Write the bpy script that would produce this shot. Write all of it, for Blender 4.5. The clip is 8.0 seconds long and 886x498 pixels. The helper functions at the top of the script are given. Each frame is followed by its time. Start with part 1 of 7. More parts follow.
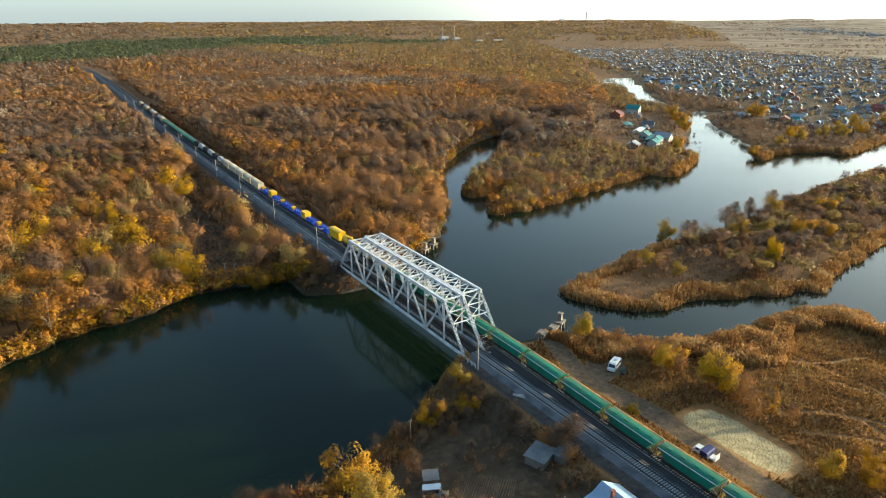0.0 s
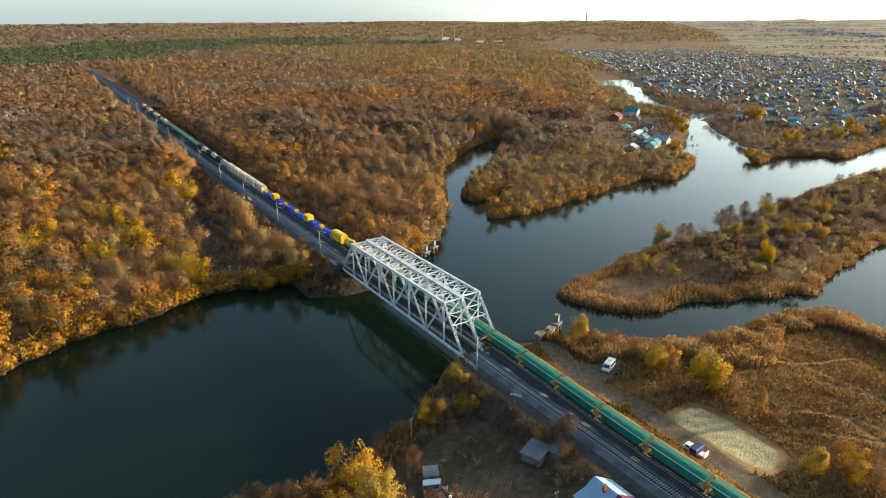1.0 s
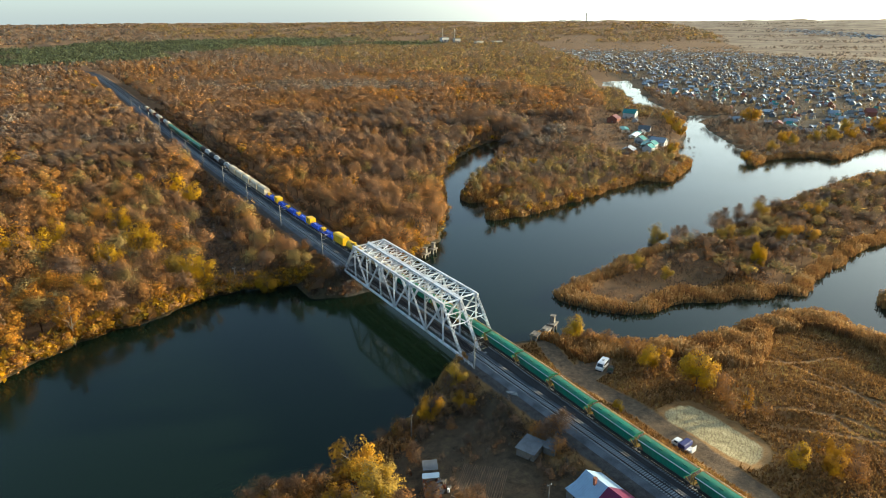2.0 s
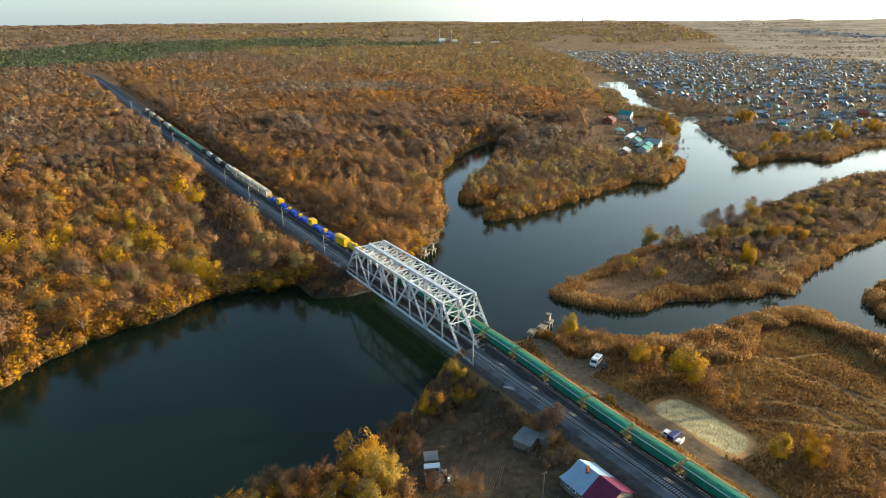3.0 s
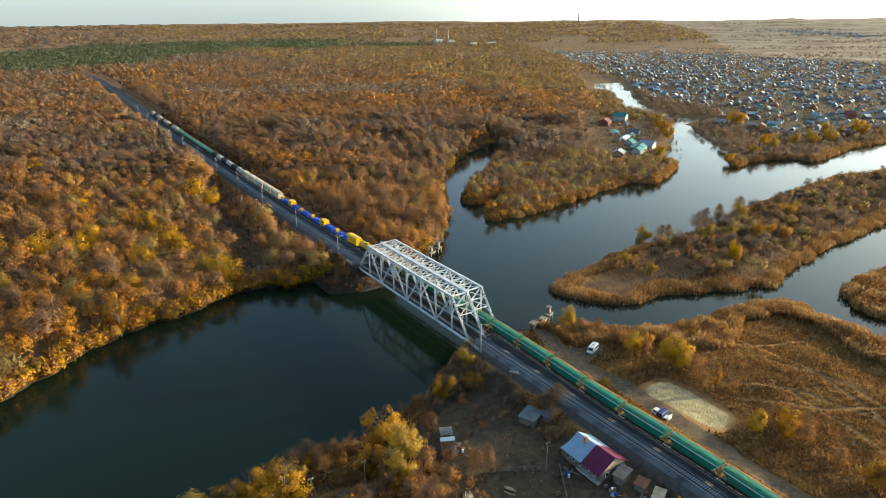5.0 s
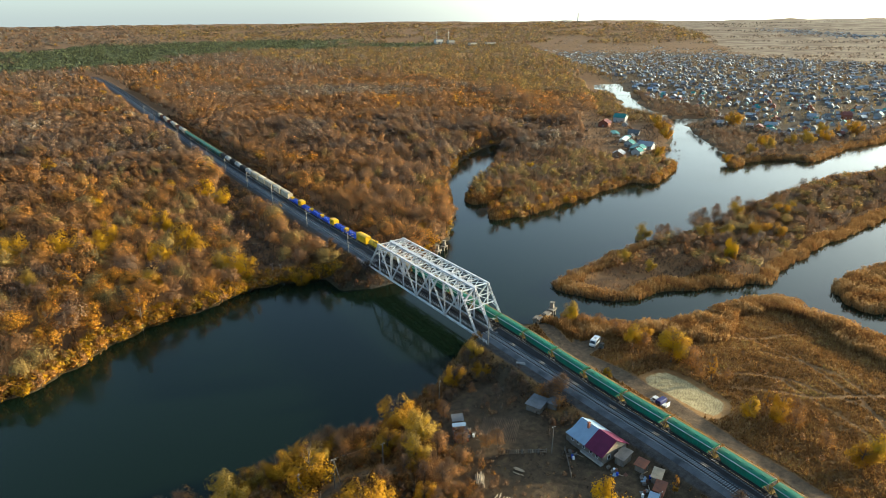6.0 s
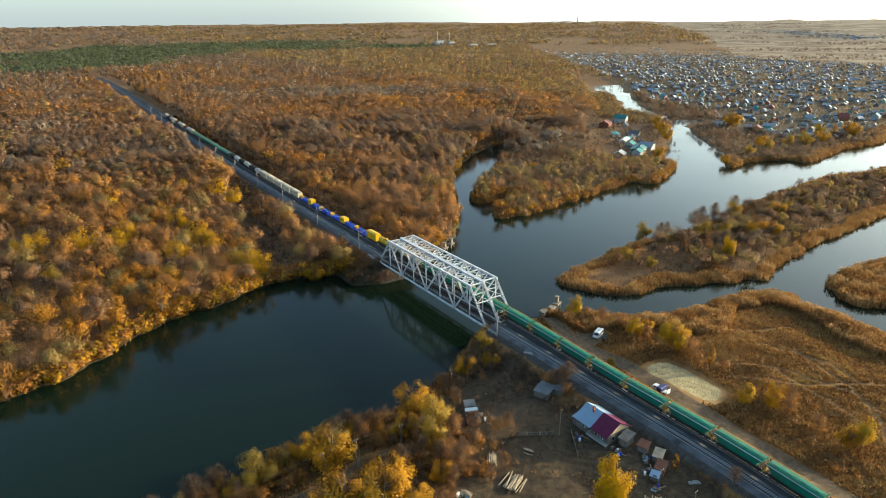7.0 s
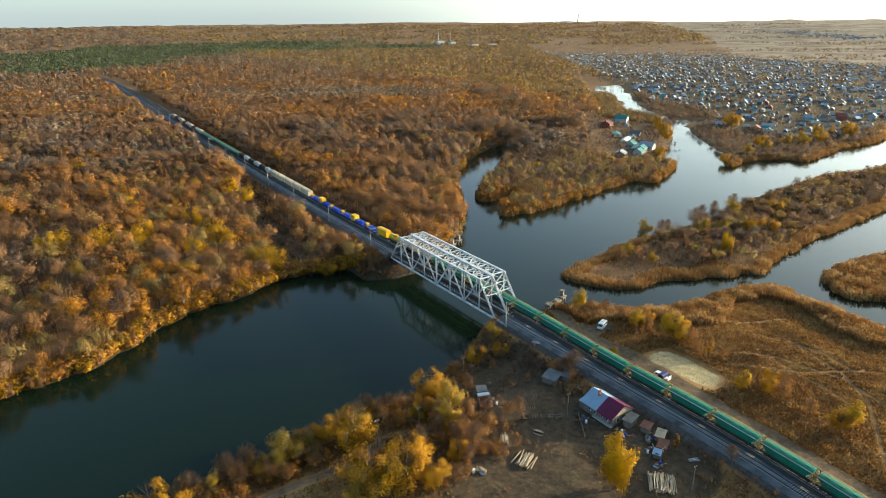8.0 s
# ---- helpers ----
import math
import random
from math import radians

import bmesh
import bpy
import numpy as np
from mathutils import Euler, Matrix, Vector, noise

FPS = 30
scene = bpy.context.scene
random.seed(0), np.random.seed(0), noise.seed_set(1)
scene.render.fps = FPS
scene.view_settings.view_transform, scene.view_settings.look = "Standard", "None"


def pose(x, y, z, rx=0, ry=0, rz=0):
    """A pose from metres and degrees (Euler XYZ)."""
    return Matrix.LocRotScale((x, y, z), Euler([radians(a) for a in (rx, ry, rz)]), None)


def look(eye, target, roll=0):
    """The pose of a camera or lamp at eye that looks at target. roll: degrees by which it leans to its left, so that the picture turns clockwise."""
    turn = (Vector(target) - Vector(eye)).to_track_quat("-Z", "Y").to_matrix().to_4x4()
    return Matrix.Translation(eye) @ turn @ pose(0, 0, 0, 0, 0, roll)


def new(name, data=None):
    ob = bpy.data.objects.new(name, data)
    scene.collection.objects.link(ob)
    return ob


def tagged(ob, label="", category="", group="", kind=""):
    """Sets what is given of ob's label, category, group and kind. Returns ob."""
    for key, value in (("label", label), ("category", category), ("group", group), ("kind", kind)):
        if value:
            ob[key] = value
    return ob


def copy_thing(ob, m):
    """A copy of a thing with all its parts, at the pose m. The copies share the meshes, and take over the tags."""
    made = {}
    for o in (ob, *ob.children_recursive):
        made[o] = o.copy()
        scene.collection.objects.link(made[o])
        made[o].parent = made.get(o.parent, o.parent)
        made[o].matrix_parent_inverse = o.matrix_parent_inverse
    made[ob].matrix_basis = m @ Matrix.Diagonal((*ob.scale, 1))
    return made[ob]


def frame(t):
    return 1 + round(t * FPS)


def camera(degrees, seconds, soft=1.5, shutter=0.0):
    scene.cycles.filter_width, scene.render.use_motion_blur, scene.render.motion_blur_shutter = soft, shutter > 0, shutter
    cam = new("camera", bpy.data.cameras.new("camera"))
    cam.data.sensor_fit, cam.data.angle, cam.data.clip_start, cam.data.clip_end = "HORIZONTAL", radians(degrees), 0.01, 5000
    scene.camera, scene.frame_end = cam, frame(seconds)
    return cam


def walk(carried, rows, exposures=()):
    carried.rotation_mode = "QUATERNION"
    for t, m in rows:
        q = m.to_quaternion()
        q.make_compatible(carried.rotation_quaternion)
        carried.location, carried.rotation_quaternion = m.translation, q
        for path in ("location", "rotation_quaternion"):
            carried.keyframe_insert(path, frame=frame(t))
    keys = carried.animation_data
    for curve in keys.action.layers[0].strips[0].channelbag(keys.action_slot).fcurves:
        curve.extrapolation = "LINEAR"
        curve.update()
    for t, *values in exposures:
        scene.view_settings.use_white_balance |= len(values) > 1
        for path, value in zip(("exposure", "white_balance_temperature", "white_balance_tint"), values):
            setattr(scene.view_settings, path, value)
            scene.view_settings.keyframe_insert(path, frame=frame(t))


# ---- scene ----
cam = camera(69.4, 8.0, soft=0.65)
PATH = [
    (0, (-83.031, -119.747, 89.489), (-82.0154, -118.1610, 88.8153), -0.32),
    (0.5, (-84.272, -121.724, 90.882), (-83.2570, -120.1382, 90.2094), -0.32),
    (1, (-85.462, -123.799, 92.253), (-84.4476, -122.2128, 91.5803), -0.32),
    (1.5, (-86.641, -126.049, 93.738), (-85.6280, -124.4613, 93.0642), -0.33),
    (3, (-91.874, -133.520, 97.736), (-90.8534, -131.9374, 97.0619), -0.41),
    (3.5, (-94.480, -136.157, 99.129), (-93.4554, -134.5773, 98.4534), -0.45),
    (4, (-97.466, -139.220, 100.535), (-96.4400, -137.6419, 99.8590), -0.50),
    (4.5, (-100.636, -142.054, 101.829), (-99.6081, -140.4771, 101.1529), -0.50),
    (6, (-112.016, -151.323, 105.874), (-110.9859, -149.7480, 105.1975), -0.57),
    (6.5, (-116.120, -154.340, 106.937), (-115.0887, -152.7654, 106.2611), -0.49),
    (7, (-120.516, -157.457, 107.716), (-119.4843, -155.8825, 107.0409), -0.51),
    (7.5, (-125.005, -160.659, 108.662), (-123.9730, -159.0846, 107.9860), -0.53),
    (8, (-129.519, -163.941, 109.637), (-128.4873, -162.3664, 108.9613), -0.54),
]
walk(cam, [(t, look(eye, target, roll)) for t, eye, target, roll in PATH], exposures=[(0.0, 1.78, 6400, -6.0), (8.0, 1.78, 6400, -6.0)])

# ---- light ----
SUN_AZ, SUN_EL = 104.0, 11.5          # degrees clockwise from +y, and above the horizon
world = bpy.data.worlds.new("sky")
scene.world = world
world.use_nodes = True
wn = world.node_tree.nodes
sky = wn.new("ShaderNodeTexSky")
sky.sky_type, sky.sun_disc = "NISHITA", False
sky.sun_elevation, sky.sun_rotation = radians(SUN_EL), radians(SUN_AZ)
sky.air_density, sky.dust_density, sky.ozone_density = 0.7, 1.8, 1.6
sa, se = radians(SUN_AZ), radians(SUN_EL)
SUNDIR = Vector((math.sin(sa) * math.cos(se), math.cos(sa) * math.cos(se), math.sin(se)))


def sky_math(op, a, b):
    n = wn.new("ShaderNodeMath")
    n.operation = op
    for k, v in enumerate((a, b)):
        if isinstance(v, float):
            n.inputs[k].default_value = v
        else:
            world.node_tree.links.new(v, n.inputs[k])
    return n.outputs[0]


# thin high cloud over the clear sky: denser low down, brighter towards the sun
sky_at = wn.new("ShaderNodeTexCoord")
sky_xyz = wn.new("ShaderNodeSeparateXYZ")
world.node_tree.links.new(sky_at.outputs["Generated"], sky_xyz.inputs[0])
low = sky_math("MULTIPLY_ADD", sky_math("EXPONENT", sky_math("MULTIPLY", sky_math("MAXIMUM", sky_xyz.outputs[2], 0.0), -4.1), 0.0), 0.68)
low.node.inputs[2].default_value = 0.03
toward = wn.new("ShaderNodeVectorMath")
toward.operation = "DOT_PRODUCT"
toward.inputs[1].default_value = SUNDIR
world.node_tree.links.new(sky_at.outputs["Generated"], toward.inputs[0])
shine = sky_math("POWER", sky_math("MAXIMUM", toward.outputs["Value"], 0.0), 3.0)
cloud = wn.new("ShaderNodeMix")
cloud.data_type = "RGBA"
cloud.inputs["A"].default_value = (1.52, 1.64, 1.80, 1)
cloud.inputs["B"].default_value = (22.5, 20.8, 17.8, 1)
world.node_tree.links.new(shine, cloud.inputs["Factor"])
veil = wn.new("ShaderNodeMix")
veil.data_type = "RGBA"
world.node_tree.links.new(low, veil.inputs["Factor"])
world.node_tree.links.new(cloud.outputs["Result"], veil.inputs["B"])
world.node_tree.links.new(sky.outputs[0], veil.inputs["A"])
world.node_tree.links.new(veil.outputs["Result"], wn["Background"].inputs[0])
wn["Background"].inputs[1].default_value = 0.135
sun = new("sun", bpy.data.lights.new("sun", "SUN"))
sun.data.energy, sun.data.angle, sun.data.color = 3.2, radians(2.5), (1.0, 0.80, 0.58)
sun.matrix_world = look(SUNDIR * 500, (0, 0, 0))


# ---- materials ----
def node_mat(name):
    m = bpy.data.materials.new(name)
    m.use_nodes = True
    nt = m.node_tree
    return m, nt, nt.nodes["Principled BSDF"], nt.nodes.new, nt.links.new


def surface(name, color, rough=0.7, metal=0.0, vary=0.35, grain=3.0, stain=0.4, bump=0.3, second=None, spec=0.3):
    """A worn surface: a base colour with two scales of variation, a tint for each object, and fine relief."""
    m, nt, bsdf, add, link = node_mat(name)
    co = add("ShaderNodeTexCoord")
    n1, n2 = add("ShaderNodeTexNoise"), add("ShaderNodeTexNoise")
    n1.inputs["Scale"].default_value, n1.inputs["Detail"].default_value = grain, 6
    n2.inputs["Scale"].default_value, n2.inputs["Detail"].default_value = stain, 4
    link(co.outputs["Object"], n1.inputs["Vector"])
    link(co.outputs["Object"], n2.inputs["Vector"])
    info = add("ShaderNodeObjectInfo")
    mix = add("ShaderNodeMix")
    mix.data_type = "RGBA"
    ramp = add("ShaderNodeMapRange")
    ramp.inputs[1].default_value, ramp.inputs[2].default_value = 0.4, 0.68
    link(n2.outputs["Fac"], ramp.inputs[0])
    link(ramp.outputs[0], mix.inputs["Factor"])
    mix.inputs["A"].default_value = (*color, 1)
    mix.inputs["B"].default_value = (*(second or [c * (1 - vary) for c in color]), 1)
    hsv = add("ShaderNodeHueSaturation")
    val = add("ShaderNodeMath")
    val.operation = "MULTIPLY_ADD"
    val.inputs[1].default_value, val.inputs[2].default_value = vary * 0.9, 1 - vary * 0.45
    link(n1.outputs["Fac"], val.inputs[0])
    val2 = add("ShaderNodeMath")
    val2.operation = "MULTIPLY_ADD"
    val2.inputs[1].default_value = 0.25
    link(info.outputs["Random"], val2.inputs[0])
    off = add("ShaderNodeMath")
    off.operation = "SUBTRACT"
    off.inputs[1].default_value = 0.125
    link(val.outputs[0], off.inputs[0])
    link(off.outputs[0], val2.inputs[2])
    link(val2.outputs[0], hsv.inputs["Value"])
    link(mix.outputs["Result"], hsv.inputs["Color"])
    link(hsv.outputs[0], bsdf.inputs["Base Color"])
    bsdf.inputs["Roughness"].default_value, bsdf.inputs["Metallic"].default_value = rough, metal
    bsdf.inputs["Specular IOR Level"].default_value = spec
    if bump:
        b = add("ShaderNodeBump")
        b.inputs["Strength"].default_value, b.inputs["Distance"].default_value = bump, 0.05
        link(n1.outputs["Fac"], b.inputs["Height"])
        link(b.outputs[0], bsdf.inputs["Normal"])
    return m


def foliage(name, stops, translucent=0.35, rough=0.8, crowned=False, vary=0.44, sparse=0.0):
    """Leaves and twigs: the colour runs along stops by each plant's own tint, and differs a little from leaf to leaf. crowned: small leaves take the round of their crown. sparse: how much of a tuft is gaps."""
    m, nt, bsdf, add, link = node_mat(name)
    at = add("ShaderNodeAttribute")
    at.attribute_name = "tint"
    geo = add("ShaderNodeNewGeometry")
    ramp = add("ShaderNodeValToRGB")
    el = ramp.color_ramp.elements
    while len(el) < len(stops):
        el.new(0.5)
    for e, (p, c) in zip(el, stops):
        e.position, e.color = p, (*c, 1)
    link(at.outputs["Fac"], ramp.inputs[0])
    hsv = add("ShaderNodeHueSaturation")
    val = add("ShaderNodeMath")
    val.operation = "MULTIPLY_ADD"
    val.inputs[1].default_value, val.inputs[2].default_value = vary, 1.02 - vary / 2
    hsv.inputs["Saturation"].default_value = 1.03
    link(geo.outputs["Random Per Island"], val.inputs[0])
    link(val.outputs[0], hsv.inputs["Value"])
    link(ramp.outputs[0], hsv.inputs["Color"])
    link(hsv.outputs[0], bsdf.inputs["Base Color"])
    bsdf.inputs["Roughness"].default_value = rough
    bsdf.inputs["Specular IOR Level"].default_value = 0.15
    tr = add("ShaderNodeBsdfTranslucent")
    link(hsv.outputs[0], tr.inputs[0])
    if crowned:
        out = add("ShaderNodeAttribute")
        out.attribute_name = "outward"
        turn = add("ShaderNodeVectorTransform")
        turn.vector_type, turn.convert_from, turn.convert_to = "NORMAL", "OBJECT", "WORLD"
        link(out.outputs["Vector"], turn.inputs[0])
        lean = add("ShaderNodeVectorMath")
        lean.operation = "MULTIPLY_ADD"
        lean.inputs[1].default_value = (0.22, 0.22, 0.22)
        link(geo.outputs["Normal"], lean.inputs[0])
        link(turn.outputs[0], lean.inputs[2])
        unit = add("ShaderNodeVectorMath")
        unit.operation = "NORMALIZE"
        link(lean.outputs[0], unit.inputs[0])
        link(unit.outputs[0], bsdf.inputs["Normal"])
        link(unit.outputs[0], tr.inputs["Normal"])
    mx = add("ShaderNodeMixShader")
    mx.inputs[0].default_value = translucent
    link(bsdf.outputs[0], mx.inputs[1])
    link(tr.outputs[0], mx.inputs[2])
    last = mx
    if sparse:
        gaps, last = add("ShaderNodeBsdfTransparent"), add("ShaderNodeMixShader")
        last.inputs[0].default_value = sparse
        link(mx.outputs[0], last.inputs[1])
        link(gaps.outputs[0], last.inputs[2])
    link(last.outputs[0], nt.nodes["Material Output"].inputs[0])
    return m


def ground_material():
    m, nt, bsdf, add, link = node_mat("autumn_ground")
    co = add("ShaderNodeTexCoord")

    def noise_tex(scale, detail=6):
        n = add("ShaderNodeTexNoise")
        n.inputs["Scale"].default_value, n.inputs["Detail"].default_value = scale, detail
        n.inputs["Roughness"].default_value = 0.65
        link(co.outputs["Object"], n.inputs["Vector"])
        return n.outputs["Fac"]

    def ramp(src, *stops):
        r = add("ShaderNodeValToRGB")
        el = r.color_ramp.elements
        while len(el) < len(stops):
            el.new(0.5)
        for e, (p, c) in zip(el, stops):
            e.position, e.color = p, (*c, 1)
        link(src, r.inputs[0])
        return r.outputs[0]

    def mix(f, a, b):
        x = add("ShaderNodeMix")
        x.data_type = "RGBA"
        link(f, x.inputs["Factor"])
        link(a, x.inputs["A"])
        link(b, x.inputs["B"])
        return x.outputs["Result"]

    def edge(src, fine, lo=0.35, hi=0.65, amount=0.5):
        a = add("ShaderNodeMath")
        a.operation = "MULTIPLY_ADD"
        a.inputs[1].default_value = amount
        link(fine, a.inputs[0])
        link(src, a.inputs[2])
        r = add("ShaderNodeMapRange")
        r.inputs[1].default_value, r.inputs[2].default_value = lo + amount / 2, hi + amount / 2
        link(a.outputs[0], r.inputs[0])
        return r.outputs[0]

    big, mid, fine, tiny = noise_tex(0.012), noise_tex(0.09), noise_tex(0.6), noise_tex(3.0)
    za, zb = add("ShaderNodeAttribute"), add("ShaderNodeAttribute")
    za.attribute_name, zb.attribute_name = "zone_a", "zone_b"
    sep_a, sep_b = add("ShaderNodeSeparateColor"), add("ShaderNodeSeparateColor")
    link(za.outputs["Color"], sep_a.inputs[0])
    link(zb.outputs["Color"], sep_b.inputs[0])
    grass = ramp(mid, (0.3, (0.14, 0.073, 0.028)), (0.5, (0.235, 0.125, 0.047)), (0.7, (0.33, 0.195, 0.083)))
    litter = ramp(mid, (0.3, (0.11, 0.065, 0.034)), (0.55, (0.17, 0.095, 0.045)), (0.75, (0.22, 0.12, 0.05)))
    dirt = ramp(fine, (0.3, (0.075, 0.053, 0.035)), (0.6, (0.165, 0.112, 0.066)), (0.8, (0.24, 0.178, 0.11)))
    sand = ramp(fine, (0.3, (0.23, 0.185, 0.095)), (0.55, (0.36, 0.295, 0.16)), (0.8, (0.46, 0.385, 0.225)))
    marks = add("ShaderNodeTexWave")
    marks.wave_type, marks.rings_direction = "RINGS", "Z"
    marks.inputs["Scale"].default_value, marks.inputs["Distortion"].default_value, marks.inputs["Detail"].default_value = 0.42, 14.0, 4
    link(co.outputs["Object"], marks.inputs["Vector"])
    cut = add("ShaderNodeMapRange")
    cut.inputs[1].default_value, cut.inputs[2].default_value, cut.inputs[4].default_value = 0.62, 0.95, 0.42
    link(marks.outputs["Fac"], cut.inputs[0])
    sand = mix(cut.outputs[0], sand, dirt)
    garden = ramp(fine, (0.3, (0.035, 0.026, 0.016)), (0.55, (0.075, 0.052, 0.031)), (0.75, (0.11, 0.082, 0.038)))
    pine = ramp(mid, (0.3, (0.07, 0.08, 0.038)), (0.7, (0.13, 0.135, 0.06)))
    gravel = ramp(fine, (0.3, (0.035, 0.031, 0.028)), (0.7, (0.085, 0.075, 0.066)))
    # bands of the far fields, with the grey of distance haze mixed into their colours
    far_band = ramp(big, (0.35, (0.10, 0.07, 0.045)), (0.5, (0.18, 0.13, 0.085)), (0.62, (0.27, 0.215, 0.15)), (0.7, (0.13, 0.10, 0.065)))
    zc = add("ShaderNodeAttribute")
    zc.attribute_name = "zone_c"
    sep_c = add("ShaderNodeSeparateColor")
    link(zc.outputs["Color"], sep_c.inputs[0])
    grass = mix(sep_c.outputs[0], grass, far_band)
    c = mix(edge(sep_a.outputs[0], fine), grass, litter)
    mud = ramp(fine, (0.3, (0.03, 0.025, 0.016)), (0.7, (0.075, 0.06, 0.035)))
    c = mix(edge(sep_a.outputs[1], fine), c, garden)
    c = mix(edge(sep_c.outputs[1], fine), c, mud)
    c = mix(edge(sep_b.outputs[1], mid), c, pine)
    c = mix(edge(sep_b.outputs[2], fine), c, gravel)
    c = mix(edge(sep_a.outputs[2], fine, amount=0.7), c, dirt)
    c = mix(edge(sep_b.outputs[0], fine, amount=0.4), c, sand)
    hsv = add("ShaderNodeHueSaturation")
    v = add("ShaderNodeMath")
    v.operation = "MULTIPLY_ADD"
    v.inputs[1].default_value, v.inputs[2].default_value = 0.9, 0.55
    link(tiny, v.inputs[0])
    link(v.outputs[0], hsv.inputs["Value"])
    link(c, hsv.inputs["Color"])
    link(hsv.outputs[0], bsdf.inputs["Base Color"])
    bsdf.inputs["Roughness"].default_value = 0.95
    bsdf.inputs["Specular IOR Level"].default_value = 0.1
    b = add("ShaderNodeBump")
    b.inputs["Strength"].default_value, b.inputs["Distance"].default_value = 0.7, 0.35
    link(fine, b.inputs["Height"])
    link(b.outputs[0], bsdf.inputs["Normal"])
    return m


def water_material():
    m, nt, bsdf, add, link = node_mat("river_water")
    co = add("ShaderNodeTexCoord")
    mp = add("ShaderNodeMapping")
    mp.inputs["Scale"].default_value = (0.5, 0.9, 1)
    link(co.outputs["Object"], mp.inputs[0])
    n = add("ShaderNodeTexNoise")
    n.inputs["Scale"].default_value, n.inputs["Detail"].default_value = 1.2, 3
    link(mp.outputs[0], n.inputs["Vector"])
    n2 = add("ShaderNodeTexNoise")
    n2.inputs["Scale"].default_value, n2.inputs["Detail"].default_value = 0.03, 3
    link(co.outputs["Object"], n2.inputs["Vector"])
    r = add("ShaderNodeMapRange")
    r.inputs[1].default_value, r.inputs[2].default_value = 0.35, 0.7
    r.inputs[3].default_value, r.inputs[4].default_value = 0.06, 0.15
    link(n2.outputs["Fac"], r.inputs[0])
    link(r.outputs[0], bsdf.inputs["Roughness"])
    b = add("ShaderNodeBump")
    b.inputs["Strength"].default_value, b.inputs["Distance"].default_value = 0.22, 0.05
    link(n.outputs["Fac"], b.inputs["Height"])
    link(b.outputs[0], bsdf.inputs["Normal"])
    bsdf.inputs["Base Color"].default_value = (0.005, 0.011, 0.006, 1)
    bsdf.inputs["IOR"].default_value = 1.22
    return m


GROUND, WATER = ground_material(), water_material()
STEEL = surface("truss_paint", (0.53, 0.55, 0.57), 0.5, 0.0, 0.25, 4, 0.35, 0.1, (0.42, 0.40, 0.38))
GIRDER = surface("girder_paint", (0.10, 0.11, 0.12), 0.6, 0.0, 0.3, 3, 0.5, 0.1, (0.06, 0.06, 0.06))
RAILSTEEL = surface("rail_steel", (0.12, 0.10, 0.09), 0.4, 0.7, 0.3, 8, 1, 0.1)
TIE = surface("concrete_sleeper", (0.33, 0.32, 0.30), 0.9, 0, 0.35, 6, 1, 0.3)
TIMBER = surface("tarred_timber", (0.05, 0.04, 0.035), 0.85, 0, 0.4, 5, 1, 0.4)
BALLAST = surface("grey_ballast", (0.115, 0.118, 0.124), 0.95, 0, 0.6, 5, 0.25, 1.0)
BALLAST_DARK = surface("dark_ballast", (0.075, 0.066, 0.06), 0.95, 0, 0.6, 5, 0.25, 1.0, (0.06, 0.05, 0.045))
CONCRETE = surface("weathered_concrete", (0.29, 0.27, 0.24), 0.9, 0, 0.4, 1.5, 0.3, 0.6, (0.22, 0.20, 0.17))
BARK = surface("bark", (0.10, 0.075, 0.055), 0.95, 0, 0.5, 2, 0.2, 0.8)
PALE_WOOD = surface("pale_wood", (0.42, 0.33, 0.22), 0.85, 0, 0.4, 3, 0.5, 0.4)
GREY_WOOD = surface("grey_planks", (0.17, 0.145, 0.12), 0.9, 0, 0.4, 3, 0.5, 0.5)
RUST = surface("rusty_sheet", (0.20, 0.075, 0.04), 0.8, 0.1, 0.5, 2, 0.4, 0.5, (0.10, 0.05, 0.035))
SLATE = surface("grey_roofing", (0.12, 0.125, 0.13), 0.8, 0, 0.4, 2, 0.4, 0.4)
GREEN = surface("green_wagon_paint", (0.012, 0.15, 0.095), 0.5, 0, 0.35, 1.5, 0.25, 0.1, (0.03, 0.10, 0.06))
GREEN_ROOF = surface("green_roof_paint", (0.012, 0.15, 0.085), 0.5, 0, 0.35, 1.5, 0.25, 0.1, (0.05, 0.14, 0.065))
DULL_YELLOW = surface("dirty_yellow_paint", (0.30, 0.19, 0.035), 0.6, 0, 0.4, 2, 0.4, 0.2, (0.14, 0.08, 0.03))
OLD_CONCRETE = surface("dark_weathered_concrete", (0.19, 0.165, 0.135), 0.95, 0, 0.5, 1.5, 0.4, 0.8, (0.12, 0.10, 0.08))
YELLOW = surface("yellow_paint", (0.72, 0.42, 0.012), 0.45, 0, 0.25, 2, 0.4, 0.1)
CREAM = surface("cream_paint", (0.55, 0.45, 0.30), 0.55, 0, 0.35, 1, 0.3, 0.1, (0.34, 0.26, 0.16))
BLUE = surface("blue_paint", (0.012, 0.06, 0.42), 0.5, 0, 0.3, 2, 0.4, 0.1)
BROWN = surface("brown_wagon_paint", (0.13, 0.045, 0.03), 0.7, 0, 0.4, 1.5, 0.3, 0.2)
BLACK = surface("dark_underframe", (0.03, 0.028, 0.026), 0.8, 0, 0.4, 2, 0.4, 0.2)
WHITE = surface("white_paint", (0.75, 0.75, 0.73), 0.45, 0, 0.12, 2, 0.4, 0.05)
GREY = surface("grey_paint", (0.50, 0.50, 0.47), 0.6, 0, 0.3, 1.5, 0.4, 0.1, (0.32, 0.30, 0.26))
TYRE = surface("black_rubber", (0.02, 0.02, 0.02), 0.8, 0, 0.2, 4, 1, 0.1)
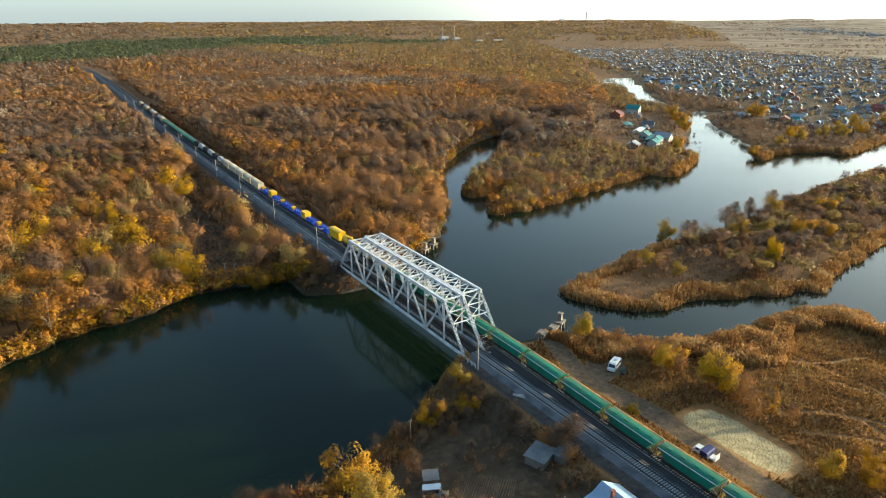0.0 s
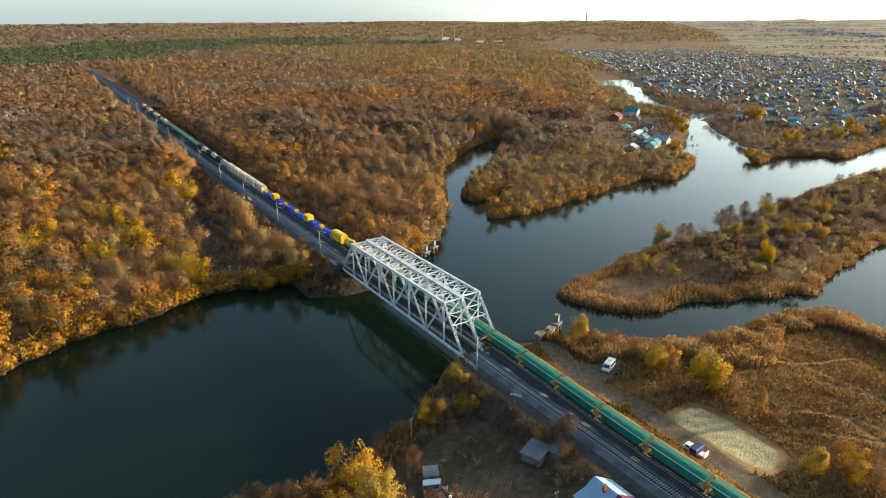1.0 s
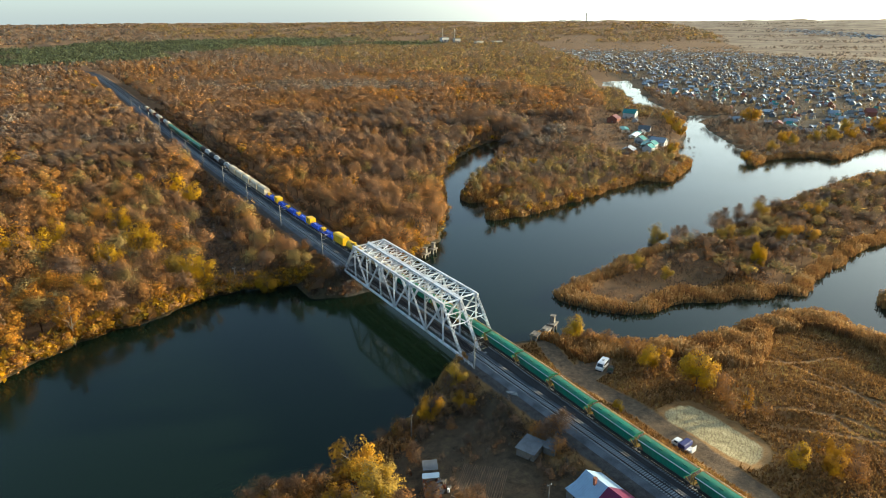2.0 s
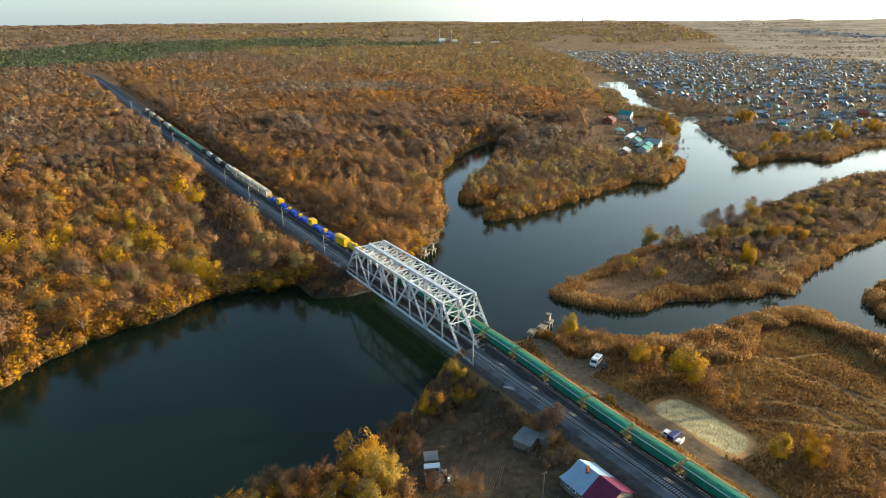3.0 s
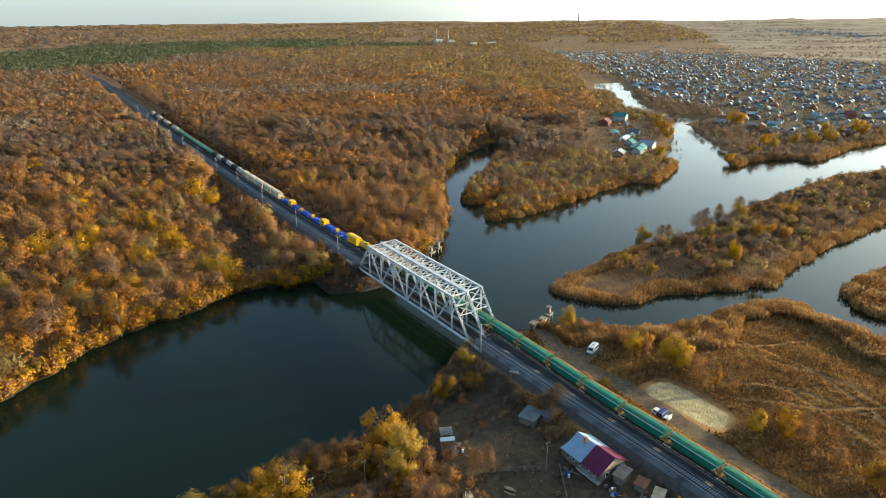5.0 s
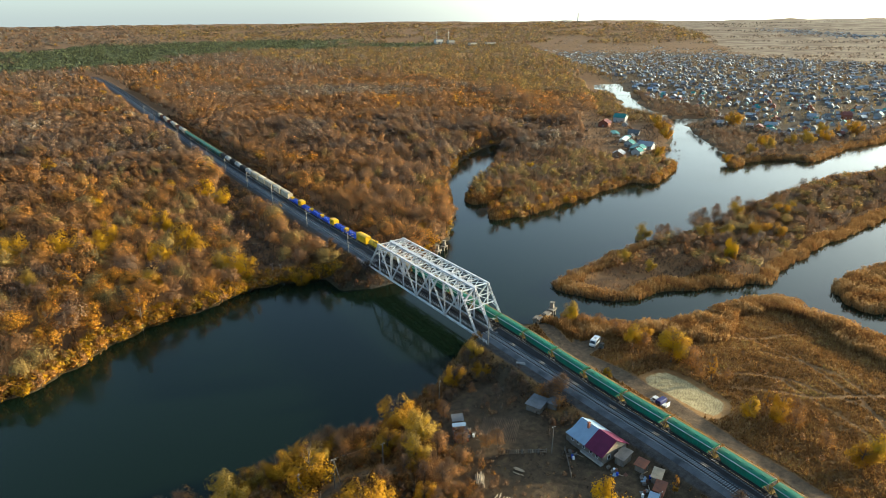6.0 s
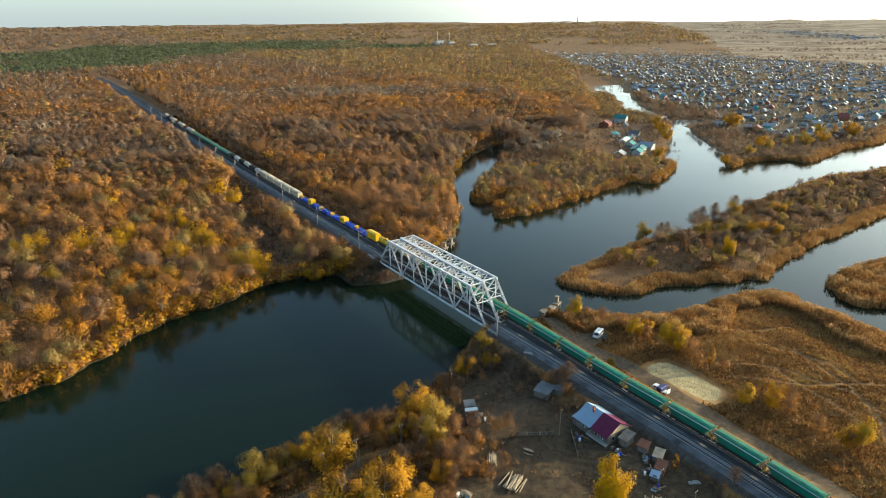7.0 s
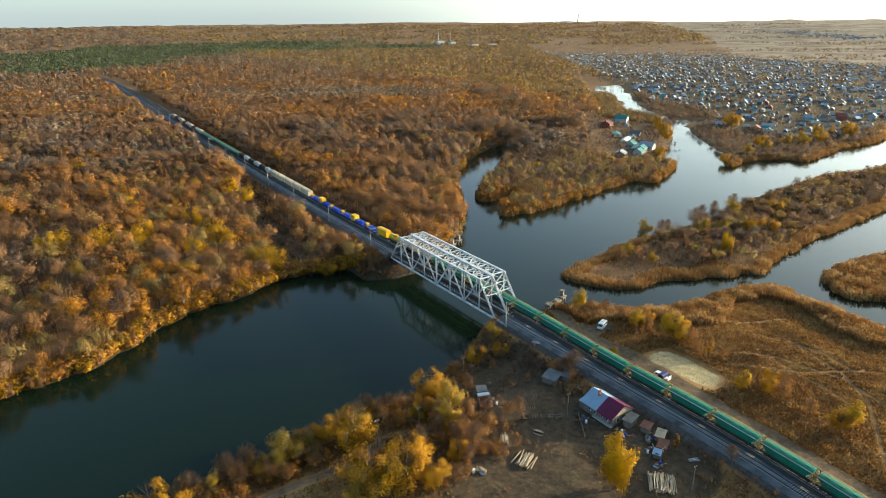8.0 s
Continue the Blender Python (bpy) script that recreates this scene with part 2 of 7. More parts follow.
CARGLASS = surface("car_glass", (0.02, 0.025, 0.03), 0.08, 0, 0.1, 1, 1, 0, None, 0.6)
ROOF_WHITE = surface("pale_sheet_roof", (0.27, 0.36, 0.45), 0.45, 0.1, 0.12, 3, 0.5, 0.1)
ROOF_PURPLE = surface("purple_sheet_roof", (0.12, 0.012, 0.045), 0.45, 0, 0.25, 3, 0.5, 0.1)
PLASTER = surface("pale_plaster", (0.40, 0.385, 0.36), 0.9, 0, 0.25, 2, 0.4, 0.3)
BRICK = surface("red_brick", (0.28, 0.10, 0.06), 0.9, 0, 0.4, 3, 0.5, 0.5)

LEAF_STOPS = [(0.0, (0.28, 0.225, 0.165)), (0.10, (0.19, 0.130, 0.091)), (0.22, (0.243, 0.145, 0.087)), (0.45, (0.335, 0.163, 0.062)), (0.65, (0.435, 0.19, 0.032)),
              (0.80, (0.43, 0.22, 0.032)), (0.87, (0.60, 0.335, 0.02)), (0.93, (0.38, 0.245, 0.048)), (1.0, (0.31, 0.215, 0.088))]
LEAVES = foliage("autumn_leaves", LEAF_STOPS, 0.34, crowned=True, vary=0.18, sparse=0.42)
CROWN_LEAVES = foliage("dense_autumn_leaves", LEAF_STOPS, 0.34, crowned=True, vary=0.25, sparse=0.12)
REEDS = foliage("dry_reeds", [(0.0, (0.15, 0.075, 0.032)), (0.4, (0.27, 0.138, 0.05)), (0.75, (0.36, 0.21, 0.085)), (1.0, (0.43, 0.285, 0.14))], 0.3)
PINES = foliage("pine_needles", [(0.0, (0.085, 0.10, 0.05)), (1.0, (0.17, 0.18, 0.085))], 0.2, crowned=True, sparse=0.3)
GRASS = foliage("dry_grass", [(0.0, (0.105, 0.055, 0.02)), (0.4, (0.22, 0.115, 0.04)), (0.75, (0.32, 0.185, 0.068)), (1.0, (0.27, 0.21, 0.07))], 0.3)
WEEDS = foliage("dark_weeds", [(0.0, (0.12, 0.07, 0.032)), (0.4, (0.20, 0.115, 0.045)), (0.75, (0.24, 0.16, 0.065)), (1.0, (0.14, 0.14, 0.04))], 0.25)


# ---- builders ----
class Shape:
    """Collects boxes, beams, tubes and free faces into one mesh."""

    def __init__(self):
        self.v, self.f = [], []

    def add(self, verts, faces):
        k = len(self.v)
        self.v += [tuple(p) for p in verts]
        self.f += [tuple(i + k for i in q) for q in faces]
        return self

    def box(self, c, s, turn=0.0, taper=1.0):
        x, y, z = (a / 2 for a in s)
        ca, sn = math.cos(radians(turn)), math.sin(radians(turn))
        vs = []
        for dz in (-z, z):
            k = taper if dz > 0 else 1.0
            for dx, dy in ((-x, -y), (x, -y), (x, y), (-x, y)):
                vs.append((c[0] + (dx * ca - dy * sn) * k, c[1] + (dx * sn + dy * ca) * k, c[2] + dz))
        return self.add(vs, [(3, 2, 1, 0), (4, 5, 6, 7), (0, 1, 5, 4), (1, 2, 6, 5), (2, 3, 7, 6), (3, 0, 4, 7)])

    def beam(self, a, b, w, h, up=(0, 0, 1)):
        a, b = Vector(a), Vector(b)
        d = (b - a).normalized()
        s = d.cross(Vector(up))
        s = (s if s.length > 1e-4 else d.cross(Vector((1, 0, 0)))).normalized() * (w / 2)
        u = s.cross(d).normalized() * (h / 2)
        vs = [p + i * s + j * u for p in (a, b) for i, j in ((-1, -1), (1, -1), (1, 1), (-1, 1))]
        return self.add(vs, [(0, 1, 2, 3), (7, 6, 5, 4), (0, 4, 5, 1), (1, 5, 6, 2), (2, 6, 7, 3), (3, 7, 4, 0)])

    def tube(self, a, b, r, r2=None, n=8):
        a, b = Vector(a), Vector(b)
        d = (b - a).normalized()
        s = d.cross(Vector((0, 0, 1)) if abs(d.z) < 0.9 else Vector((1, 0, 0))).normalized()
        u = d.cross(s)
        r2 = r if r2 is None else r2
        vs = [p + (s * math.cos(t) + u * math.sin(t)) * q for p, q in ((a, r), (b, r2)) for t in (2 * math.pi * i / n for i in range(n))]
        fs = [(i, (i + 1) % n, (i + 1) % n + n, i + n) for i in range(n)]
        return self.add(vs, fs + [tuple(range(n - 1, -1, -1)), tuple(range(n, 2 * n))])

    def lathe(self, profile, origin, axis="y", n=16):
        """Rings of (along, radius) round an axis through origin."""
        o, vs = Vector(origin), []
        for l, r in profile:
            for i in range(n):
                t = 2 * math.pi * i / n
                p = {"y": (r * math.cos(t), l, r * math.sin(t)), "z": (r * math.cos(t), r * math.sin(t), l), "x": (l, r * math.cos(t), r * math.sin(t))}[axis]
                vs.append(o + Vector(p))
        k = len(profile)
        fs = [(j * n + i, j * n + (i + 1) % n, (j + 1) * n + (i + 1) % n, (j + 1) * n + i) for j in range(k - 1) for i in range(n)]
        return self.add(vs, fs + [tuple(range(n - 1, -1, -1)), tuple(range((k - 1) * n, k * n))])

    def prism(self, outline, y0, y1):
        """An outline of (x, z), pulled from y0 to y1."""
        n = len(outline)
        vs = [(x, y0, z) for x, z in outline] + [(x, y1, z) for x, z in outline]
        return self.add(vs, [tuple(range(n)), tuple(range(2 * n - 1, n - 1, -1))] + [(i + n, (i + 1) % n + n, (i + 1) % n, i) for i in range(n)])

    def mesh(self, name, material, smooth=False):
        me = bpy.data.meshes.new(name)
        me.from_pydata(self.v, [], self.f)
        bm = bmesh.new()
        bm.from_mesh(me)
        bmesh.ops.recalc_face_normals(bm, faces=bm.faces)
        bm.to_mesh(me)
        bm.free()
        me.materials.append(material)
        if smooth:
            me.shade_smooth()
        return me


def part(name, shape, material, parent, label="", smooth=False):
    me = shape.mesh(name, material, smooth) if isinstance(shape, Shape) else shape
    ob = new(name, me)
    ob.parent = parent
    return tagged(ob, label)


def thing(name, m, label, category, group="", kind=""):
    ob = new(name)
    ob.matrix_world = m
    return tagged(ob, label, category, group, kind)


def soup_mesh(name, tris, tint, material):
    """One mesh from an array of loose triangles (n, 3, 3), with a tint for each; a fourth row is the way out of the crown."""
    n = len(tris)
    me = bpy.data.meshes.new(name)
    me.vertices.add(3 * n)
    me.loops.add(3 * n)
    me.polygons.add(n)
    me.vertices.foreach_set("co", np.asarray(tris[:, :3], np.float32).ravel())
    me.loops.foreach_set("vertex_index", np.arange(3 * n, dtype=np.int32))
    me.polygons.foreach_set("loop_start", np.arange(0, 3 * n, 3, dtype=np.int32))
    me.update(calc_edges=True)
    at = me.attributes.new("tint", "FLOAT", "FACE")
    at.data.foreach_set("value", np.clip(tint, 0, 1).astype(np.float32))
    if tris.shape[1] == 4:
        at = me.attributes.new("outward", "FLOAT_VECTOR", "FACE")
        at.data.foreach_set("vector", tris[:, 3].astype(np.float32).ravel())
    me.materials.append(material)
    return me


def outward(tris, centre=0.36, own=0.32):
    """For each triangle of a crown one unit high, the way that its part of the crown faces."""
    nrm = np.cross(tris[:, 1] - tris[:, 0], tris[:, 2] - tris[:, 0])
    nrm /= np.linalg.norm(nrm, axis=1, keepdims=True) + 1e-9
    out = (tris.mean(1) - [0, 0, centre]) / [0.38, 0.38, 0.42]
    out /= np.linalg.norm(out, axis=1, keepdims=True) + 1e-9
    nrm *= np.where((nrm * out).sum(1, keepdims=True) < 0, -own, own)
    out += nrm
    return out / (np.linalg.norm(out, axis=1, keepdims=True) + 1e-9)


# ---- the lie of the land ----
def smooth01(a, b, x):
    t = np.clip((x - a) / (b - a), 0, 1)
    return t * t * (3 - 2 * t)


def rounded(pts, steps=4):
    """A closed Catmull-Rom curve through the corners."""
    p = np.array(pts, float)
    a, b, c, d = np.roll(p, 1, 0), p, np.roll(p, -1, 0), np.roll(p, -2, 0)
    out = []
    for i in range(steps):
        t = i / steps
        out.append(0.5 * (2 * b + (c - a) * t + (2 * a - 5 * b + 4 * c - d) * t * t + (3 * b - a - 3 * c + d) * t ** 3))
    return np.stack(out, 1).reshape(-1, 2)


def signed(poly, x, y):
    """Signed distance to a closed outline, positive inside."""
    best = np.full(x.shape, 1e9)
    inside = np.zeros(x.shape, bool)
    for (ax, ay), (bx, by) in zip(poly, np.roll(poly, -1, 0)):
        dx, dy = bx - ax, by - ay
        t = np.clip(((x - ax) * dx + (y - ay) * dy) / (dx * dx + dy * dy + 1e-9), 0, 1)
        best = np.minimum(best, (x - ax - t * dx) ** 2 + (y - ay - t * dy) ** 2)
        if ay != by:
            inside ^= ((ay > y) != (by > y)) & (x < (bx - ax) * (y - ay) / (by - ay) + ax)
    best = np.sqrt(best)
    return np.where(inside, best, -best)


def waves(x, y, size, seed):
    """Cheap smooth noise, about -1 to 1."""
    r = np.random.RandomState(seed)
    out = np.zeros(np.shape(x))
    for k in range(6):
        a, p = r.uniform(0, 2 * math.pi), r.uniform(0, 2 * math.pi)
        s = size * r.uniform(0.55, 1.7)
        out = out + np.sin((x * math.cos(a) + y * math.sin(a)) * 2 * math.pi / s + p)
    return out / 3.0


SOUTH_BANK = rounded([(-600, -80), (-250, -46), (-140, -30), (-118, -25), (-97, -22), (-80, -20), (-63, -17), (-43, -16), (-24, -9), (-6, 0),
                      (14, 4), (24, 11), (35, 7), (42, 1), (48, -3.5), (53, -9.5), (60, -15), (71, -19.5), (84, -22), (95, -23), (106, -23), (119, -27), (126, -33), (124, -42), (123, -52),
                      (121, -75), (119, -100), (150, -150), (420, -330), (2500, -600), (4800, -4800), (-4800, -4800), (-4800, -600)])
NORTH_BANK = rounded([(-4900, -200), (-700, -40), (-260, 20), (-150, 54), (-125, 59), (-104, 74), (-82, 87), (-63, 90), (-46, 98), (-30, 97), (-12, 90),
                      (2, 79), (24, 80), (48, 98), (66, 113), (84, 137), (112, 185), (134, 219), (168, 253), (215, 288), (246, 294),
                      (212, 258), (160, 208), (122, 176), (108, 158), (113, 148), (138, 160), (131, 150), (106, 130), (101, 118), (124, 115)]
                     + [(159, 121), (193, 127), (227, 133), (238, 122), (294, 148), (304, 170), (380, 218), (451, 278), (495, 334), (511, 383), (611, 495),
                        (690, 615), (735, 612), (626, 486), (543, 391), (480, 292), (402, 203), (362, 153), (322, 122), (356, 124), (384, 110), (390, 97),
                        (466, 108), (540, 107), (700, 150), (1200, 120), (4900, -300), (4900, 4900), (-4900, 4900)])
BIG_ISLAND = rounded([(520, 70), (396, 52), (352, 62), (300, 58), (246, 54), (204, 46), (158, 40), (130, 44), (100, 39), (67, 32), (61, 26), (62, 20), (68, 12.5),
                      (73, 4), (80, 1), (90, 0.5), (100, -2.5), (112, -8), (125, -14), (138, -18), (160, -13.5), (175, -10.5), (208, -7), (268, -4), (420, 10), (560, 40)])
SIDE_ISLAND = rounded([(158, -35), (182, -36), (213, -40), (330, -60), (420, -110), (330, -140), (220, -92), (165, -72), (142, -56), (146, -45)])
PONDS = [rounded([(460, 288), (478, 300), (504, 294), (516, 284), (494, 276), (472, 273)])]
LAND = (SOUTH_BANK, NORTH_BANK, BIG_ISLAND, SIDE_ISLAND)
TRACK_LEFT, TRACK_RIGHT, RAIL_TOP = 2.9, 9.4, 9.25


def bend(y):
    """How far the line has drifted sideways from the bridge's axis at y."""
    return 20.0 * smooth01(120, 1250, y) - 0.00075 * np.maximum(0, y - 1150) ** 2 - 0.0011 * np.maximum(0, -70 - np.asarray(y, float)) ** 2


def splay(y):
    """The right-hand track draws in towards its neighbour away from the bridge."""
    return -1.7 * smooth01(-2, -60, y) - 1.2 * smooth01(80, 160, y)


def land_distance(x, y):
    d = np.full(np.shape(x), -1e9)
    for poly in LAND:
        d = np.maximum(d, signed(poly, x, y))
    for poly in PONDS:
        d = np.minimum(d, -signed(poly, x, y))
    return d + 0.8 * waves(x, y, 9, 3) + 1.0 * waves(x, y, 23, 4)


def height(x, y, d=None):
    x, y = np.asarray(x, float), np.asarray(y, float)
    if d is None:
        d = land_distance(x, y)
    lift_left = 1.6 + 4.9 * smooth01(-6, -46, y)
    lift_right = 1.5 + 2.6 * smooth01(-8, -48, y) * smooth01(110, 60, x)
    near = lift_left + (lift_right - lift_left) * smooth01(0, 12, x)
    far = 1.0 + 4.0 * smooth01(10, 160, d)
    island = 0.8 + 0.8 * smooth01(10, 40, d)
    level = np.where(signed(SOUTH_BANK, x, y) > -6, near, np.where(signed(NORTH_BANK, x, y) > -6, far, island))
    z = np.clip(np.where(d > 0, np.minimum(0.3 * d, level), 0.35 * d), -2.5, None)
    z = z + np.where(d > 4, 0.25 * waves(x, y, 13, 8) + 0.35 * waves(x, y, 41, 9), 0)
    r = np.hypot(x + 100, y + 140)
    z = z + 74 * smooth01(1900, 4700, r) ** 1.2 * (0.93 + 0.07 * waves(x, y, 1900, 11))
    side = np.abs(x - 5.9 - bend(y)) - 8.0
    gap = np.maximum(0, np.minimum(y + 1.5, 76.4 - y))
    bank = 8.55 - np.maximum(0, side) / 1.4 - gap / 0.62
    return np.where((r < 1900) & (np.abs(side) < 30), np.maximum(z, bank), z)


def axis(lo, hi, fine_lo, fine_hi, step, grow):
    mid = list(np.arange(fine_lo, fine_hi, step))
    up, s = [fine_hi], step
    while up[-1] < hi:
        s *= grow
        up.append(up[-1] + s)
    down, s = [fine_lo - step], step
    while down[-1] > lo:
        s *= grow
        down.append(down[-1] - s)
    return np.array(down[::-1] + mid + up)


ROAD = np.array([(33, 3), (29, -8), (26, -18), (26.5, -29), (25.5, -45), (24, -60), (23, -75), (22, -90), (20, -110), (18, -150)], float)
ROAD_SIDE = np.array([(26, -18), (33, -17), (40, -12), (46, -8)], float)
LANE = np.array([(-150, -62), (-112, -45), (-99.8, -40.6), (-83, -41), (-73.8, -40.2), (-64.4, -38), (-54, -42), (-42, -49)], float)
YARD = rounded([(266, 172), (305, 168), (352, 208), (425, 288), (440, 335), (402, 345), (352, 292), (300, 228), (268, 205)])
MEADOW_TRACKS = [np.array(p, float) for p in ([(80, -38), (81, -62), (71, -86), (60, -99), (41, -110), (28, -118)], [(63, -66), (58, -86), (53, -100)], [(48, -20), (64, -34), (80, -46), (98, -52)],
                                              [(50, -55), (58, -61), (65, -69), (68, -88), (62, -104)], [(74, -54), (79, -64), (80, -76), (75, -88)], [(47, -62), (62, -78), (84, -92)])]
SAND_PAD = rounded([(28.6, -45.5), (33, -44.4), (37.6, -45.6), (38.6, -50), (38.2, -58), (37.6, -64.6), (35, -67), (29.5, -67.4), (28.3, -63), (28.2, -52)])
GARDENS = [rounded([(-42, -22), (-20, -14), (-3, -18), (-8, -45), (-12, -75), (-30, -72), (-38, -45)]), rounded([(-20, -55), (-4, -52), (-2, -92), (-24, -95)]),
           rounded([(-60, -50), (-40, -47), (-28, -60), (-22, -105), (-70, -105)])]
FIELD = rounded([(1420, 430), (1560, 900), (2560, 1800), (3500, 2900), (4800, 3000), (4800, 100), (2200, 150), (1600, 260)])
PINE_STRIPS = [rounded([(-160, 1620), (20, 1480), (190, 1760), (420, 2050), (760, 2200), (1000, 2150), (1060, 2450), (560, 2600), (60, 2500), (-160, 2300)]), rounded([(-150, 1500), (-60, 1420), (250, 1700), (700, 2300), (500, 2500), (0, 1900)]), rounded([(420, 2150), (760, 2050), (1120, 1850), (1220, 2000), (850, 2280), (480, 2420)])]


def pine_depth(x, y):
    """How deep a place lies inside the pine plantations."""
    return np.max([signed(p, x, y) for p in PINE_STRIPS], axis=0) + 75 * waves(x, y, 330, 95) + 45 * waves(x, y, 90, 96)


def to_line(line, x, y):
    best = np.full(np.shape(x), 1e9)
    for (ax, ay), (bx, by) in zip(line[:-1], line[1:]):
        dx, dy = bx - ax, by - ay
        t = np.clip(((x - ax) * dx + (y - ay) * dy) / (dx * dx + dy * dy), 0, 1)
        best = np.minimum(best, np.hypot(x - ax - t * dx, y - ay - t * dy))
    return best


def ground_sheet():
    xs = axis(-4900, 4900, -150, 175, 1.7, 1.052)
    ys = axis(-4900, 4900, -130, 135, 1.7, 1.052)
    X, Y = np.meshgrid(xs, ys)
    x, y = X.ravel(), Y.ravel()
    d = land_distance(x, y)
    z = height(x, y, d)
    nx, ny = len(xs), len(ys)
    north = signed(NORTH_BANK, x, y)
    r = np.hypot(x + 100, y + 140)
    village = signed(VILLAGE, x, y)
    field = signed(FIELD, x, y)
    wood = smooth01(-14, -8, north) * (1 - smooth01(-30, 10, village)) * (1 - smooth01(-40, 20, field + 60 * waves(x, y, 260, 41)))
    lots = 1.0 * smooth01(-30, 10, village) * smooth01(-14, -8, north)
    wood = np.maximum(wood, 0.8 * smooth01(1500, 2500, r) * (field < -30))
    wood = np.maximum(wood, smooth01(5, 12, signed(BIG_ISLAND, x, y)))
    corridor = np.abs(x - 5.9 - bend(y))
    wood = wood * smooth01(6.5, 9.5, corridor)
    # tree tops close into an uneven roof of leaves far away
    far_wood = wood * smooth01(1300, 1700, r)
    z = z + far_wood * (7 + 3.0 * waves(x, y, 70, 21) + 2.2 * waves(x, y, 29, 22))
    garden = np.max([smooth01(-3, 3, signed(g, x, y)) for g in GARDENS], axis=0)
    garden = np.maximum(garden, 0.9 * smooth01(-30, 10, village) * (r < 2000))
    road = smooth01(4.0, 1.5, to_line(ROAD, x, y))
    road = np.maximum(road, smooth01(6.5, 2.5, to_line(ROAD_SIDE, x, y)))
    road = np.maximum(road, smooth01(2.4, 0.8, to_line(LANE, x, y)))
    road = np.maximum(road, 0.4 * smooth01(-4, 6, signed(YARD, x, y) + 9 * waves(x, y, 40, 97)))
    for line in MEADOW_TRACKS:
        road = np.maximum(road, 0.46 * smooth01(1.9, 0.5, to_line(line, x, y)))
    sand = smooth01(-1.0, 1.0, signed(SAND_PAD, x, y))
    pine = smooth01(-30, 20, pine_depth(x, y))
    gravel = smooth01(9.5, 7.5, corridor) * (r < 2500)
    me = bpy.data.meshes.new("ground")
    k = np.arange(nx * ny).reshape(ny, nx)
    quads = np.stack([k[:-1, :-1], k[:-1, 1:], k[1:, 1:], k[1:, :-1]], -1).reshape(-1, 4)
    me.vertices.add(nx * ny)
    me.loops.add(quads.size)
    me.polygons.add(len(quads))
    me.vertices.foreach_set("co", np.stack([x, y, z], -1).astype(np.float32).ravel())
    me.loops.foreach_set("vertex_index", quads.astype(np.int32).ravel())
    me.polygons.foreach_set("loop_start", np.arange(0, quads.size, 4, dtype=np.int32))
    me.update(calc_edges=True)
    for name, cols in (("zone_a", (np.maximum(wood, lots), garden, road)), ("zone_b", (sand, pine, gravel)), ("zone_c", (smooth01(600, 1000, r), smooth01(4.0, 1.5, d) * (r < 1200), 0 * x))):
        at = me.attributes.new(name, "FLOAT_COLOR", "POINT")
        at.data.foreach_set("color", np.stack([*cols, np.ones_like(x)], -1).astype(np.float32).ravel())
    me.materials.append(GROUND)
    me.shade_smooth()
    return tagged(new("ground", me), "autumn ground of dry grass, leaf litter, dirt tracks and river banks", "ground", kind="structure")


VILLAGE = rounded([(560, 330), (515, 262), (472, 245), (462, 175), (470, 135), (560, 128), (720, 120), (1150, 300), (1460, 520), (1580, 950), (2500, 1850), (2400, 2600), (1700, 2000), (1050, 1080), (720, 580), (600, 440)])
ground_sheet()
water = Shape().add([(-4900, -4900, 0), (4900, -4900, 0), (4900, 4900, 0), (-4900, 4900, 0)], [(0, 1, 2, 3)])
tagged(new("water", water.mesh("water", WATER)), "dark calm river water with faint ripples", "water", kind="structure")


# ---- railway ----
def line_x(centre, y):
    """Where a track's centre lies at y."""
    return centre + float(bend(y)) + (float(splay(y)) if centre == TRACK_RIGHT else 0.0)


def strip(profile, ys, centre, material, name):
    """A bed with a cross-section of (x, z), pulled along the line."""
    vs = [(line_x(centre, y) + x, y, z) for y in ys for x, z in profile]
    n = len(profile)
    fs = [(j * n + i, j * n + i + 1, (j + 1) * n + i + 1, (j + 1) * n + i) for j in range(len(ys) - 1) for i in range(n - 1)]
    return Shape().add(vs, fs).mesh(name, material)


NEAR_YS = [-300, -240, -200, -170, -150, -130, -115, -100, -90, -80, -70, -60, -50, -40, -30, -20, -10, -1.0]
FAR_YS = [78.0, 85, 95, 110, 125, 150, 200, 260, 320, 400, 480, 560, 640, 720, 800, 880, 960, 1040, 1120, 1200, 1260, 1320, 1380, 1440, 1500, 1560]
railway = thing("railway_track", pose(0, 0, 0), "grey ballasted double railway track with steel rails", "railway", kind="structure")
for cx, mat_, lab in ((TRACK_LEFT, BALLAST, "pale grey crushed stone"), (TRACK_RIGHT, BALLAST_DARK, "dark brown-grey crushed stone")):
    bed = [(-3.5, 8.40), (-2.8, 8.66), (-1.9, 8.98), (1.9, 8.98), (2.9, 8.5)] if cx == TRACK_LEFT else [(-3.3, 8.42), (-2.0, 8.97), (2.0, 8.97), (3.3, 8.42)]
    for ys in (NEAR_YS, FAR_YS):
        part("ballast_bed", strip(bed, ys, cx, mat_, "ballast_bed"), mat_, railway, lab)
    for side in (-0.79, 0.79):
        rail = [(side - 0.07, 9.0), (side - 0.06, RAIL_TOP), (side + 0.06, RAIL_TOP), (side + 0.07, 9.0)]
        part("rail", strip(rail, NEAR_YS + [20, 40, 60] + FAR_YS, cx, RAILSTEEL, "rail"), RAILSTEEL, railway)
tie_mesh = Shape().box((0, 0, 0), (2.7, 0.28, 0.2)).mesh("sleeper", TIE)
wood_tie = Shape().box((0, 0, 0), (2.9, 0.24, 0.2)).mesh("bridge_sleeper", TIMBER)
far_ties = {TIE: Shape(), TIMBER: Shape()}
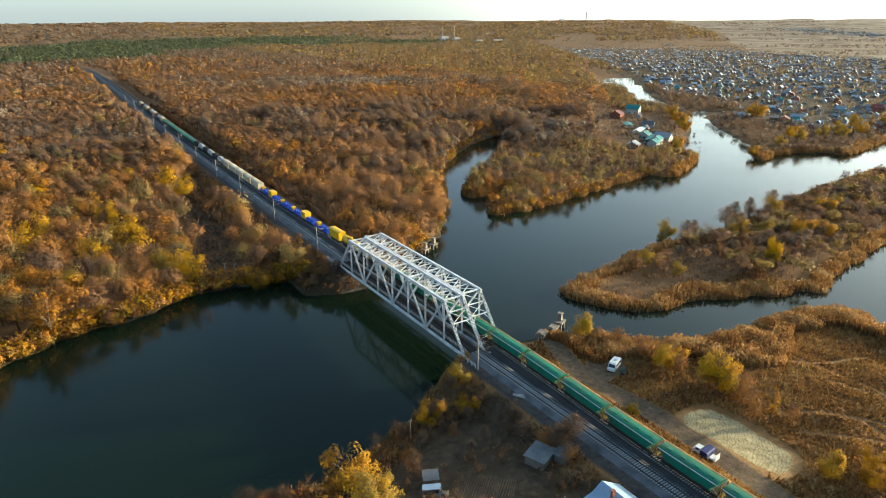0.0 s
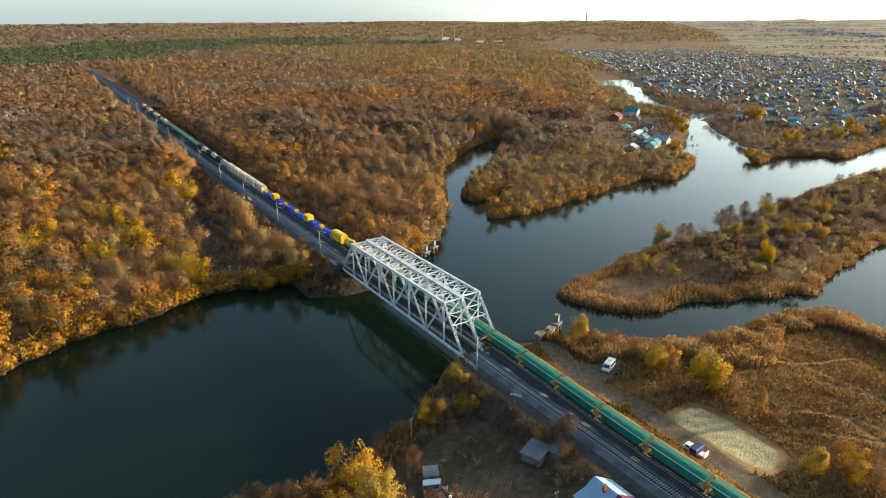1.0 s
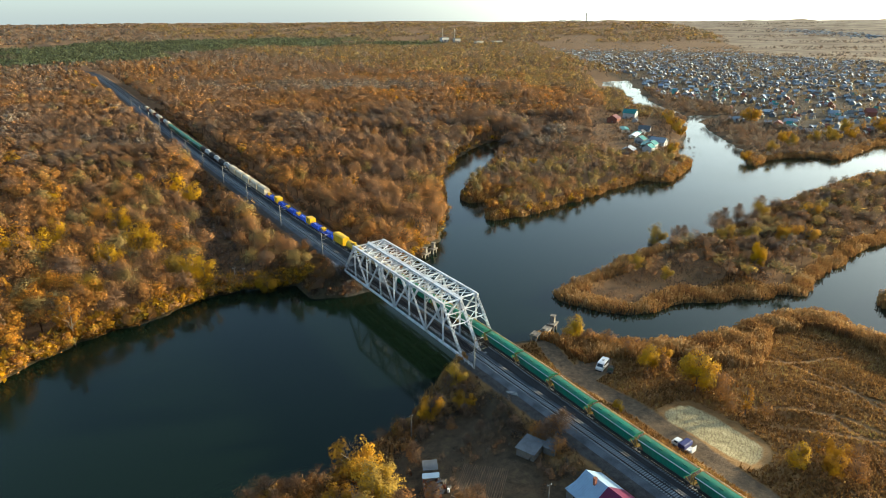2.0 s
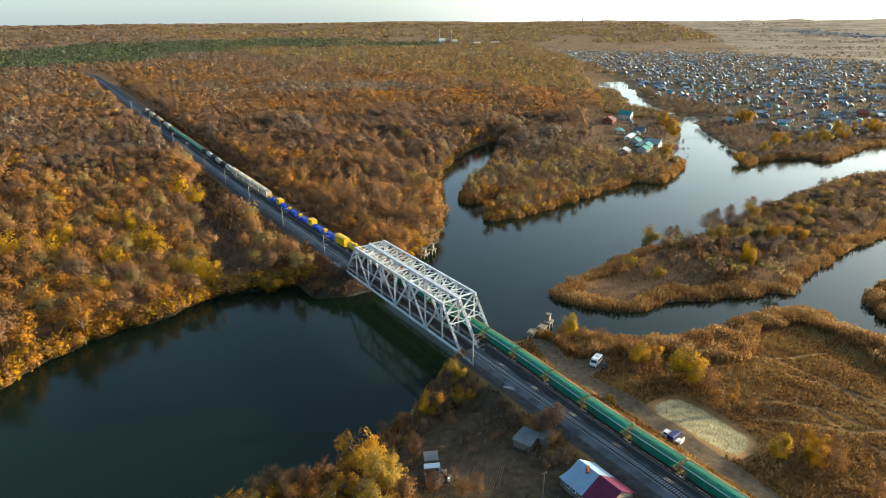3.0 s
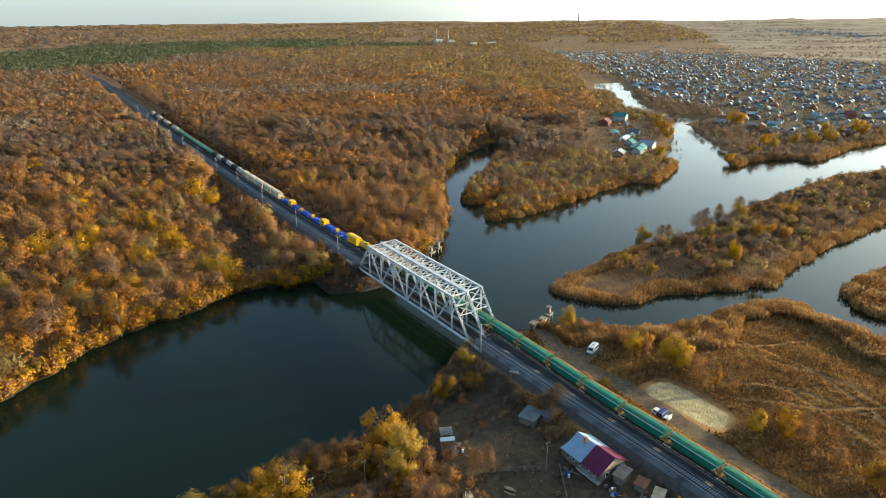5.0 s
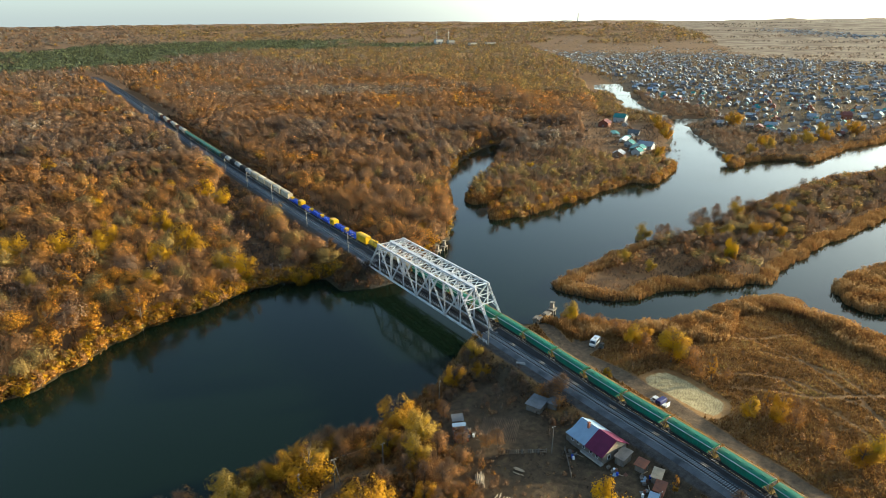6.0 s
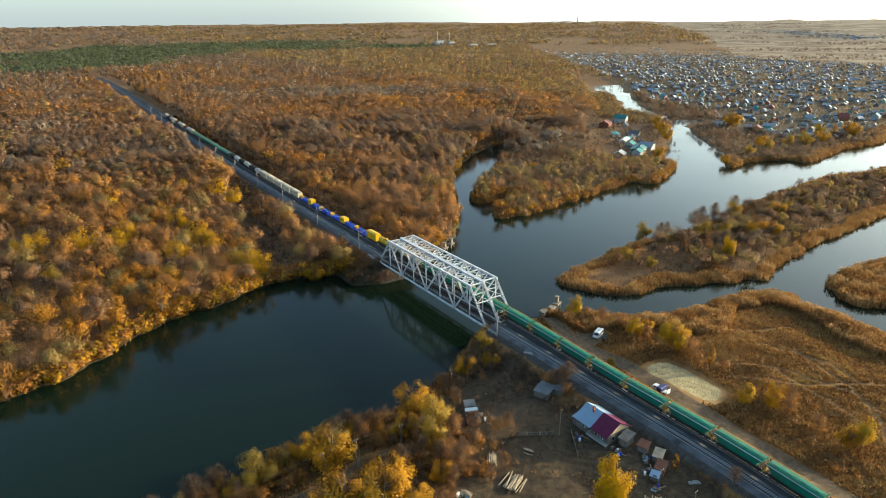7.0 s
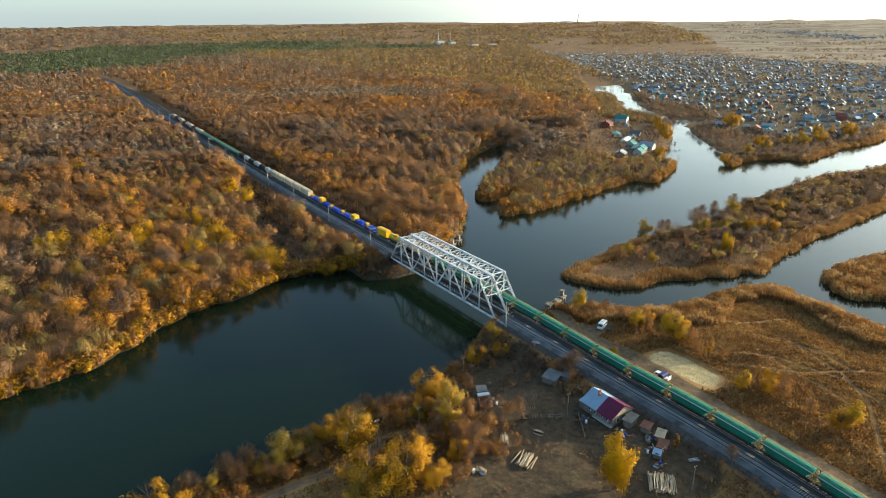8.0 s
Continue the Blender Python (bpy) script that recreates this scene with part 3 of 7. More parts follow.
for cx in (TRACK_LEFT, TRACK_RIGHT):
    y = -200.0
    while y < 420:
        on_bridge = -0.6 < y < 77.6
        if cx == TRACK_LEFT and -105 < y < -1:
            t = part("sleeper", tie_mesh, TIE, railway)
            t.location = (line_x(cx, y), y, 8.95)
        elif cx == TRACK_LEFT and on_bridge and y < 55:
            t = part("bridge_sleeper", wood_tie, TIMBER, railway)
            t.location = (cx, y, 8.98)
        else:
            far_ties[TIMBER if on_bridge else TIE].box((line_x(cx, y), y, 8.95), (2.7, 0.26, 0.2))
        y += 0.58
for mt, sh in far_ties.items():
    tagged(part("distant_sleepers", sh, mt, railway), kind="stuff")


# ---- truss bridge ----
SPAN, PANEL, LOW, HIGH, WIDE = 77.0, 9.625, 8.0, 20.1, 5.75


def laced(a, b, w, depth, n=None):
    """A member of two channels joined by batten plates."""
    s = Shape()
    a, b = Vector(a), Vector(b)
    d = (b - a).normalized()
    side = Vector((1, 0, 0))
    up = side.cross(d).normalized()
    off = side * (w / 2 - 0.05)
    for k in (-1, 1):
        s.beam(a + off * k, b + off * k, 0.09, depth, up)
    n = n or max(3, int((b - a).length / 1.1))
    for i in range(n + 1):
        p = a.lerp(b, i / n)
        q = a.lerp(b, min(1, (i + 0.45) / n))
        s.beam(p, q, w - 0.1, depth * 0.7, up)
    return s


def truss_bridge(m, label):
    br = thing("truss_bridge", m, label, "bridge", "railway truss spans")
    for x in (0.0, WIDE):
        part("bottom_chord", Shape().beam((x, -0.6, LOW), (x, SPAN + 0.6, LOW), 0.5, 0.62), STEEL, br)
        part("top_chord", Shape().beam((x, PANEL - 0.2, HIGH), (x, 7 * PANEL + 0.2, HIGH), 0.55, 0.6).beam((x, PANEL, HIGH + 0.32), (x, 7 * PANEL, HIGH + 0.32), 0.66, 0.04), STEEL, br)
        for y0, y1 in ((0, PANEL), (SPAN, 7 * PANEL)):
            part("end_post", laced((x, y0, LOW), (x, y1, HIGH), 0.62, 0.55), STEEL, br)
        for k in range(1, 8):
            low_node = k % 2 == 0
            part("vertical", laced((x, k * PANEL, LOW), (x, k * PANEL, HIGH), 0.42, 0.3), STEEL, br)
            z = LOW + 0.35 if low_node else HIGH - 0.3
            part("gusset_plate", Shape().box((x, k * PANEL, z), (0.58, 1.7, 1.1)), STEEL, br)
        for k in range(1, 7):
            a = (x, k * PANEL, HIGH if k % 2 else LOW)
            b = (x, (k + 1) * PANEL, LOW if k % 2 else HIGH)
            part("diagonal", laced(a, b, 0.48, 0.42), STEEL, br)
    for k in range(9):
        part("floor_beam", Shape().beam((0.2, k * PANEL, LOW + 0.1), (WIDE - 0.2, k * PANEL, LOW + 0.1), 0.35, 0.8), GIRDER, br)
    for x in (WIDE / 2 - 0.95, WIDE / 2 + 0.95):
        part("stringer", Shape().beam((x, -0.5, LOW + 0.45), (x, SPAN + 0.5, LOW + 0.45), 0.3, 0.7), GIRDER, br)
    for k in range(8):
        part("lower_brace", Shape().beam((0.2, k * PANEL, LOW - 0.1), (WIDE - 0.2, (k + 1) * PANEL, LOW - 0.1), 0.16, 0.16)
             .beam((WIDE - 0.2, k * PANEL, LOW - 0.13), (0.2, (k + 1) * PANEL, LOW - 0.13), 0.16, 0.16), GIRDER, br)
    for k in range(1, 8):
        part("top_strut", Shape().beam((0, k * PANEL, HIGH + 0.05), (WIDE, k * PANEL, HIGH + 0.05), 0.3, 0.4), STEEL, br)
        if 1 < k < 7:
            part("sway_frame", Shape().beam((0.2, k * PANEL, HIGH - 2.2), (WIDE - 0.2, k * PANEL, HIGH - 2.2), 0.18, 0.22)
                 .beam((0.2, k * PANEL, HIGH - 2.2), (WIDE / 2, k * PANEL, HIGH - 0.2), 0.14, 0.14)
                 .beam((WIDE - 0.2, k * PANEL, HIGH - 2.2), (WIDE / 2, k * PANEL, HIGH - 0.2), 0.14, 0.14)
                 .beam((0.2, k * PANEL, HIGH - 3.6), (1.4, k * PANEL, HIGH - 2.2), 0.14, 0.14)
                 .beam((WIDE - 0.2, k * PANEL, HIGH - 3.6), (WIDE - 1.4, k * PANEL, HIGH - 2.2), 0.14, 0.14), STEEL, br)
    for k in range(1, 7):
        ym = (k + 0.5) * PANEL
        part("top_strut", Shape().beam((0, ym, HIGH), (WIDE, ym, HIGH), 0.2, 0.25), STEEL, br)
        for j in (0, 1):
            y0, y1 = (k + j * 0.5) * PANEL, (k + 0.5 + j * 0.5) * PANEL
            part("top_brace", Shape().beam((0, y0, HIGH), (WIDE, y1, HIGH), 0.2, 0.16).beam((WIDE, y0, HIGH + 0.03), (0, y1, HIGH + 0.03), 0.2, 0.16), STEEL, br)
    for y0, y1 in ((0, PANEL), (SPAN, 7 * PANEL)):
        def at(x, f):
            return (x, y0 + (y1 - y0) * f, LOW + (HIGH - LOW) * f)
        far_x = WIDE - 0.2
        for f in (0.57, 0.78):
            part("portal_strut", Shape().beam(at(0.2, f), at(far_x, f), 0.2, 0.28), STEEL, br)
        for (xa, fa), (xb, fb) in (((0.2, 0.57), (far_x, 0.78)), ((far_x, 0.57), (0.2, 0.78)), ((0.2, 0.78), (far_x, 0.99)), ((far_x, 0.78), (0.2, 0.99)),
                                   ((0.2, 0.44), (1.5, 0.57)), ((far_x, 0.44), (far_x - 1.3, 0.57))):
            part("portal_brace", Shape().beam(at(xa, fa), at(xb, fb), 0.16, 0.16), STEEL, br)
    for x in (0.0, WIDE):
        for y in (0, SPAN):
            part("bearing", Shape().box((x, y, LOW - 0.55), (0.9, 1.1, 0.5)).box((x, y, LOW - 0.85), (1.2, 1.5, 0.14)), BLACK, br)
    part("deck", Shape().box((WIDE / 2, SPAN / 2, LOW + 0.72), (WIDE - 0.9, SPAN, 0.08)), TIMBER, br, "dark tarred timber deck")
    part("walkway", Shape().box((WIDE - 1.05, SPAN / 2, LOW + 0.86), (0.8, SPAN, 0.06)).box((1.05, SPAN / 2, LOW + 0.86), (0.8, SPAN, 0.06)), GREY_WOOD, br)
    rl = Shape()
    for y in np.arange(0, SPAN + 0.1, PANEL / 4):
        rl.box((0.45, y, LOW + 1.45), (0.06, 0.06, 1.1))
    for z in (1.45, 1.98):
        rl.beam((0.45, 0, LOW + z), (0.45, SPAN, LOW + z), 0.05, 0.05)
    part("handrail", rl, STEEL, br)
    return br


span = truss_bridge(pose(0, 0, 0), "silver-grey painted steel railway truss span over the river")
copy_thing(span, pose(6.5, 1.0, 0))

for y, s in ((-0.4, -1), (77.6, 1)):
    ab = thing("bridge_abutment", pose(6.1, y, 0), "weathered concrete bridge abutment at the river bank", "abutment", "bridge abutments")
    part("wall", Shape().box((0, s * 1.2, 2.4), (14.0, 3.4, 9.0)), OLD_CONCRETE, ab)
    part("bearing_shelf", Shape().box((0, -s * 0.2, 6.75), (14.4, 2.6, 0.7)), OLD_CONCRETE, ab)
    part("back_wall", Shape().box((0, s * 2.2, 7.8), (13.6, 0.8, 1.6)), CONCRETE, ab)
    for x in (-7.1, 7.1):
        part("wing_wall", Shape().box((x, s * 4.2, 6.6), (0.6, 7.0, 3.6)), CONCRETE, ab)
# pale approach railing with slabs beside the near end of the bridge
for x, y0 in ((-1.6, -7.2), (-1.6, 77.5)):
    fence = thing("approach_railing", pose(x, y0, 8.55), "silver-grey steel railing at the bridge end", "railing", "approach railings")
    for k in range(5):
        part("post", Shape().box((0, k * 1.75, 0.1), (0.14, 0.14, 2.2)), STEEL, fence)
    for z in (0.6, 1.15):
        part("handrail", Shape().beam((0, 0, z), (0, 7.0, z), 0.08, 0.1), STEEL, fence)
    part("panel", Shape().box((0.1, 3.5, -0.55), (0.1, 7.4, 1.0)), STEEL, fence)


# ---- catenary masts ----
def mast(m):
    t = thing("catenary_mast", m, "grey concrete overhead line mast beside the railway", "mast", "overhead line masts")
    part("pole", Shape().tube((0, 0, -0.6), (0, 0, 9.6), 0.22, 0.15), CONCRETE, t)
    part("bracket", Shape().beam((0, 0, 8.2), (3.0, 0, 8.6), 0.07, 0.07).beam((0, 0, 9.4), (2.6, 0, 8.55), 0.05, 0.05).beam((0, 0, 7.0), (2.9, 0, 7.2), 0.05, 0.05), GREY, t)
    part("insulator", Shape().tube((0.3, 0, 8.24), (0.75, 0, 8.3), 0.09), BROWN, t)
    return t


first_mast = mast(pose(-1.5, -8.0, 8.5))
for y in (94, 142, 193, 240, 290, 342, 395, 450, 510, 570, 640):
    copy_thing(first_mast, pose(-1.5 + float(bend(y)), y, 8.5))


# ---- train ----
def bogie(parent, y):
    b = part("bogie", Shape().box((-1.0, y, 0.62), (0.16, 2.5, 0.3)).box((1.0, y, 0.62), (0.16, 2.5, 0.3)).box((0, y, 0.7), (2.0, 0.5, 0.3)), BLACK, parent)
    for dy in (-0.92, 0.92):
        part("wheelset", Shape().tube((-0.85, y + dy, 0.47), (-0.72, y + dy, 0.47), 0.47, n=12).tube((0.72, y + dy, 0.47), (0.85, y + dy, 0.47), 0.47, n=12)
             .tube((-0.72, y + dy, 0.47), (0.72, y + dy, 0.47), 0.09, n=6), RAILSTEEL, b)


def chassis(parent, length, material):
    part("underframe", Shape().box((0, 0, 1.12), (0.5, length, 0.35)).box((0, length / 2 - 0.3, 1.15), (2.8, 0.5, 0.35)).box((0, -length / 2 + 0.3, 1.15), (2.8, 0.5, 0.35)), material, parent)
    part("underfloor_gear", Shape().box((0, 0, 0.72), (2.1, length - 6.6, 0.6)).box((0, 0, 0.5), (1.2, length - 7.6, 0.5)), BLACK, parent)
    for s in (-1, 1):
        part("coupler", Shape().box((0, s * (length / 2 + 0.25), 1.05), (0.3, 0.7, 0.3)), BLACK, parent)
        bogie(parent, s * (length / 2 - 2.0))


def ladder(parent, x, y, z0, z1, material, turn=0):
    s = Shape()
    for d in (-0.22, 0.22):
        s.beam((x + d, y, z0), (x + d, y, z1), 0.05, 0.05)
    for k in range(int((z1 - z0) / 0.35)):
        s.box((x, y, z0 + 0.2 + k * 0.35), (0.44, 0.05, 0.05))
    part("ladder", s, material, parent)


def covered_wagon(body, roof, rim, label):
    w = thing("freight_wagon", pose(0, 0, 0), label, "railway wagon", "freight train")
    L, hw = 13.2, 1.55
    # the hopper's ends slope in towards the bottom, which opens a dark gap between two wagons
    b, top_l, low_l = hw - 0.08, L / 2 - 0.1, L / 2 - 1.55
    hull = [(x * k, y, z) for z, k, ly in ((1.35, 0.86, low_l), (2.0, 1.0, low_l), (3.46, 1.0, top_l)) for x, y in ((-b, -ly), (b, -ly), (b, ly), (-b, ly))]
    part("body", Shape().add(hull, [(3, 2, 1, 0), (8, 9, 10, 11)] + [(4 * r + i, 4 * r + (i + 1) % 4, 4 * r + 4 + (i + 1) % 4, 4 * r + 4 + i) for r in (0, 1) for i in range(4)]), body, w)
    part("lower_sill", Shape().box((0, 0, 1.28), (2 * hw - 0.4, L - 0.5, 0.2)), BLACK, w)
    for s in (-1, 1):
        for k in range(9):
            part("side_rib", Shape().box((s * (hw - 0.06), (k - 4) * (L - 3.4) / 8, 2.7), (0.12, 0.16, 1.5)), body, w)
        part("rim", Shape().box((s * (hw - 0.02), 0, 3.46), (0.16, L - 0.35, 0.16)), rim, w)
    arch = [(-hw + 0.04, 3.5)] + [(hw * math.sin(a) * 0.96, 3.52 + 0.42 * math.cos(a)) for a in np.linspace(-1.35, 1.35, 9)] + [(hw - 0.04, 3.5)]
    part("roof", Shape().prism(arch, -L / 2 + 0.2, L / 2 - 0.2), roof, w)
    part("roof_walk", Shape().box((0.9, 0, 3.9), (0.4, L - 0.3, 0.06)), DULL_YELLOW, w, "narrow dirty yellow roof walk")
    for k in range(4):
        part("hatch", Shape().box((-0.35, -L / 2 + 1.9 + k * 3.05, 3.96), (0.8, 1.0, 0.14)), roof, w)
    for s in (-1, 1):
        part("end_platform", Shape().box((0, s * (L / 2 + 0.2), 1.36), (2.9, 0.4, 0.08)), DULL_YELLOW, w)
        frame_ = Shape().box((0, s * (L / 2 + 0.1), 2.75), (2.7, 0.05, 0.12))
        for x in (-1.3, 1.3):
            frame_.box((x, s * (L / 2 + 0.05), 2.4), (0.14, 0.16, 2.1)).beam((x, s * (L / 2 + 0.05), 1.4), (x, s * (L / 2 - 1.3), 2.3), 0.1, 0.12)
        part("end_frame", frame_, DULL_YELLOW, w, "dirty yellow steel end frame")
        ladder(w, 0.9 * s, s * (L / 2 + 0.3), 1.4, 3.7, DULL_YELLOW)
    chassis(w, 13.0, BLACK)
    return w


def tank_wagon(shell, label, length=11.2):
    w = thing("tank_wagon", pose(0, 0, 0), label, "railway wagon", "freight train")
    r, z, h = 1.5, 2.85, length / 2
    prof = [(-h, 0.25), (-h + 0.08, 0.8), (-h + 0.3, 1.25), (-h + 0.65, r), (h - 0.65, r), (h - 0.3, 1.25), (h - 0.08, 0.8), (h, 0.25)]
    part("tank_shell", Shape().lathe(prof, (0, 0, z), "y", 20), shell, w, smooth=False)
    for y in (-h * 0.55, 0, h * 0.55):
        part("tank_band", Shape().lathe([(-0.08, r + 0.02), (0.08, r + 0.02)], (0, y, z), "y", 20), shell, w)
    part("dome", Shape().lathe([(0, 0.75), (0.45, 0.75), (0.6, 0.5)], (0, 0, z + r - 0.12), "z", 14), shell, w)
    part("top_walk", Shape().box((0.75, 0, z + r - 0.05), (0.55, 3.2, 0.06)).box((-0.75, 0, z + r - 0.05), (0.55, 3.2, 0.06)), BLACK, w)
    part("stripe", Shape().box((-r - 0.005, 0, z - 0.35), (0.05, length * 0.7, 0.28)).box((r + 0.005, 0, z - 0.35), (0.05, length * 0.7, 0.28)), BLACK, w)
    ladder(w, -1.35, 0.0, 1.4, z + r, BLACK)
    for s in (-1, 1):
        part("saddle", Shape().box((0, s * h * 0.7, 1.55), (2.2, 0.7, 0.6)), BLACK, w)
    part("sill", Shape().box((-1.2, 0, 1.32), (0.2, length + 0.6, 0.2)).box((1.2, 0, 1.32), (0.2, length + 0.6, 0.2)), BLACK, w)
    chassis(w, length + 0.8, BLACK)
    return w


def box_wagon(body, roof, label, length=12.8, high=2.9):
    w = thing("box_wagon", pose(0, 0, 0), label, "railway wagon", "freight train")
    part("body", Shape().box((0, 0, 1.3 + high / 2), (2.9, length, high)), body, w)
    arch = [(-1.5, 1.3 + high)] + [(1.46 * math.sin(a), 1.32 + high + 0.4 * math.cos(a)) for a in np.linspace(-1.35, 1.35, 7)] + [(1.5, 1.3 + high)]
    part("roof", Shape().prism(arch, -length / 2 - 0.05, length / 2 + 0.05), roof, w)
    for s in (-1, 1):
        part("side_door", Shape().box((s * 1.48, 0.3, 1.4 + high / 2), (0.1, 2.6, high - 0.3)), body, w)
        for k in range(6):
            part("side_rib", Shape().box((s * 1.47, -length / 2 + 0.2 + k * (length - 0.4) / 5, 1.3 + high / 2), (0.1, 0.14, high - 0.05)), body, w)
    chassis(w, length + 0.3, BLACK)
    return w


def machine_wagon(label, cabin):
    """A blue flat wagon of a works train with an open frame and a yellow machine house."""
    w = thing("works_wagon", pose(0, 0, 0), label, "railway wagon", "freight train")
    L = 13.2
    part("deck", Shape().box((0, 0, 1.38), (2.8, L, 0.22)), BLUE, w)
    fr = Shape()
    for s in (-1.2, 1.2):
        fr.beam((s, -L / 2 + 0.4, 2.5), (s, L / 2 - (5.2 if cabin else 0.4), 2.5), 0.14, 0.18)
        for k in range(6):
            y = -L / 2 + 0.5 + k * ((L - (5.8 if cabin else 1.0)) / 5)
            fr.box((s, y, 1.95), (0.16, 0.16, 1.1))
            if k < 5:
                fr.beam((s, y, 1.5), (s, y + (L - (5.8 if cabin else 1.0)) / 5, 2.5), 0.1, 0.1)
    part("side_frame", fr, BLUE, w)
    for k in range(3):
        part("machine", Shape().box((0, -L / 2 + 2.0 + k * 2.6, 2.05), (1.7, 1.5, 1.15), 8 * k, 0.8).tube((-0.4, -L / 2 + 2.0 + k * 2.6, 2.6), (-0.4, -L / 2 + 2.4 + k * 2.6, 3.2), 0.14), BLUE, w)
    if cabin:
        part("machine_house", Shape().box((0, L / 2 - 2.7, 2.85), (2.8, 4.6, 2.75)).box((0, L / 2 - 2.7, 4.28), (2.5, 4.3, 0.14)), YELLOW, w, "yellow steel machine house")
        for s in (-1, 1):
            part("window", Shape().box((s * 1.405, L / 2 - 2.0, 3.3), (0.03, 1.1, 0.7)), CARGLASS, w)
    else:
        part("crate", Shape().box((0.1, L / 2 - 2.0, 2.3), (1.8, 1.8, 1.6)), YELLOW, w, "yellow steel crate")
    chassis(w, L, BLUE)
    return w


def gondola(body, label):
    w = thing("open_wagon", pose(0, 0, 0), label, "railway wagon", "freight train")
    L, hw = 12.8, 1.5
    for s in (-1, 1):
        sh = Shape().box((s * hw, 0, 2.45), (0.1, L, 2.2))
        for k in range(9):
            sh.box((s * (hw + 0.09), -L / 2 + 0.2 + k * (L - 0.4) / 8, 2.4), (0.1, 0.16, 2.1))
        part("side_wall", sh, body, w)
        part("end_wall", Shape().box((0, s * L / 2, 2.45), (2 * hw, 0.1, 2.2)), body, w)
        part("rim", Shape().box((s * hw, 0, 3.6), (0.2, L, 0.1)), body, w)
    part("floor", Shape().box((0, 0, 1.4), (2 * hw, L, 0.14)), BLACK, w)
    chassis(w, 13.0, BLACK)
    return w


def hopper(label):
    w = thing("hopper_wagon", pose(0, 0, 0), label, "railway wagon", "freight train")
    L = 10.2
    part("body", Shape().prism([(-1.2, 1.6), (-1.52, 2.2), (-1.52, 3.5), (1.52, 3.5), (1.52, 2.2), (1.2, 1.6)], -L / 2 + 0.6, L / 2 - 0.6), GREY, w)
    part("roof", Shape().prism([(-1.55, 3.5), (-0.9, 4.0), (0, 4.12), (0.9, 4.0), (1.55, 3.5)], -L / 2 + 0.4, L / 2 - 0.4), WHITE, w)
    for k in range(9):
        part("side_rib", Shape().box((-1.56, -L / 2 + 0.9 + k * 1.05, 2.7), (0.1, 0.14, 1.6)).box((1.56, -L / 2 + 0.9 + k * 1.05, 2.7), (0.1, 0.14, 1.6)), GREY, w)
    for k in range(3):
        part("hatch", Shape().lathe([(0, 0.35), (0.15, 0.35)], (0, -2.8 + 2.8 * k, 4.08), "z", 10), WHITE, w)
    for s in (-1, 1):
        part("slope_end", Shape().beam((0, s * (L / 2 - 0.6), 3.0), (0, s * (L / 2 + 0.4), 1.5), 2.6, 0.08), GREY, w)
        part("end_platform", Shape().box((0, s * (L / 2 + 0.5), 1.36), (2.8, 0.9, 0.08)), PALE_WOOD, w)
        ladder(w, 1.0, s * (L / 2 - 0.3), 1.4, 3.7, WHITE)
    chassis(w, 11.2, BLACK)
    return w


def place(w, y):
    w.matrix_world = pose(line_x(TRACK_RIGHT, y), y, RAIL_TOP, rz=-math.degrees(math.atan((line_x(TRACK_RIGHT, y + 5) - line_x(TRACK_RIGHT, y - 5)) / 10)))
    return w


def again(w, y):
    return copy_thing(w, pose(line_x(TRACK_RIGHT, y), y, RAIL_TOP, rz=-math.degrees(math.atan((line_x(TRACK_RIGHT, y + 5) - line_x(TRACK_RIGHT, y - 5)) / 10))))


JOINT = 56.0                      # the coupling between the green wagons and the tank wagons
PITCH = 13.92
green_wagon = covered_wagon(GREEN, GREEN_ROOF, GREY, "green covered freight wagon with a pale rim and yellow ladders")
place(green_wagon, JOINT - PITCH / 2)
for k in range(1, 14):
    again(green_wagon, JOINT - PITCH * (k + 0.5))
y = JOINT - PITCH * 14
grey_hopper = hopper("grey bulk hopper wagon with a white roof")
place(grey_hopper, y - 6.1)
again(grey_hopper, y - 18.3)
brown_open = gondola(BROWN, "dark brown open freight wagon")
place(brown_open, y - 24.4 - PITCH / 2)
again(brown_open, y - 24.4 - PITCH * 1.5)
cream_tank = tank_wagon(CREAM, "cream tank wagon with rusty streaks and a dark stripe")
place(cream_tank, JOINT + 6.6)
again(cream_tank, JOINT + 19.2)
place(tank_wagon(YELLOW, "bright yellow tank wagon with a dark stripe"), JOINT + 31.8)
place(box_wagon(YELLOW, YELLOW, "yellow boxy works wagon", 9.0, 3.0), JOINT + 44.0)
blue_a = machine_wagon("blue works wagon carrying a yellow machine house", True)
blue_b = machine_wagon("blue works wagon with open steel frames", False)
y = JOINT + 57.0
place(blue_b, y)
place(blue_a, y + 14)
again(blue_b, y + 28)
again(blue_b, y + 42)
again(blue_a, y + 56)
again(blue_b, y + 70)
y += 84
cream_box = box_wagon(CREAM, CREAM, "cream wooden-sided box wagon")
place(cream_box, y)
for k in range(1, 5):
    again(cream_box, y + 14.0 * k)
y += 14 * 5
dark_tank = tank_wagon(GREY, "grey tank wagon far down the line")
place(dark_tank, y)
black_tank = tank_wagon(BLACK, "black tank wagon far down the line")
for k in range(1, 5):
    again(dark_tank if k % 2 == 0 else black_tank, y + 12.6 * k)
place(black_tank, y + 12.6 * 5)
y += 12.6 * 6 + 1
for k in range(9):
    again(green_wagon, y + PITCH * k)
y += PITCH * 9
for k in range(10):
    again(cream_box if k % 3 == 0 else dark_tank if k % 3 == 1 else brown_open, y + PITCH * k)


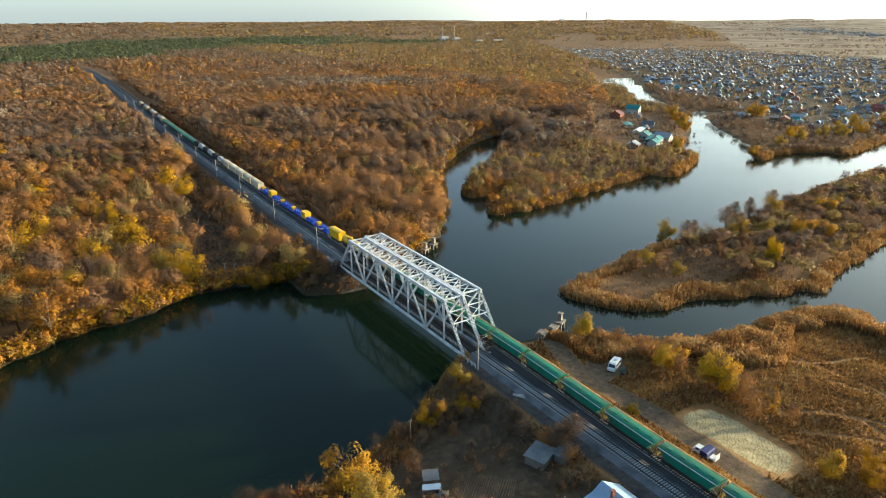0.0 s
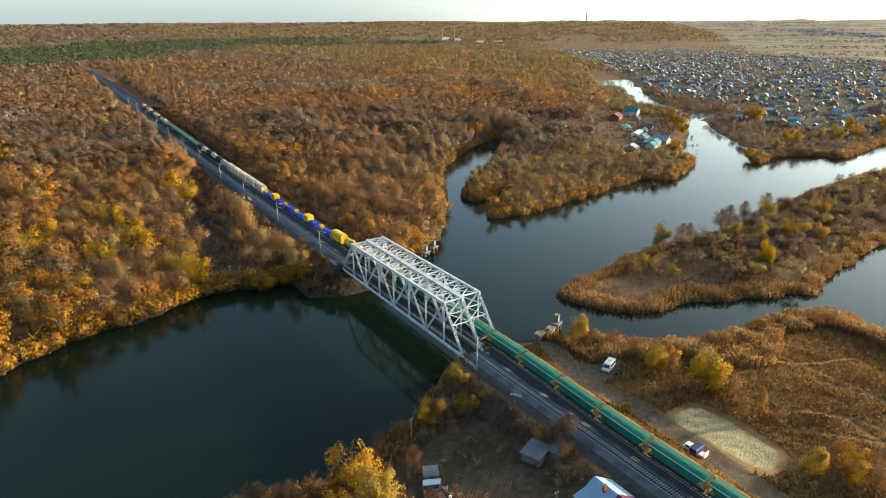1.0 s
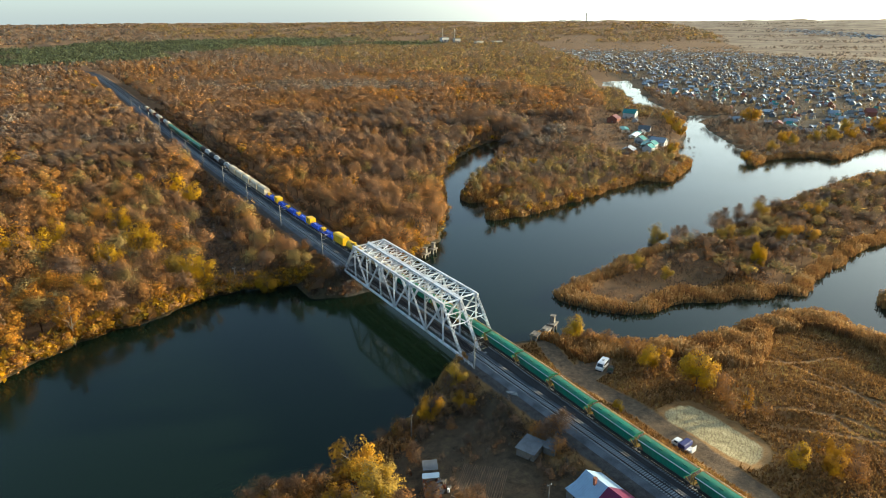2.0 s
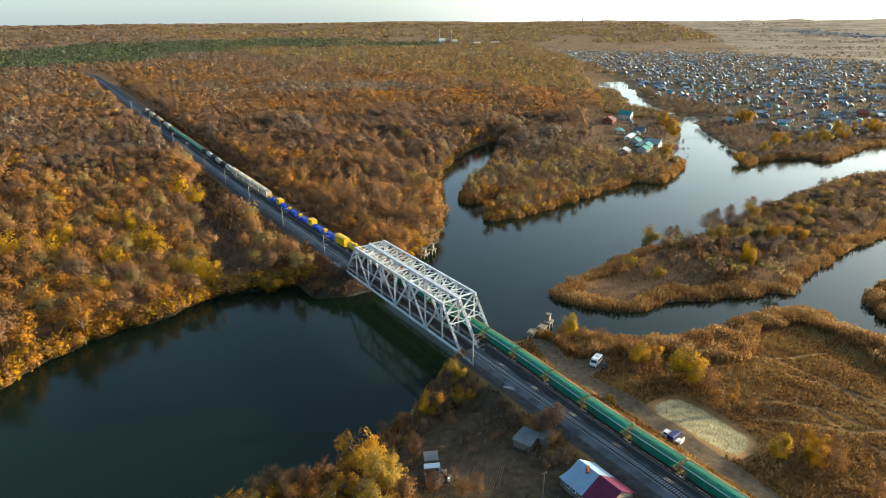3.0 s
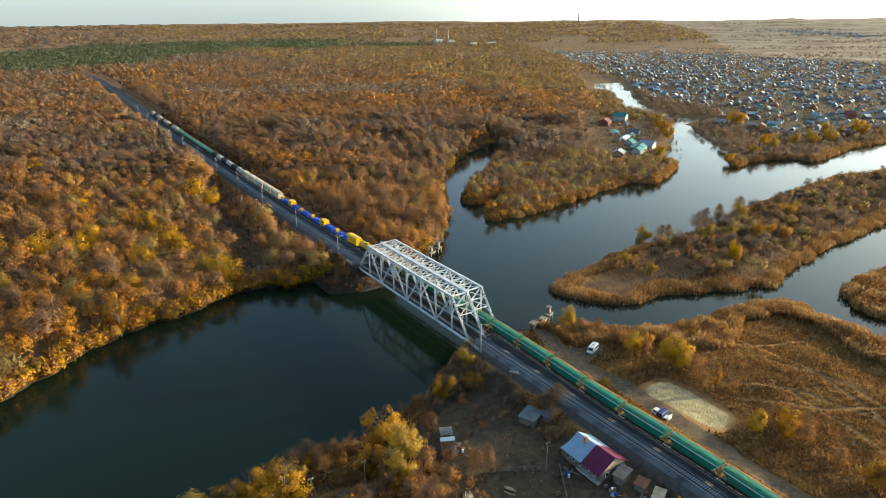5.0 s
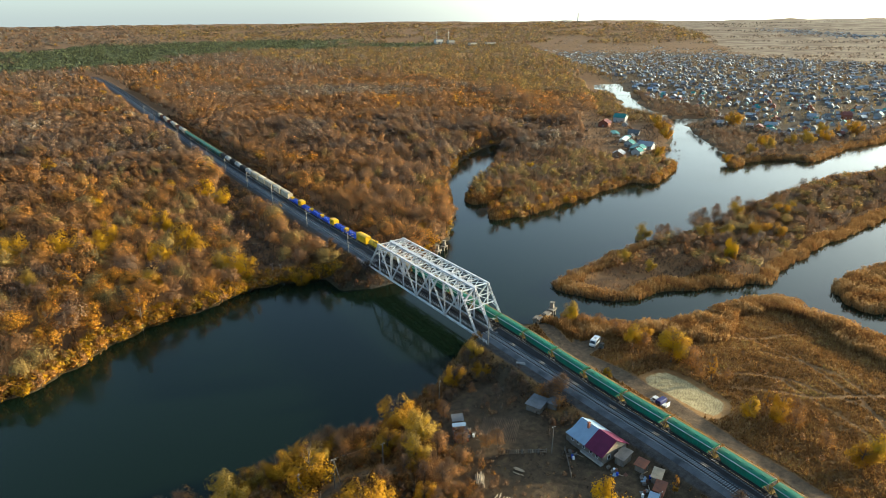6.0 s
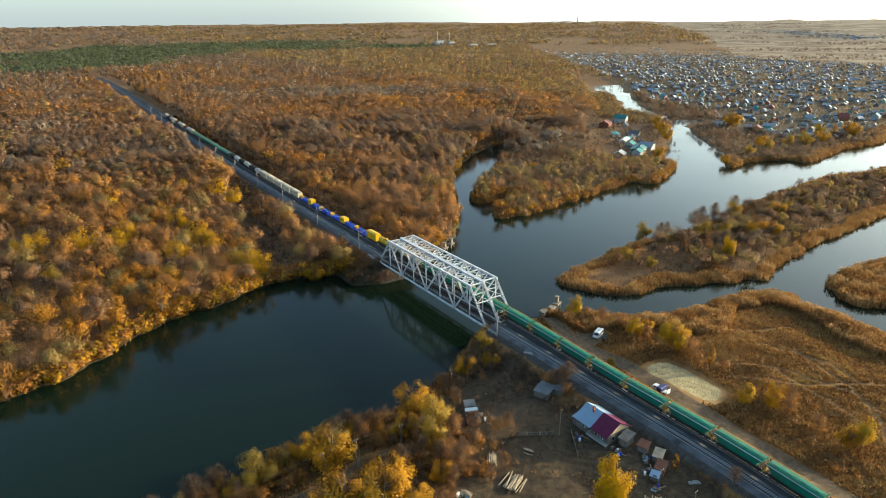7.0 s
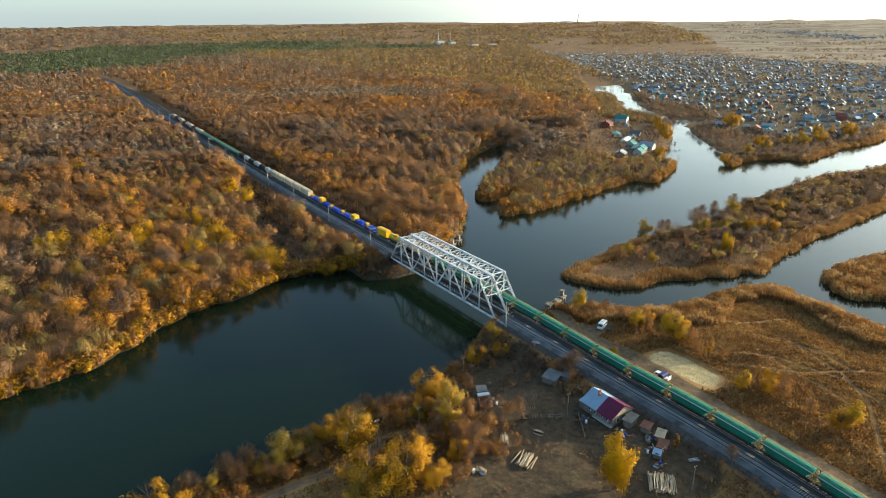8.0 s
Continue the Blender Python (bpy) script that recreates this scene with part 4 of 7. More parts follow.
# ---- vegetation ----
def crown(rng, n, leaf, wide=0.36, tall=0.40, mid=0.60, clumps=11, droop=0.0, fuzz=0.6):
    """Triangles of leaf clumps for a tree one unit high, gathered in uneven clusters with gaps."""
    c = rng.normal(size=(clumps, 3))
    c /= np.linalg.norm(c, axis=1, keepdims=True)
    c *= rng.uniform(0.35, 0.95, (clumps, 1))
    c = c * [wide, wide, tall] * 0.72 + [0, 0, mid]
    rad = rng.uniform(0.09, 0.19, clumps) * (wide / 0.36)
    pick = rng.randint(0, clumps, n)
    d = rng.normal(size=(n, 3))
    d /= np.linalg.norm(d, axis=1, keepdims=True)
    p = c[pick] + d * (rad[pick] * rng.uniform(0.45, 1.1, n))[:, None]
    p[:, 2] -= droop * rng.uniform(0, 0.25, n)
    body = (p - [0, 0, mid]) / [wide, wide, tall]
    nrm = 0.7 * d + 0.6 * body + rng.normal(size=(n, 3)) * fuzz + [0, 0, 0.3]
    nrm /= np.linalg.norm(nrm, axis=1, keepdims=True)
    a = np.cross(nrm, rng.normal(size=(n, 3)))
    a /= np.linalg.norm(a, axis=1, keepdims=True)
    b = np.cross(nrm, a)
    s = (leaf * rng.uniform(0.6, 1.3, n))[:, None]
    return np.stack([p + a * s, p - a * s * 0.5 + b * s * 0.8, p - a * s * 0.5 - b * s * 0.8], 1)


def twigs(rng, n, length, width, wide=0.33, base=0.28, top=0.98):
    """Thin slivers that fan out and up, for bare crowns one unit high."""
    t = rng.uniform(0, 1, n) ** 0.8
    z0 = base + (top - base - 0.1) * t
    ang = rng.uniform(0, 2 * math.pi, n)
    r0 = wide * rng.uniform(0.0, 0.75, n) * np.sin(math.pi * np.clip(0.15 + 0.8 * t, 0, 1))
    p = np.stack([r0 * np.cos(ang), r0 * np.sin(ang), z0], 1)
    out = np.stack([np.cos(ang), np.sin(ang), rng.uniform(0.6, 1.8, n)], 1) + rng.normal(size=(n, 3)) * 0.45
    out /= np.linalg.norm(out, axis=1, keepdims=True)
    ln = (length * rng.uniform(0.6, 1.4, n))[:, None]
    side = np.cross(out, rng.normal(size=(n, 3)))
    side /= np.linalg.norm(side, axis=1, keepdims=True)
    w = (width * rng.uniform(0.6, 1.3, n))[:, None]
    return np.stack([p - side * w, p + side * w, p + out * ln], 1)


def limbs(rng, count, thick=0.016, reach=0.26):
    """A tapered trunk and main limbs, three-sided, one unit high."""
    tris = []

    def stick(a, b, ra, rb):
        a, b = np.array(a), np.array(b)
        d = b - a
        s = np.cross(d, [0.3, 0.7, 0.2])
        s /= np.linalg.norm(s)
        u = np.cross(d, s)
        u /= np.linalg.norm(u)
        ring = [s * math.cos(t) + u * math.sin(t) for t in (0, 2.1, 4.2)]
        for i in range(3):
            j = (i + 1) % 3
            tris.append([a + ring[i] * ra, a + ring[j] * ra, b + ring[i] * rb])
            tris.append([a + ring[j] * ra, b + ring[j] * rb, b + ring[i] * rb])

    fork = (rng.uniform(-0.02, 0.02), rng.uniform(-0.02, 0.02), 0.42)
    stick((0, 0, -0.05), fork, thick, thick * 0.75)
    stick(fork, (rng.uniform(-0.05, 0.05), rng.uniform(-0.05, 0.05), 0.9), thick * 0.75, thick * 0.15)
    for k in range(count):
        a = 2 * math.pi * (k + rng.uniform(0, 0.8)) / count
        z = rng.uniform(0.28, 0.6)
        r = reach * rng.uniform(0.7, 1.1)
        stick((0, 0, z), (r * math.cos(a), r * math.sin(a), z + rng.uniform(0.15, 0.34)), thick * 0.5, thick * 0.12)
    return np.array(tris)


def planted(templates, x, y, size, tint, rng, widen=(0.85, 1.2), sink=0.0, woody=()):
    """Copies of the templates set on the ground, as one array of triangles with tints."""
    out, tints = [], []
    z = height(x, y) - sink
    kind = rng.randint(0, len(templates), len(x))
    for k, tp in enumerate(templates):
        i = np.nonzero(kind == k)[0]
        if not len(i):
            continue
        a = rng.uniform(0, 2 * math.pi, len(i))
        w = size[i] * rng.uniform(*widen, len(i))
        ca, sn = (np.cos(a) * w)[:, None, None], (np.sin(a) * w)[:, None, None]
        T = tp[None]
        X = T[..., 0] * ca - T[..., 1] * sn + x[i][:, None, None]
        Y = T[..., 0] * sn + T[..., 1] * ca + y[i][:, None, None]
        Z = T[..., 2] * size[i][:, None, None] + z[i][:, None, None]
        way = outward(tp)[None]
        c1, s1 = np.cos(a)[:, None], np.sin(a)[:, None]
        faced = np.stack([way[..., 0] * c1 - way[..., 1] * s1, way[..., 0] * s1 + way[..., 1] * c1, way[..., 2] + 0 * c1], -1)[:, :, None]
        out.append(np.concatenate([np.stack([X, Y, Z], -1), faced], 2).reshape(-1, 4, 3))
        tn = np.repeat(tint[i][:, None], len(tp), 1)
        if k < len(woody):
            tn[:, woody[k]] = 0.14 + 0.34 * np.minimum(tn[:, woody[k]], 0.7)
        tints.append(tn.ravel())
    return np.concatenate(out), np.concatenate(tints)


VIEW_X, VIEW_Y, VIEW_AZ = -118.0, -160.0, 33.3      # the plan's wedge that the land is planted in


def wedge(rng, r0, r1, area, half=38.5):
    n = int(radians(half) * (r1 * r1 - r0 * r0) / area)
    r = np.sqrt(rng.uniform(r0 * r0, r1 * r1, n))
    a = radians(VIEW_AZ) + radians(half) * rng.uniform(-1, 1, n)
    return VIEW_X + r * np.sin(a), VIEW_Y + r * np.cos(a)


POWER_STRIP = rounded([(-43, 92), (-30, 92), (-22, 140), (-10, 215), (-8, 260), (-18, 250), (-32, 170)])   # cut for a power line
CLEARINGS = [YARD]
SHORE_GOLD = [(-95, 157, 1.3), (-109, 166, 1.25), (-103, 160, 1.15), (-88, 171, 1.2), (-63, 180, 1.2), (-59, 147, 1.35), (-72, 134, 1.15), (-44, 104, 1.1),
              (-48, 109, 1.1), (-130, 172, 1.2), (-25, 210, 1.1), (-124, 176, 1.15)]       # bright yellow crowns by the bay


def east_bank(x, y):
    return (x > 318) & (y < 1.02 * (x - 341) + 178)


def river_side(x, y):
    """Low ground beside the upper river, kept free of tall trees."""
    return (x > 430) & (y - (1.1 * (x - 430) + 262) < 100) & (x < 760) & (y > 1.1 * (x - 430) + 180)


def in_forest(x, y):
    off = x - 6.45 - bend(y)
    ok = (signed(NORTH_BANK, x, y) > 1.2) & ((off < -17) | (off > 17.5))
    ok &= signed(POWER_STRIP, x, y) < 0
    ok &= signed(VILLAGE, x, y) < 0
    ok &= signed(FIELD, x, y) < -20
    for c in CLEARINGS:
        ok &= signed(c, x, y) < -12
    return ok & ~east_bank(x, y) & ~river_side(x, y)


def forest_tint(x, y, rng):
    """Brown and rust woods, grey and olive half-bare stands, and yellow trees near the water."""
    n = len(x)
    u = rng.uniform(0, 1, n)
    t = 0.33 + 0.13 * waves(x, y, 420, 30) + 0.12 * waves(x, y, 150, 31) + 0.08 * waves(x, y, 55, 32) + rng.normal(size=n) * 0.075
    shore = np.exp(-np.maximum(0, signed(NORTH_BANK, x, y)) / 90)
    left = (x < 0) & (x > -260)
    pale = np.exp(-(((x - 285) * 0.9 - (y - 683) * 0.43) / 170) ** 2 - (((x - 285) * 0.43 + (y - 683) * 0.9) / 60) ** 2)
    t = np.where(rng.uniform(0, 1, n) < 0.85 * pale, rng.uniform(0.0, 0.04, n), t)
    # half-bare olive and tan crowns mixed into the stands by the bay, with an orange group at its western end
    bay = left & (u < 0.04 + 0.82 * np.exp(-np.maximum(0, signed(NORTH_BANK, x, y)) / 110))
    t = np.where(bay, np.where(waves(x, y, 34, 37) + rng.normal(size=n) * 0.35 > 0.25, rng.uniform(0.98, 1.0, n), 0.37 + 0.12 * waves(x, y, 45, 38) + rng.normal(size=n) * 0.04), t)
    t = np.where(left & (rng.uniform(0, 1, n) < 0.8 * np.exp(-((x + 106) / 30) ** 2 - ((y - 88) / 26) ** 2)), rng.uniform(0.54, 0.7, n), t)
    # distance haze put into the leaf colour: far crowns turn paler and greyer
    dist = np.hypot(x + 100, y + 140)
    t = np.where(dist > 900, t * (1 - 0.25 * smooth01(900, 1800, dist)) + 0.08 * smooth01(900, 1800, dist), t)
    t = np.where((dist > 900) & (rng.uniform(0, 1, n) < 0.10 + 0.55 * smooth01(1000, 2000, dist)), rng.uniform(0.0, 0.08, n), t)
    t = np.where((x > 130) & (y > 170) & (y < 420) & (x < 480) & (rng.uniform(0, 1, n) < 0.35), rng.uniform(0.04, 0.24, n), t)
    warm = left & (signed(NORTH_BANK, x, y) < 170) & (rng.uniform(0, 1, n) < 0.10 + 0.12 * waves(x, y, 60, 36))
    t = np.where(warm, rng.uniform(0.5, 0.72, n), t)
    t = np.where((x > 330) & (y > 330) & (rng.uniform(0, 1, n) < 0.5 * smooth01(430, 520, x)), rng.uniform(0.96, 1.0, n), t)
    t = np.where(rng.uniform(0, 1, n) < 0.006 + 0.016 * shore * left, rng.uniform(0.74, 0.88, n), t)
    olive = rng.uniform(0, 1, n) < 0.015 + 0.5 * ((x > 95) & (y < 200) & (x < 320))
    t = np.where(olive, rng.uniform(0.97, 1.0, n), t)
    return np.clip(t, 0.0, 1.0)


rng = np.random.RandomState(5)


def mixed(n_leaf, n_twig, leaf, twig_w, n_limb):
    return np.concatenate([crown(rng, n_leaf, leaf, 0.38, 0.36, 0.63, 13, fuzz=0.15), twigs(rng, n_twig, 0.15, twig_w), limbs(rng, n_limb)])


def wood_of(kinds, n_leaf):
    """Which triangles of each template are twigs and limbs."""
    return [slice(n_leaf, None) for _ in kinds]


wood_f = [mixed(900, 60, 0.026, 0.005, 4) for _ in range(10)]
wood_a = [mixed(430, 36, 0.037, 0.006, 4) for _ in range(10)]
wood_m = [mixed(140, 12, 0.063, 0.012, 2) for _ in range(8)]
wood_b = [np.concatenate([crown(rng, 42, 0.10, 0.40, 0.36, 0.62, 8, fuzz=0.12)]) for _ in range(8)]
wood_c = [crown(rng, 9, 0.16, clumps=5) for _ in range(5)]


def spaced(r0, r1, step, half=38.5):
    """Places in the wedge about one step apart, as grown trees keep their distance."""
    n = int(r1 / step) + 2
    i, j = np.meshgrid(np.arange(-n, n + 1), np.arange(0, 2 * n))
    px = ((i + 0.5 * (j % 2)) * step).ravel() + rng.uniform(-0.33, 0.33, i.size) * step
    py = (j * step * 0.866 - n * step * 0.4).ravel() + rng.uniform(-0.33, 0.33, i.size) * step
    r, a = np.hypot(px, py), np.arctan2(px, py)
    k = (r > r0) & (r < r1) & (np.abs(a) < radians(half))
    a = a + radians(VIEW_AZ)
    return VIEW_X + (r * np.sin(a))[k], VIEW_Y + (r * np.cos(a))[k]


for r0, r1, kinds, step, lab in ((150, 300, wood_f, 8.0, "autumn woodland by the bay with brown, rust and yellow crowns"), (300, 440, wood_a, 7.8, "dense autumn woodland with brown and rust crowns"), (440, 660, wood_m, 7.3, "rust-brown autumn woodland behind the river")):
    x, y = spaced(r0, r1, step, 46 if r0 < 200 else 41)
    k = in_forest(x, y)
    for gx, gy, _ in SHORE_GOLD:
        k &= np.hypot(x - gx, y - gy) > 6.5
    k &= waves(x, y, 75, 34) < rng.uniform(0.95, 1.2, len(x))          # small glades
    x, y = x[k], y[k]
    tris, tint = planted(kinds, x, y, rng.uniform(11.0, 17.5, len(x)) * (1 + 0.16 * waves(x, y, 85, 33)) * np.where((x > 110) & (x < 345) & (y > 95) & (y < 245), 0.68, 1.0), forest_tint(x, y, rng), rng, (0.9, 1.2), woody=wood_of(kinds, {150: 900, 300: 430, 440: 140}[r0]))
    tagged(new("forest", soup_mesh("forest", tris, tint, LEAVES)), lab, "forest", kind="stuff")
x, y = spaced(660, 1170, 7.4)
k = in_forest(x, y)
x, y = x[k], y[k]
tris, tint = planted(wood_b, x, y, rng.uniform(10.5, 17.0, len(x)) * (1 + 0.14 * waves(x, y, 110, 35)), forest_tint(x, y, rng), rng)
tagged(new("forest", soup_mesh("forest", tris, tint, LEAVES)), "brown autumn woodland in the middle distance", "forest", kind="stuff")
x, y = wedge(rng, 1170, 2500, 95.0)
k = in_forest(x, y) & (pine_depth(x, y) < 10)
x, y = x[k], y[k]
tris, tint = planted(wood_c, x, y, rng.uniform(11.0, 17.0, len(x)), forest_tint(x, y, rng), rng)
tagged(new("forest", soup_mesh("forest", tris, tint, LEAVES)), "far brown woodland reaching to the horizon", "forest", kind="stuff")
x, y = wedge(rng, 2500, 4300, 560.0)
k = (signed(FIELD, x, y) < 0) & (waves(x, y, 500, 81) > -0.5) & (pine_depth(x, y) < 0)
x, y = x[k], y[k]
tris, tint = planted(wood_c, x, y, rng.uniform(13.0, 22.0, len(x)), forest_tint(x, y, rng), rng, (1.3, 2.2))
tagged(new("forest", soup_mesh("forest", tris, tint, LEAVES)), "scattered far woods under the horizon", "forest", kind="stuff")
x, y = wedge(rng, 1300, 4300, 230.0)
ahead, across = x * 0.80 + y * 0.60, -x * 0.60 + y * 0.80
k = (signed(FIELD, x, y) > 0) & (waves(across / 5, ahead, 300, 82) + 0.5 * waves(across / 3, ahead, 120, 83) > 0.62)
x, y = x[k], y[k]
tris, tint = planted(wood_c, x, y, rng.uniform(5.0, 12.0, len(x)), rng.uniform(0.02, 0.3, len(x)), rng, (1.2, 2.0))
tagged(new("forest", soup_mesh("forest", tris, tint, LEAVES)), "brown hedges and copses across the far fields", "forest", kind="stuff")
pine = [np.concatenate([crown(rng, 10, 0.13, 0.2, 0.42, 0.6, 5)]) for _ in range(4)]
x, y = wedge(rng, 1170, 2900, 100.0)
k = pine_depth(x, y) > 0
x, y = x[k], y[k]
tris, tint = planted(pine, x, y, rng.uniform(13.0, 19.0, len(x)), rng.uniform(0, 1, len(x)), rng)
tagged(new("pine_wood", soup_mesh("pine_wood", tris, tint, PINES)), "dark green pine plantation among the brown woods", "forest", kind="stuff")

# scrub along the railway, the islands and the far banks
bush = [np.concatenate([crown(rng, 36, 0.12, 0.5, 0.42, 0.5, 8), twigs(rng, 24, 0.3, 0.024, 0.45, 0.05)]) for _ in range(6)]


bush_fine = [np.concatenate([crown(rng, 100, 0.055, 0.5, 0.42, 0.5, 10), twigs(rng, 60, 0.26, 0.011, 0.45, 0.05)]) for _ in range(5)]


def scrub(label, x, y, lo, hi, t_lo, t_hi, near=False):
    tris, tint = planted(bush_fine if near else bush, x, y, rng.uniform(lo, hi, len(x)), rng.uniform(t_lo, t_hi, len(x)), rng)
    tagged(new("scrub", soup_mesh("scrub", tris, tint, LEAVES)), label, "bushes", kind="stuff")


n = 1200
y = rng.uniform(84, 620, n)
off = np.where(rng.uniform(0, 1, n) < 0.6, rng.uniform(-27, -11.5, n), rng.uniform(11.5, 18, n))
x = off + 6.45 + bend(y)
k = land_distance(x, y) > 1.5
scrub("orange-brown scrub lining the railway embankment", x[k], y[k], 2.5, 6.5, 0.15, 0.62)
x, y = wedge(rng, 120, 620, 20.0)
k = (np.maximum(signed(BIG_ISLAND, x, y), 0) > 9) & (x > 100 + 20 * waves(x, y, 30, 5)) & (y > 0)
k &= rng.uniform(0, 1, len(x)) < 0.35 + 0.65 * smooth01(115, 150, x)
t_isl = np.where(rng.uniform(0, 1, len(x)) < 0.3, 0.98, rng.uniform(0.05, 0.45, len(x)))
tris, tint = planted(bush, x[k], y[k], rng.uniform(3.0, 9.0, int(k.sum())), t_isl[k], rng)
tagged(new("scrub", soup_mesh("scrub", tris, tint, LEAVES)), "dense brown and olive thicket on the island", "bushes", kind="stuff")
x, y = wedge(rng, 300, 1000, 30.0)
k = (signed(NORTH_BANK, x, y) > 1) & east_bank(x, y) & (signed(VILLAGE, x, y) < 12) & (land_distance(x, y) > 1) & (x < 760) & (np.hypot(x - 478, y - 276) > 30)
scrub("grey-brown thicket along the far river bank", x[k], y[k], 3.0, 8.5, 0.02, 0.26)
x, y = wedge(rng, 500, 1000, 16.0)
k = (signed(NORTH_BANK, x, y) > 8) & river_side(x, y) & ~east_bank(x, y)
tris, tint = planted(bush, x[k], y[k], rng.uniform(3.0, 8.0, int(k.sum())), np.where(rng.uniform(0, 1, int(k.sum())) < 0.5, 0.98, rng.uniform(0.02, 0.25, int(k.sum()))), rng)
tagged(new("scrub", soup_mesh("scrub", tris, tint, LEAVES)), "low olive and grey-brown trees beside the upper river", "bushes", kind="stuff")

# bright bushes hanging over the water along the wooded shores
n = 30000
x, y = rng.uniform(-230, 330, n), rng.uniform(20, 300, n)
d = land_distance(x, y)
k = (d > -0.2) & (d < 5) & (signed(NORTH_BANK, x, y) > -3) & (np.abs(x - 6) > 12)
x, y = x[k], y[k]
t_sh = np.where(rng.uniform(0, 1, len(x)) < 0.45, rng.uniform(0.7, 1.0, len(x)), rng.uniform(0.2, 0.65, len(x)))
tris, tint = planted(bush, x, y, rng.uniform(2.0, 5.5, len(x)), t_sh, rng)
tagged(new("scrub", soup_mesh("scrub", tris, tint, LEAVES)), "orange and yellow bushes overhanging the wooded shore", "bushes", kind="stuff")

n = 26000
x, y = rng.uniform(-175, -8, n), rng.uniform(30, 112, n)
d = land_distance(x, y)
k = (d > -0.6) & (d < 4.5) & (signed(NORTH_BANK, x, y) > -3)
x, y = x[k], y[k]
t_sh = np.where(rng.uniform(0, 1, len(x)) < 0.4, rng.uniform(0.80, 0.95, len(x)), rng.uniform(0.3, 0.72, len(x)))
tris, tint = planted(bush, x, y, rng.uniform(2.5, 6.5, len(x)), t_sh, rng)
tagged(new("scrub", soup_mesh("scrub", tris, tint, LEAVES)), "rust and yellow-green bushes along the bay's water line", "bushes", kind="stuff")

# undergrowth of the near pond bank
n = 1400
x, y = rng.uniform(-140, -24, n), rng.uniform(-66, -8, n)
d = signed(SOUTH_BANK, x, y)
k = (d > 0.5) & (d < 26 + 8 * waves(x, y, 25, 51)) & (to_line(LANE, x, y) > 3.5) & (signed(GARDENS[0], x, y) < -1)
scrub("rust-brown and olive undergrowth on the near pond bank", x[k], y[k], 2.2, 5.8, 0.32, 0.68, True)
n = 500
y = np.concatenate([rng.uniform(-130, -4, n // 2), rng.uniform(79, 96, n // 2)])
x = np.concatenate([rng.uniform(-12, -3.5, n // 2), np.where(rng.uniform(0, 1, n // 2) < 0.5, rng.uniform(-14, -3.5, n // 2), rng.uniform(15, 30, n // 2))])
k = (land_distance(x, y) > 0.5) & ~((y < -50) & (y > -90) & (x < -5))
scrub("dry brush on the embankment slope", x[k], y[k], 0.9, 2.6, 0.05, 0.5, True)
n = 260
x, y = rng.uniform(28, 60, n), rng.uniform(-110, 2, n)
k = (land_distance(x, y) > 2) & (signed(SAND_PAD, x, y) < -3) & (to_line(ROAD, x, y) > 5) & (to_line(ROAD_SIDE, x, y) > 6) & (waves(x, y, 30, 61) > 0.1)
scrub("orange-brown bushes in the meadow by the track", x[k], y[k], 1.0, 3.2, 0.25, 0.6, True)

n = 900
x, y = rng.uniform(-17, -1.2, n), rng.uniform(72, 112, n)
x[n // 2:] = rng.uniform(14.5, 34, n - n // 2)
k = (height(x, y) > 0.3) & (height(x, y) < 8.2)
scrub("dry brush covering the far bridge slope", x[k], y[k], 1.5, 4.2, 0.15, 0.6)
n = 560
x, y = rng.uniform(-15, 9, n), rng.uniform(68, 81, n)
k = (height(x, y) > 0.1) & (height(x, y) < 7.4) & ((x < -1.5) | (y < 76))
scrub("low dark brush on the cone under the far bridge end", x[k], y[k], 0.9, 2.3, 0.08, 0.42, True)
n = 800
x, y = rng.uniform(-72, -13, n), rng.uniform(-108, -46, n)
k = (to_line(LANE, x, y) > 3) & (waves(x, y, 22, 91) > -0.35) & ~((x > -17) & (y > -72)) & (np.hypot(x + 40.7, y + 64.7) > 4) & (np.hypot(x + 20, y + 89) > 5) & ~((x > -29) & (y > -54))
scrub("low rusty weeds and brush round the yard", x[k], y[k], 0.5, 1.7, 0.06, 0.42, True)

n = 620
x, y = rng.uniform(-68, -36, n), rng.uniform(-63, -34, n)
k = (to_line(LANE, x, y) > 2.2) & (np.hypot(x + 40.7, y + 64.7) > 5) & (np.hypot(x + 39.9, y + 55.1) > 3.5) & (np.hypot(x + 33.6, y + 38.6) > 5) & (x < -40 - 0.25 * (y + 40))
k &= waves(x, y, 14, 93) > -0.55
scrub("tangled rusty brush between the lane and the ruined shed", x[k], y[k], 1.4, 3.8, 0.2, 0.66, True)
n = 2600
x, y = rng.uniform(-46, -4, n), rng.uniform(90, 265, n)
k = (signed(POWER_STRIP, x, y) > -1.5) & (land_distance(x, y) > 1.5)
scrub("dark low brush in the strip cut for a power line", x[k], y[k], 1.0, 3.0, 0.06, 0.22)
n = 520
x, y = rng.uniform(-42, -3, n), rng.uniform(-52, -8, n)
plot = (x > -28.5) & (x < -16) & (y > -53) & (y < -37)
k = (land_distance(x, y) > 2) & ~plot & (waves(x, y, 16, 92) > -0.1) & (np.hypot(x + 9.7, y + 40.6) > 4) & (np.hypot(x + 33, y + 36) > 5)
scrub("brown and olive garden brush by the railway", x[k], y[k], 0.9, 3.0, 0.06, 0.42, True)
x, y = wedge(rng, 440, 760, 20.0)
k = (signed(YARD, x, y) > -14) & (waves(x, y, 40, 97) < 0.55)
scrub("brown and olive trees round the resort houses", x[k], y[k], 1.5, 4.0, 0.05, 0.3)

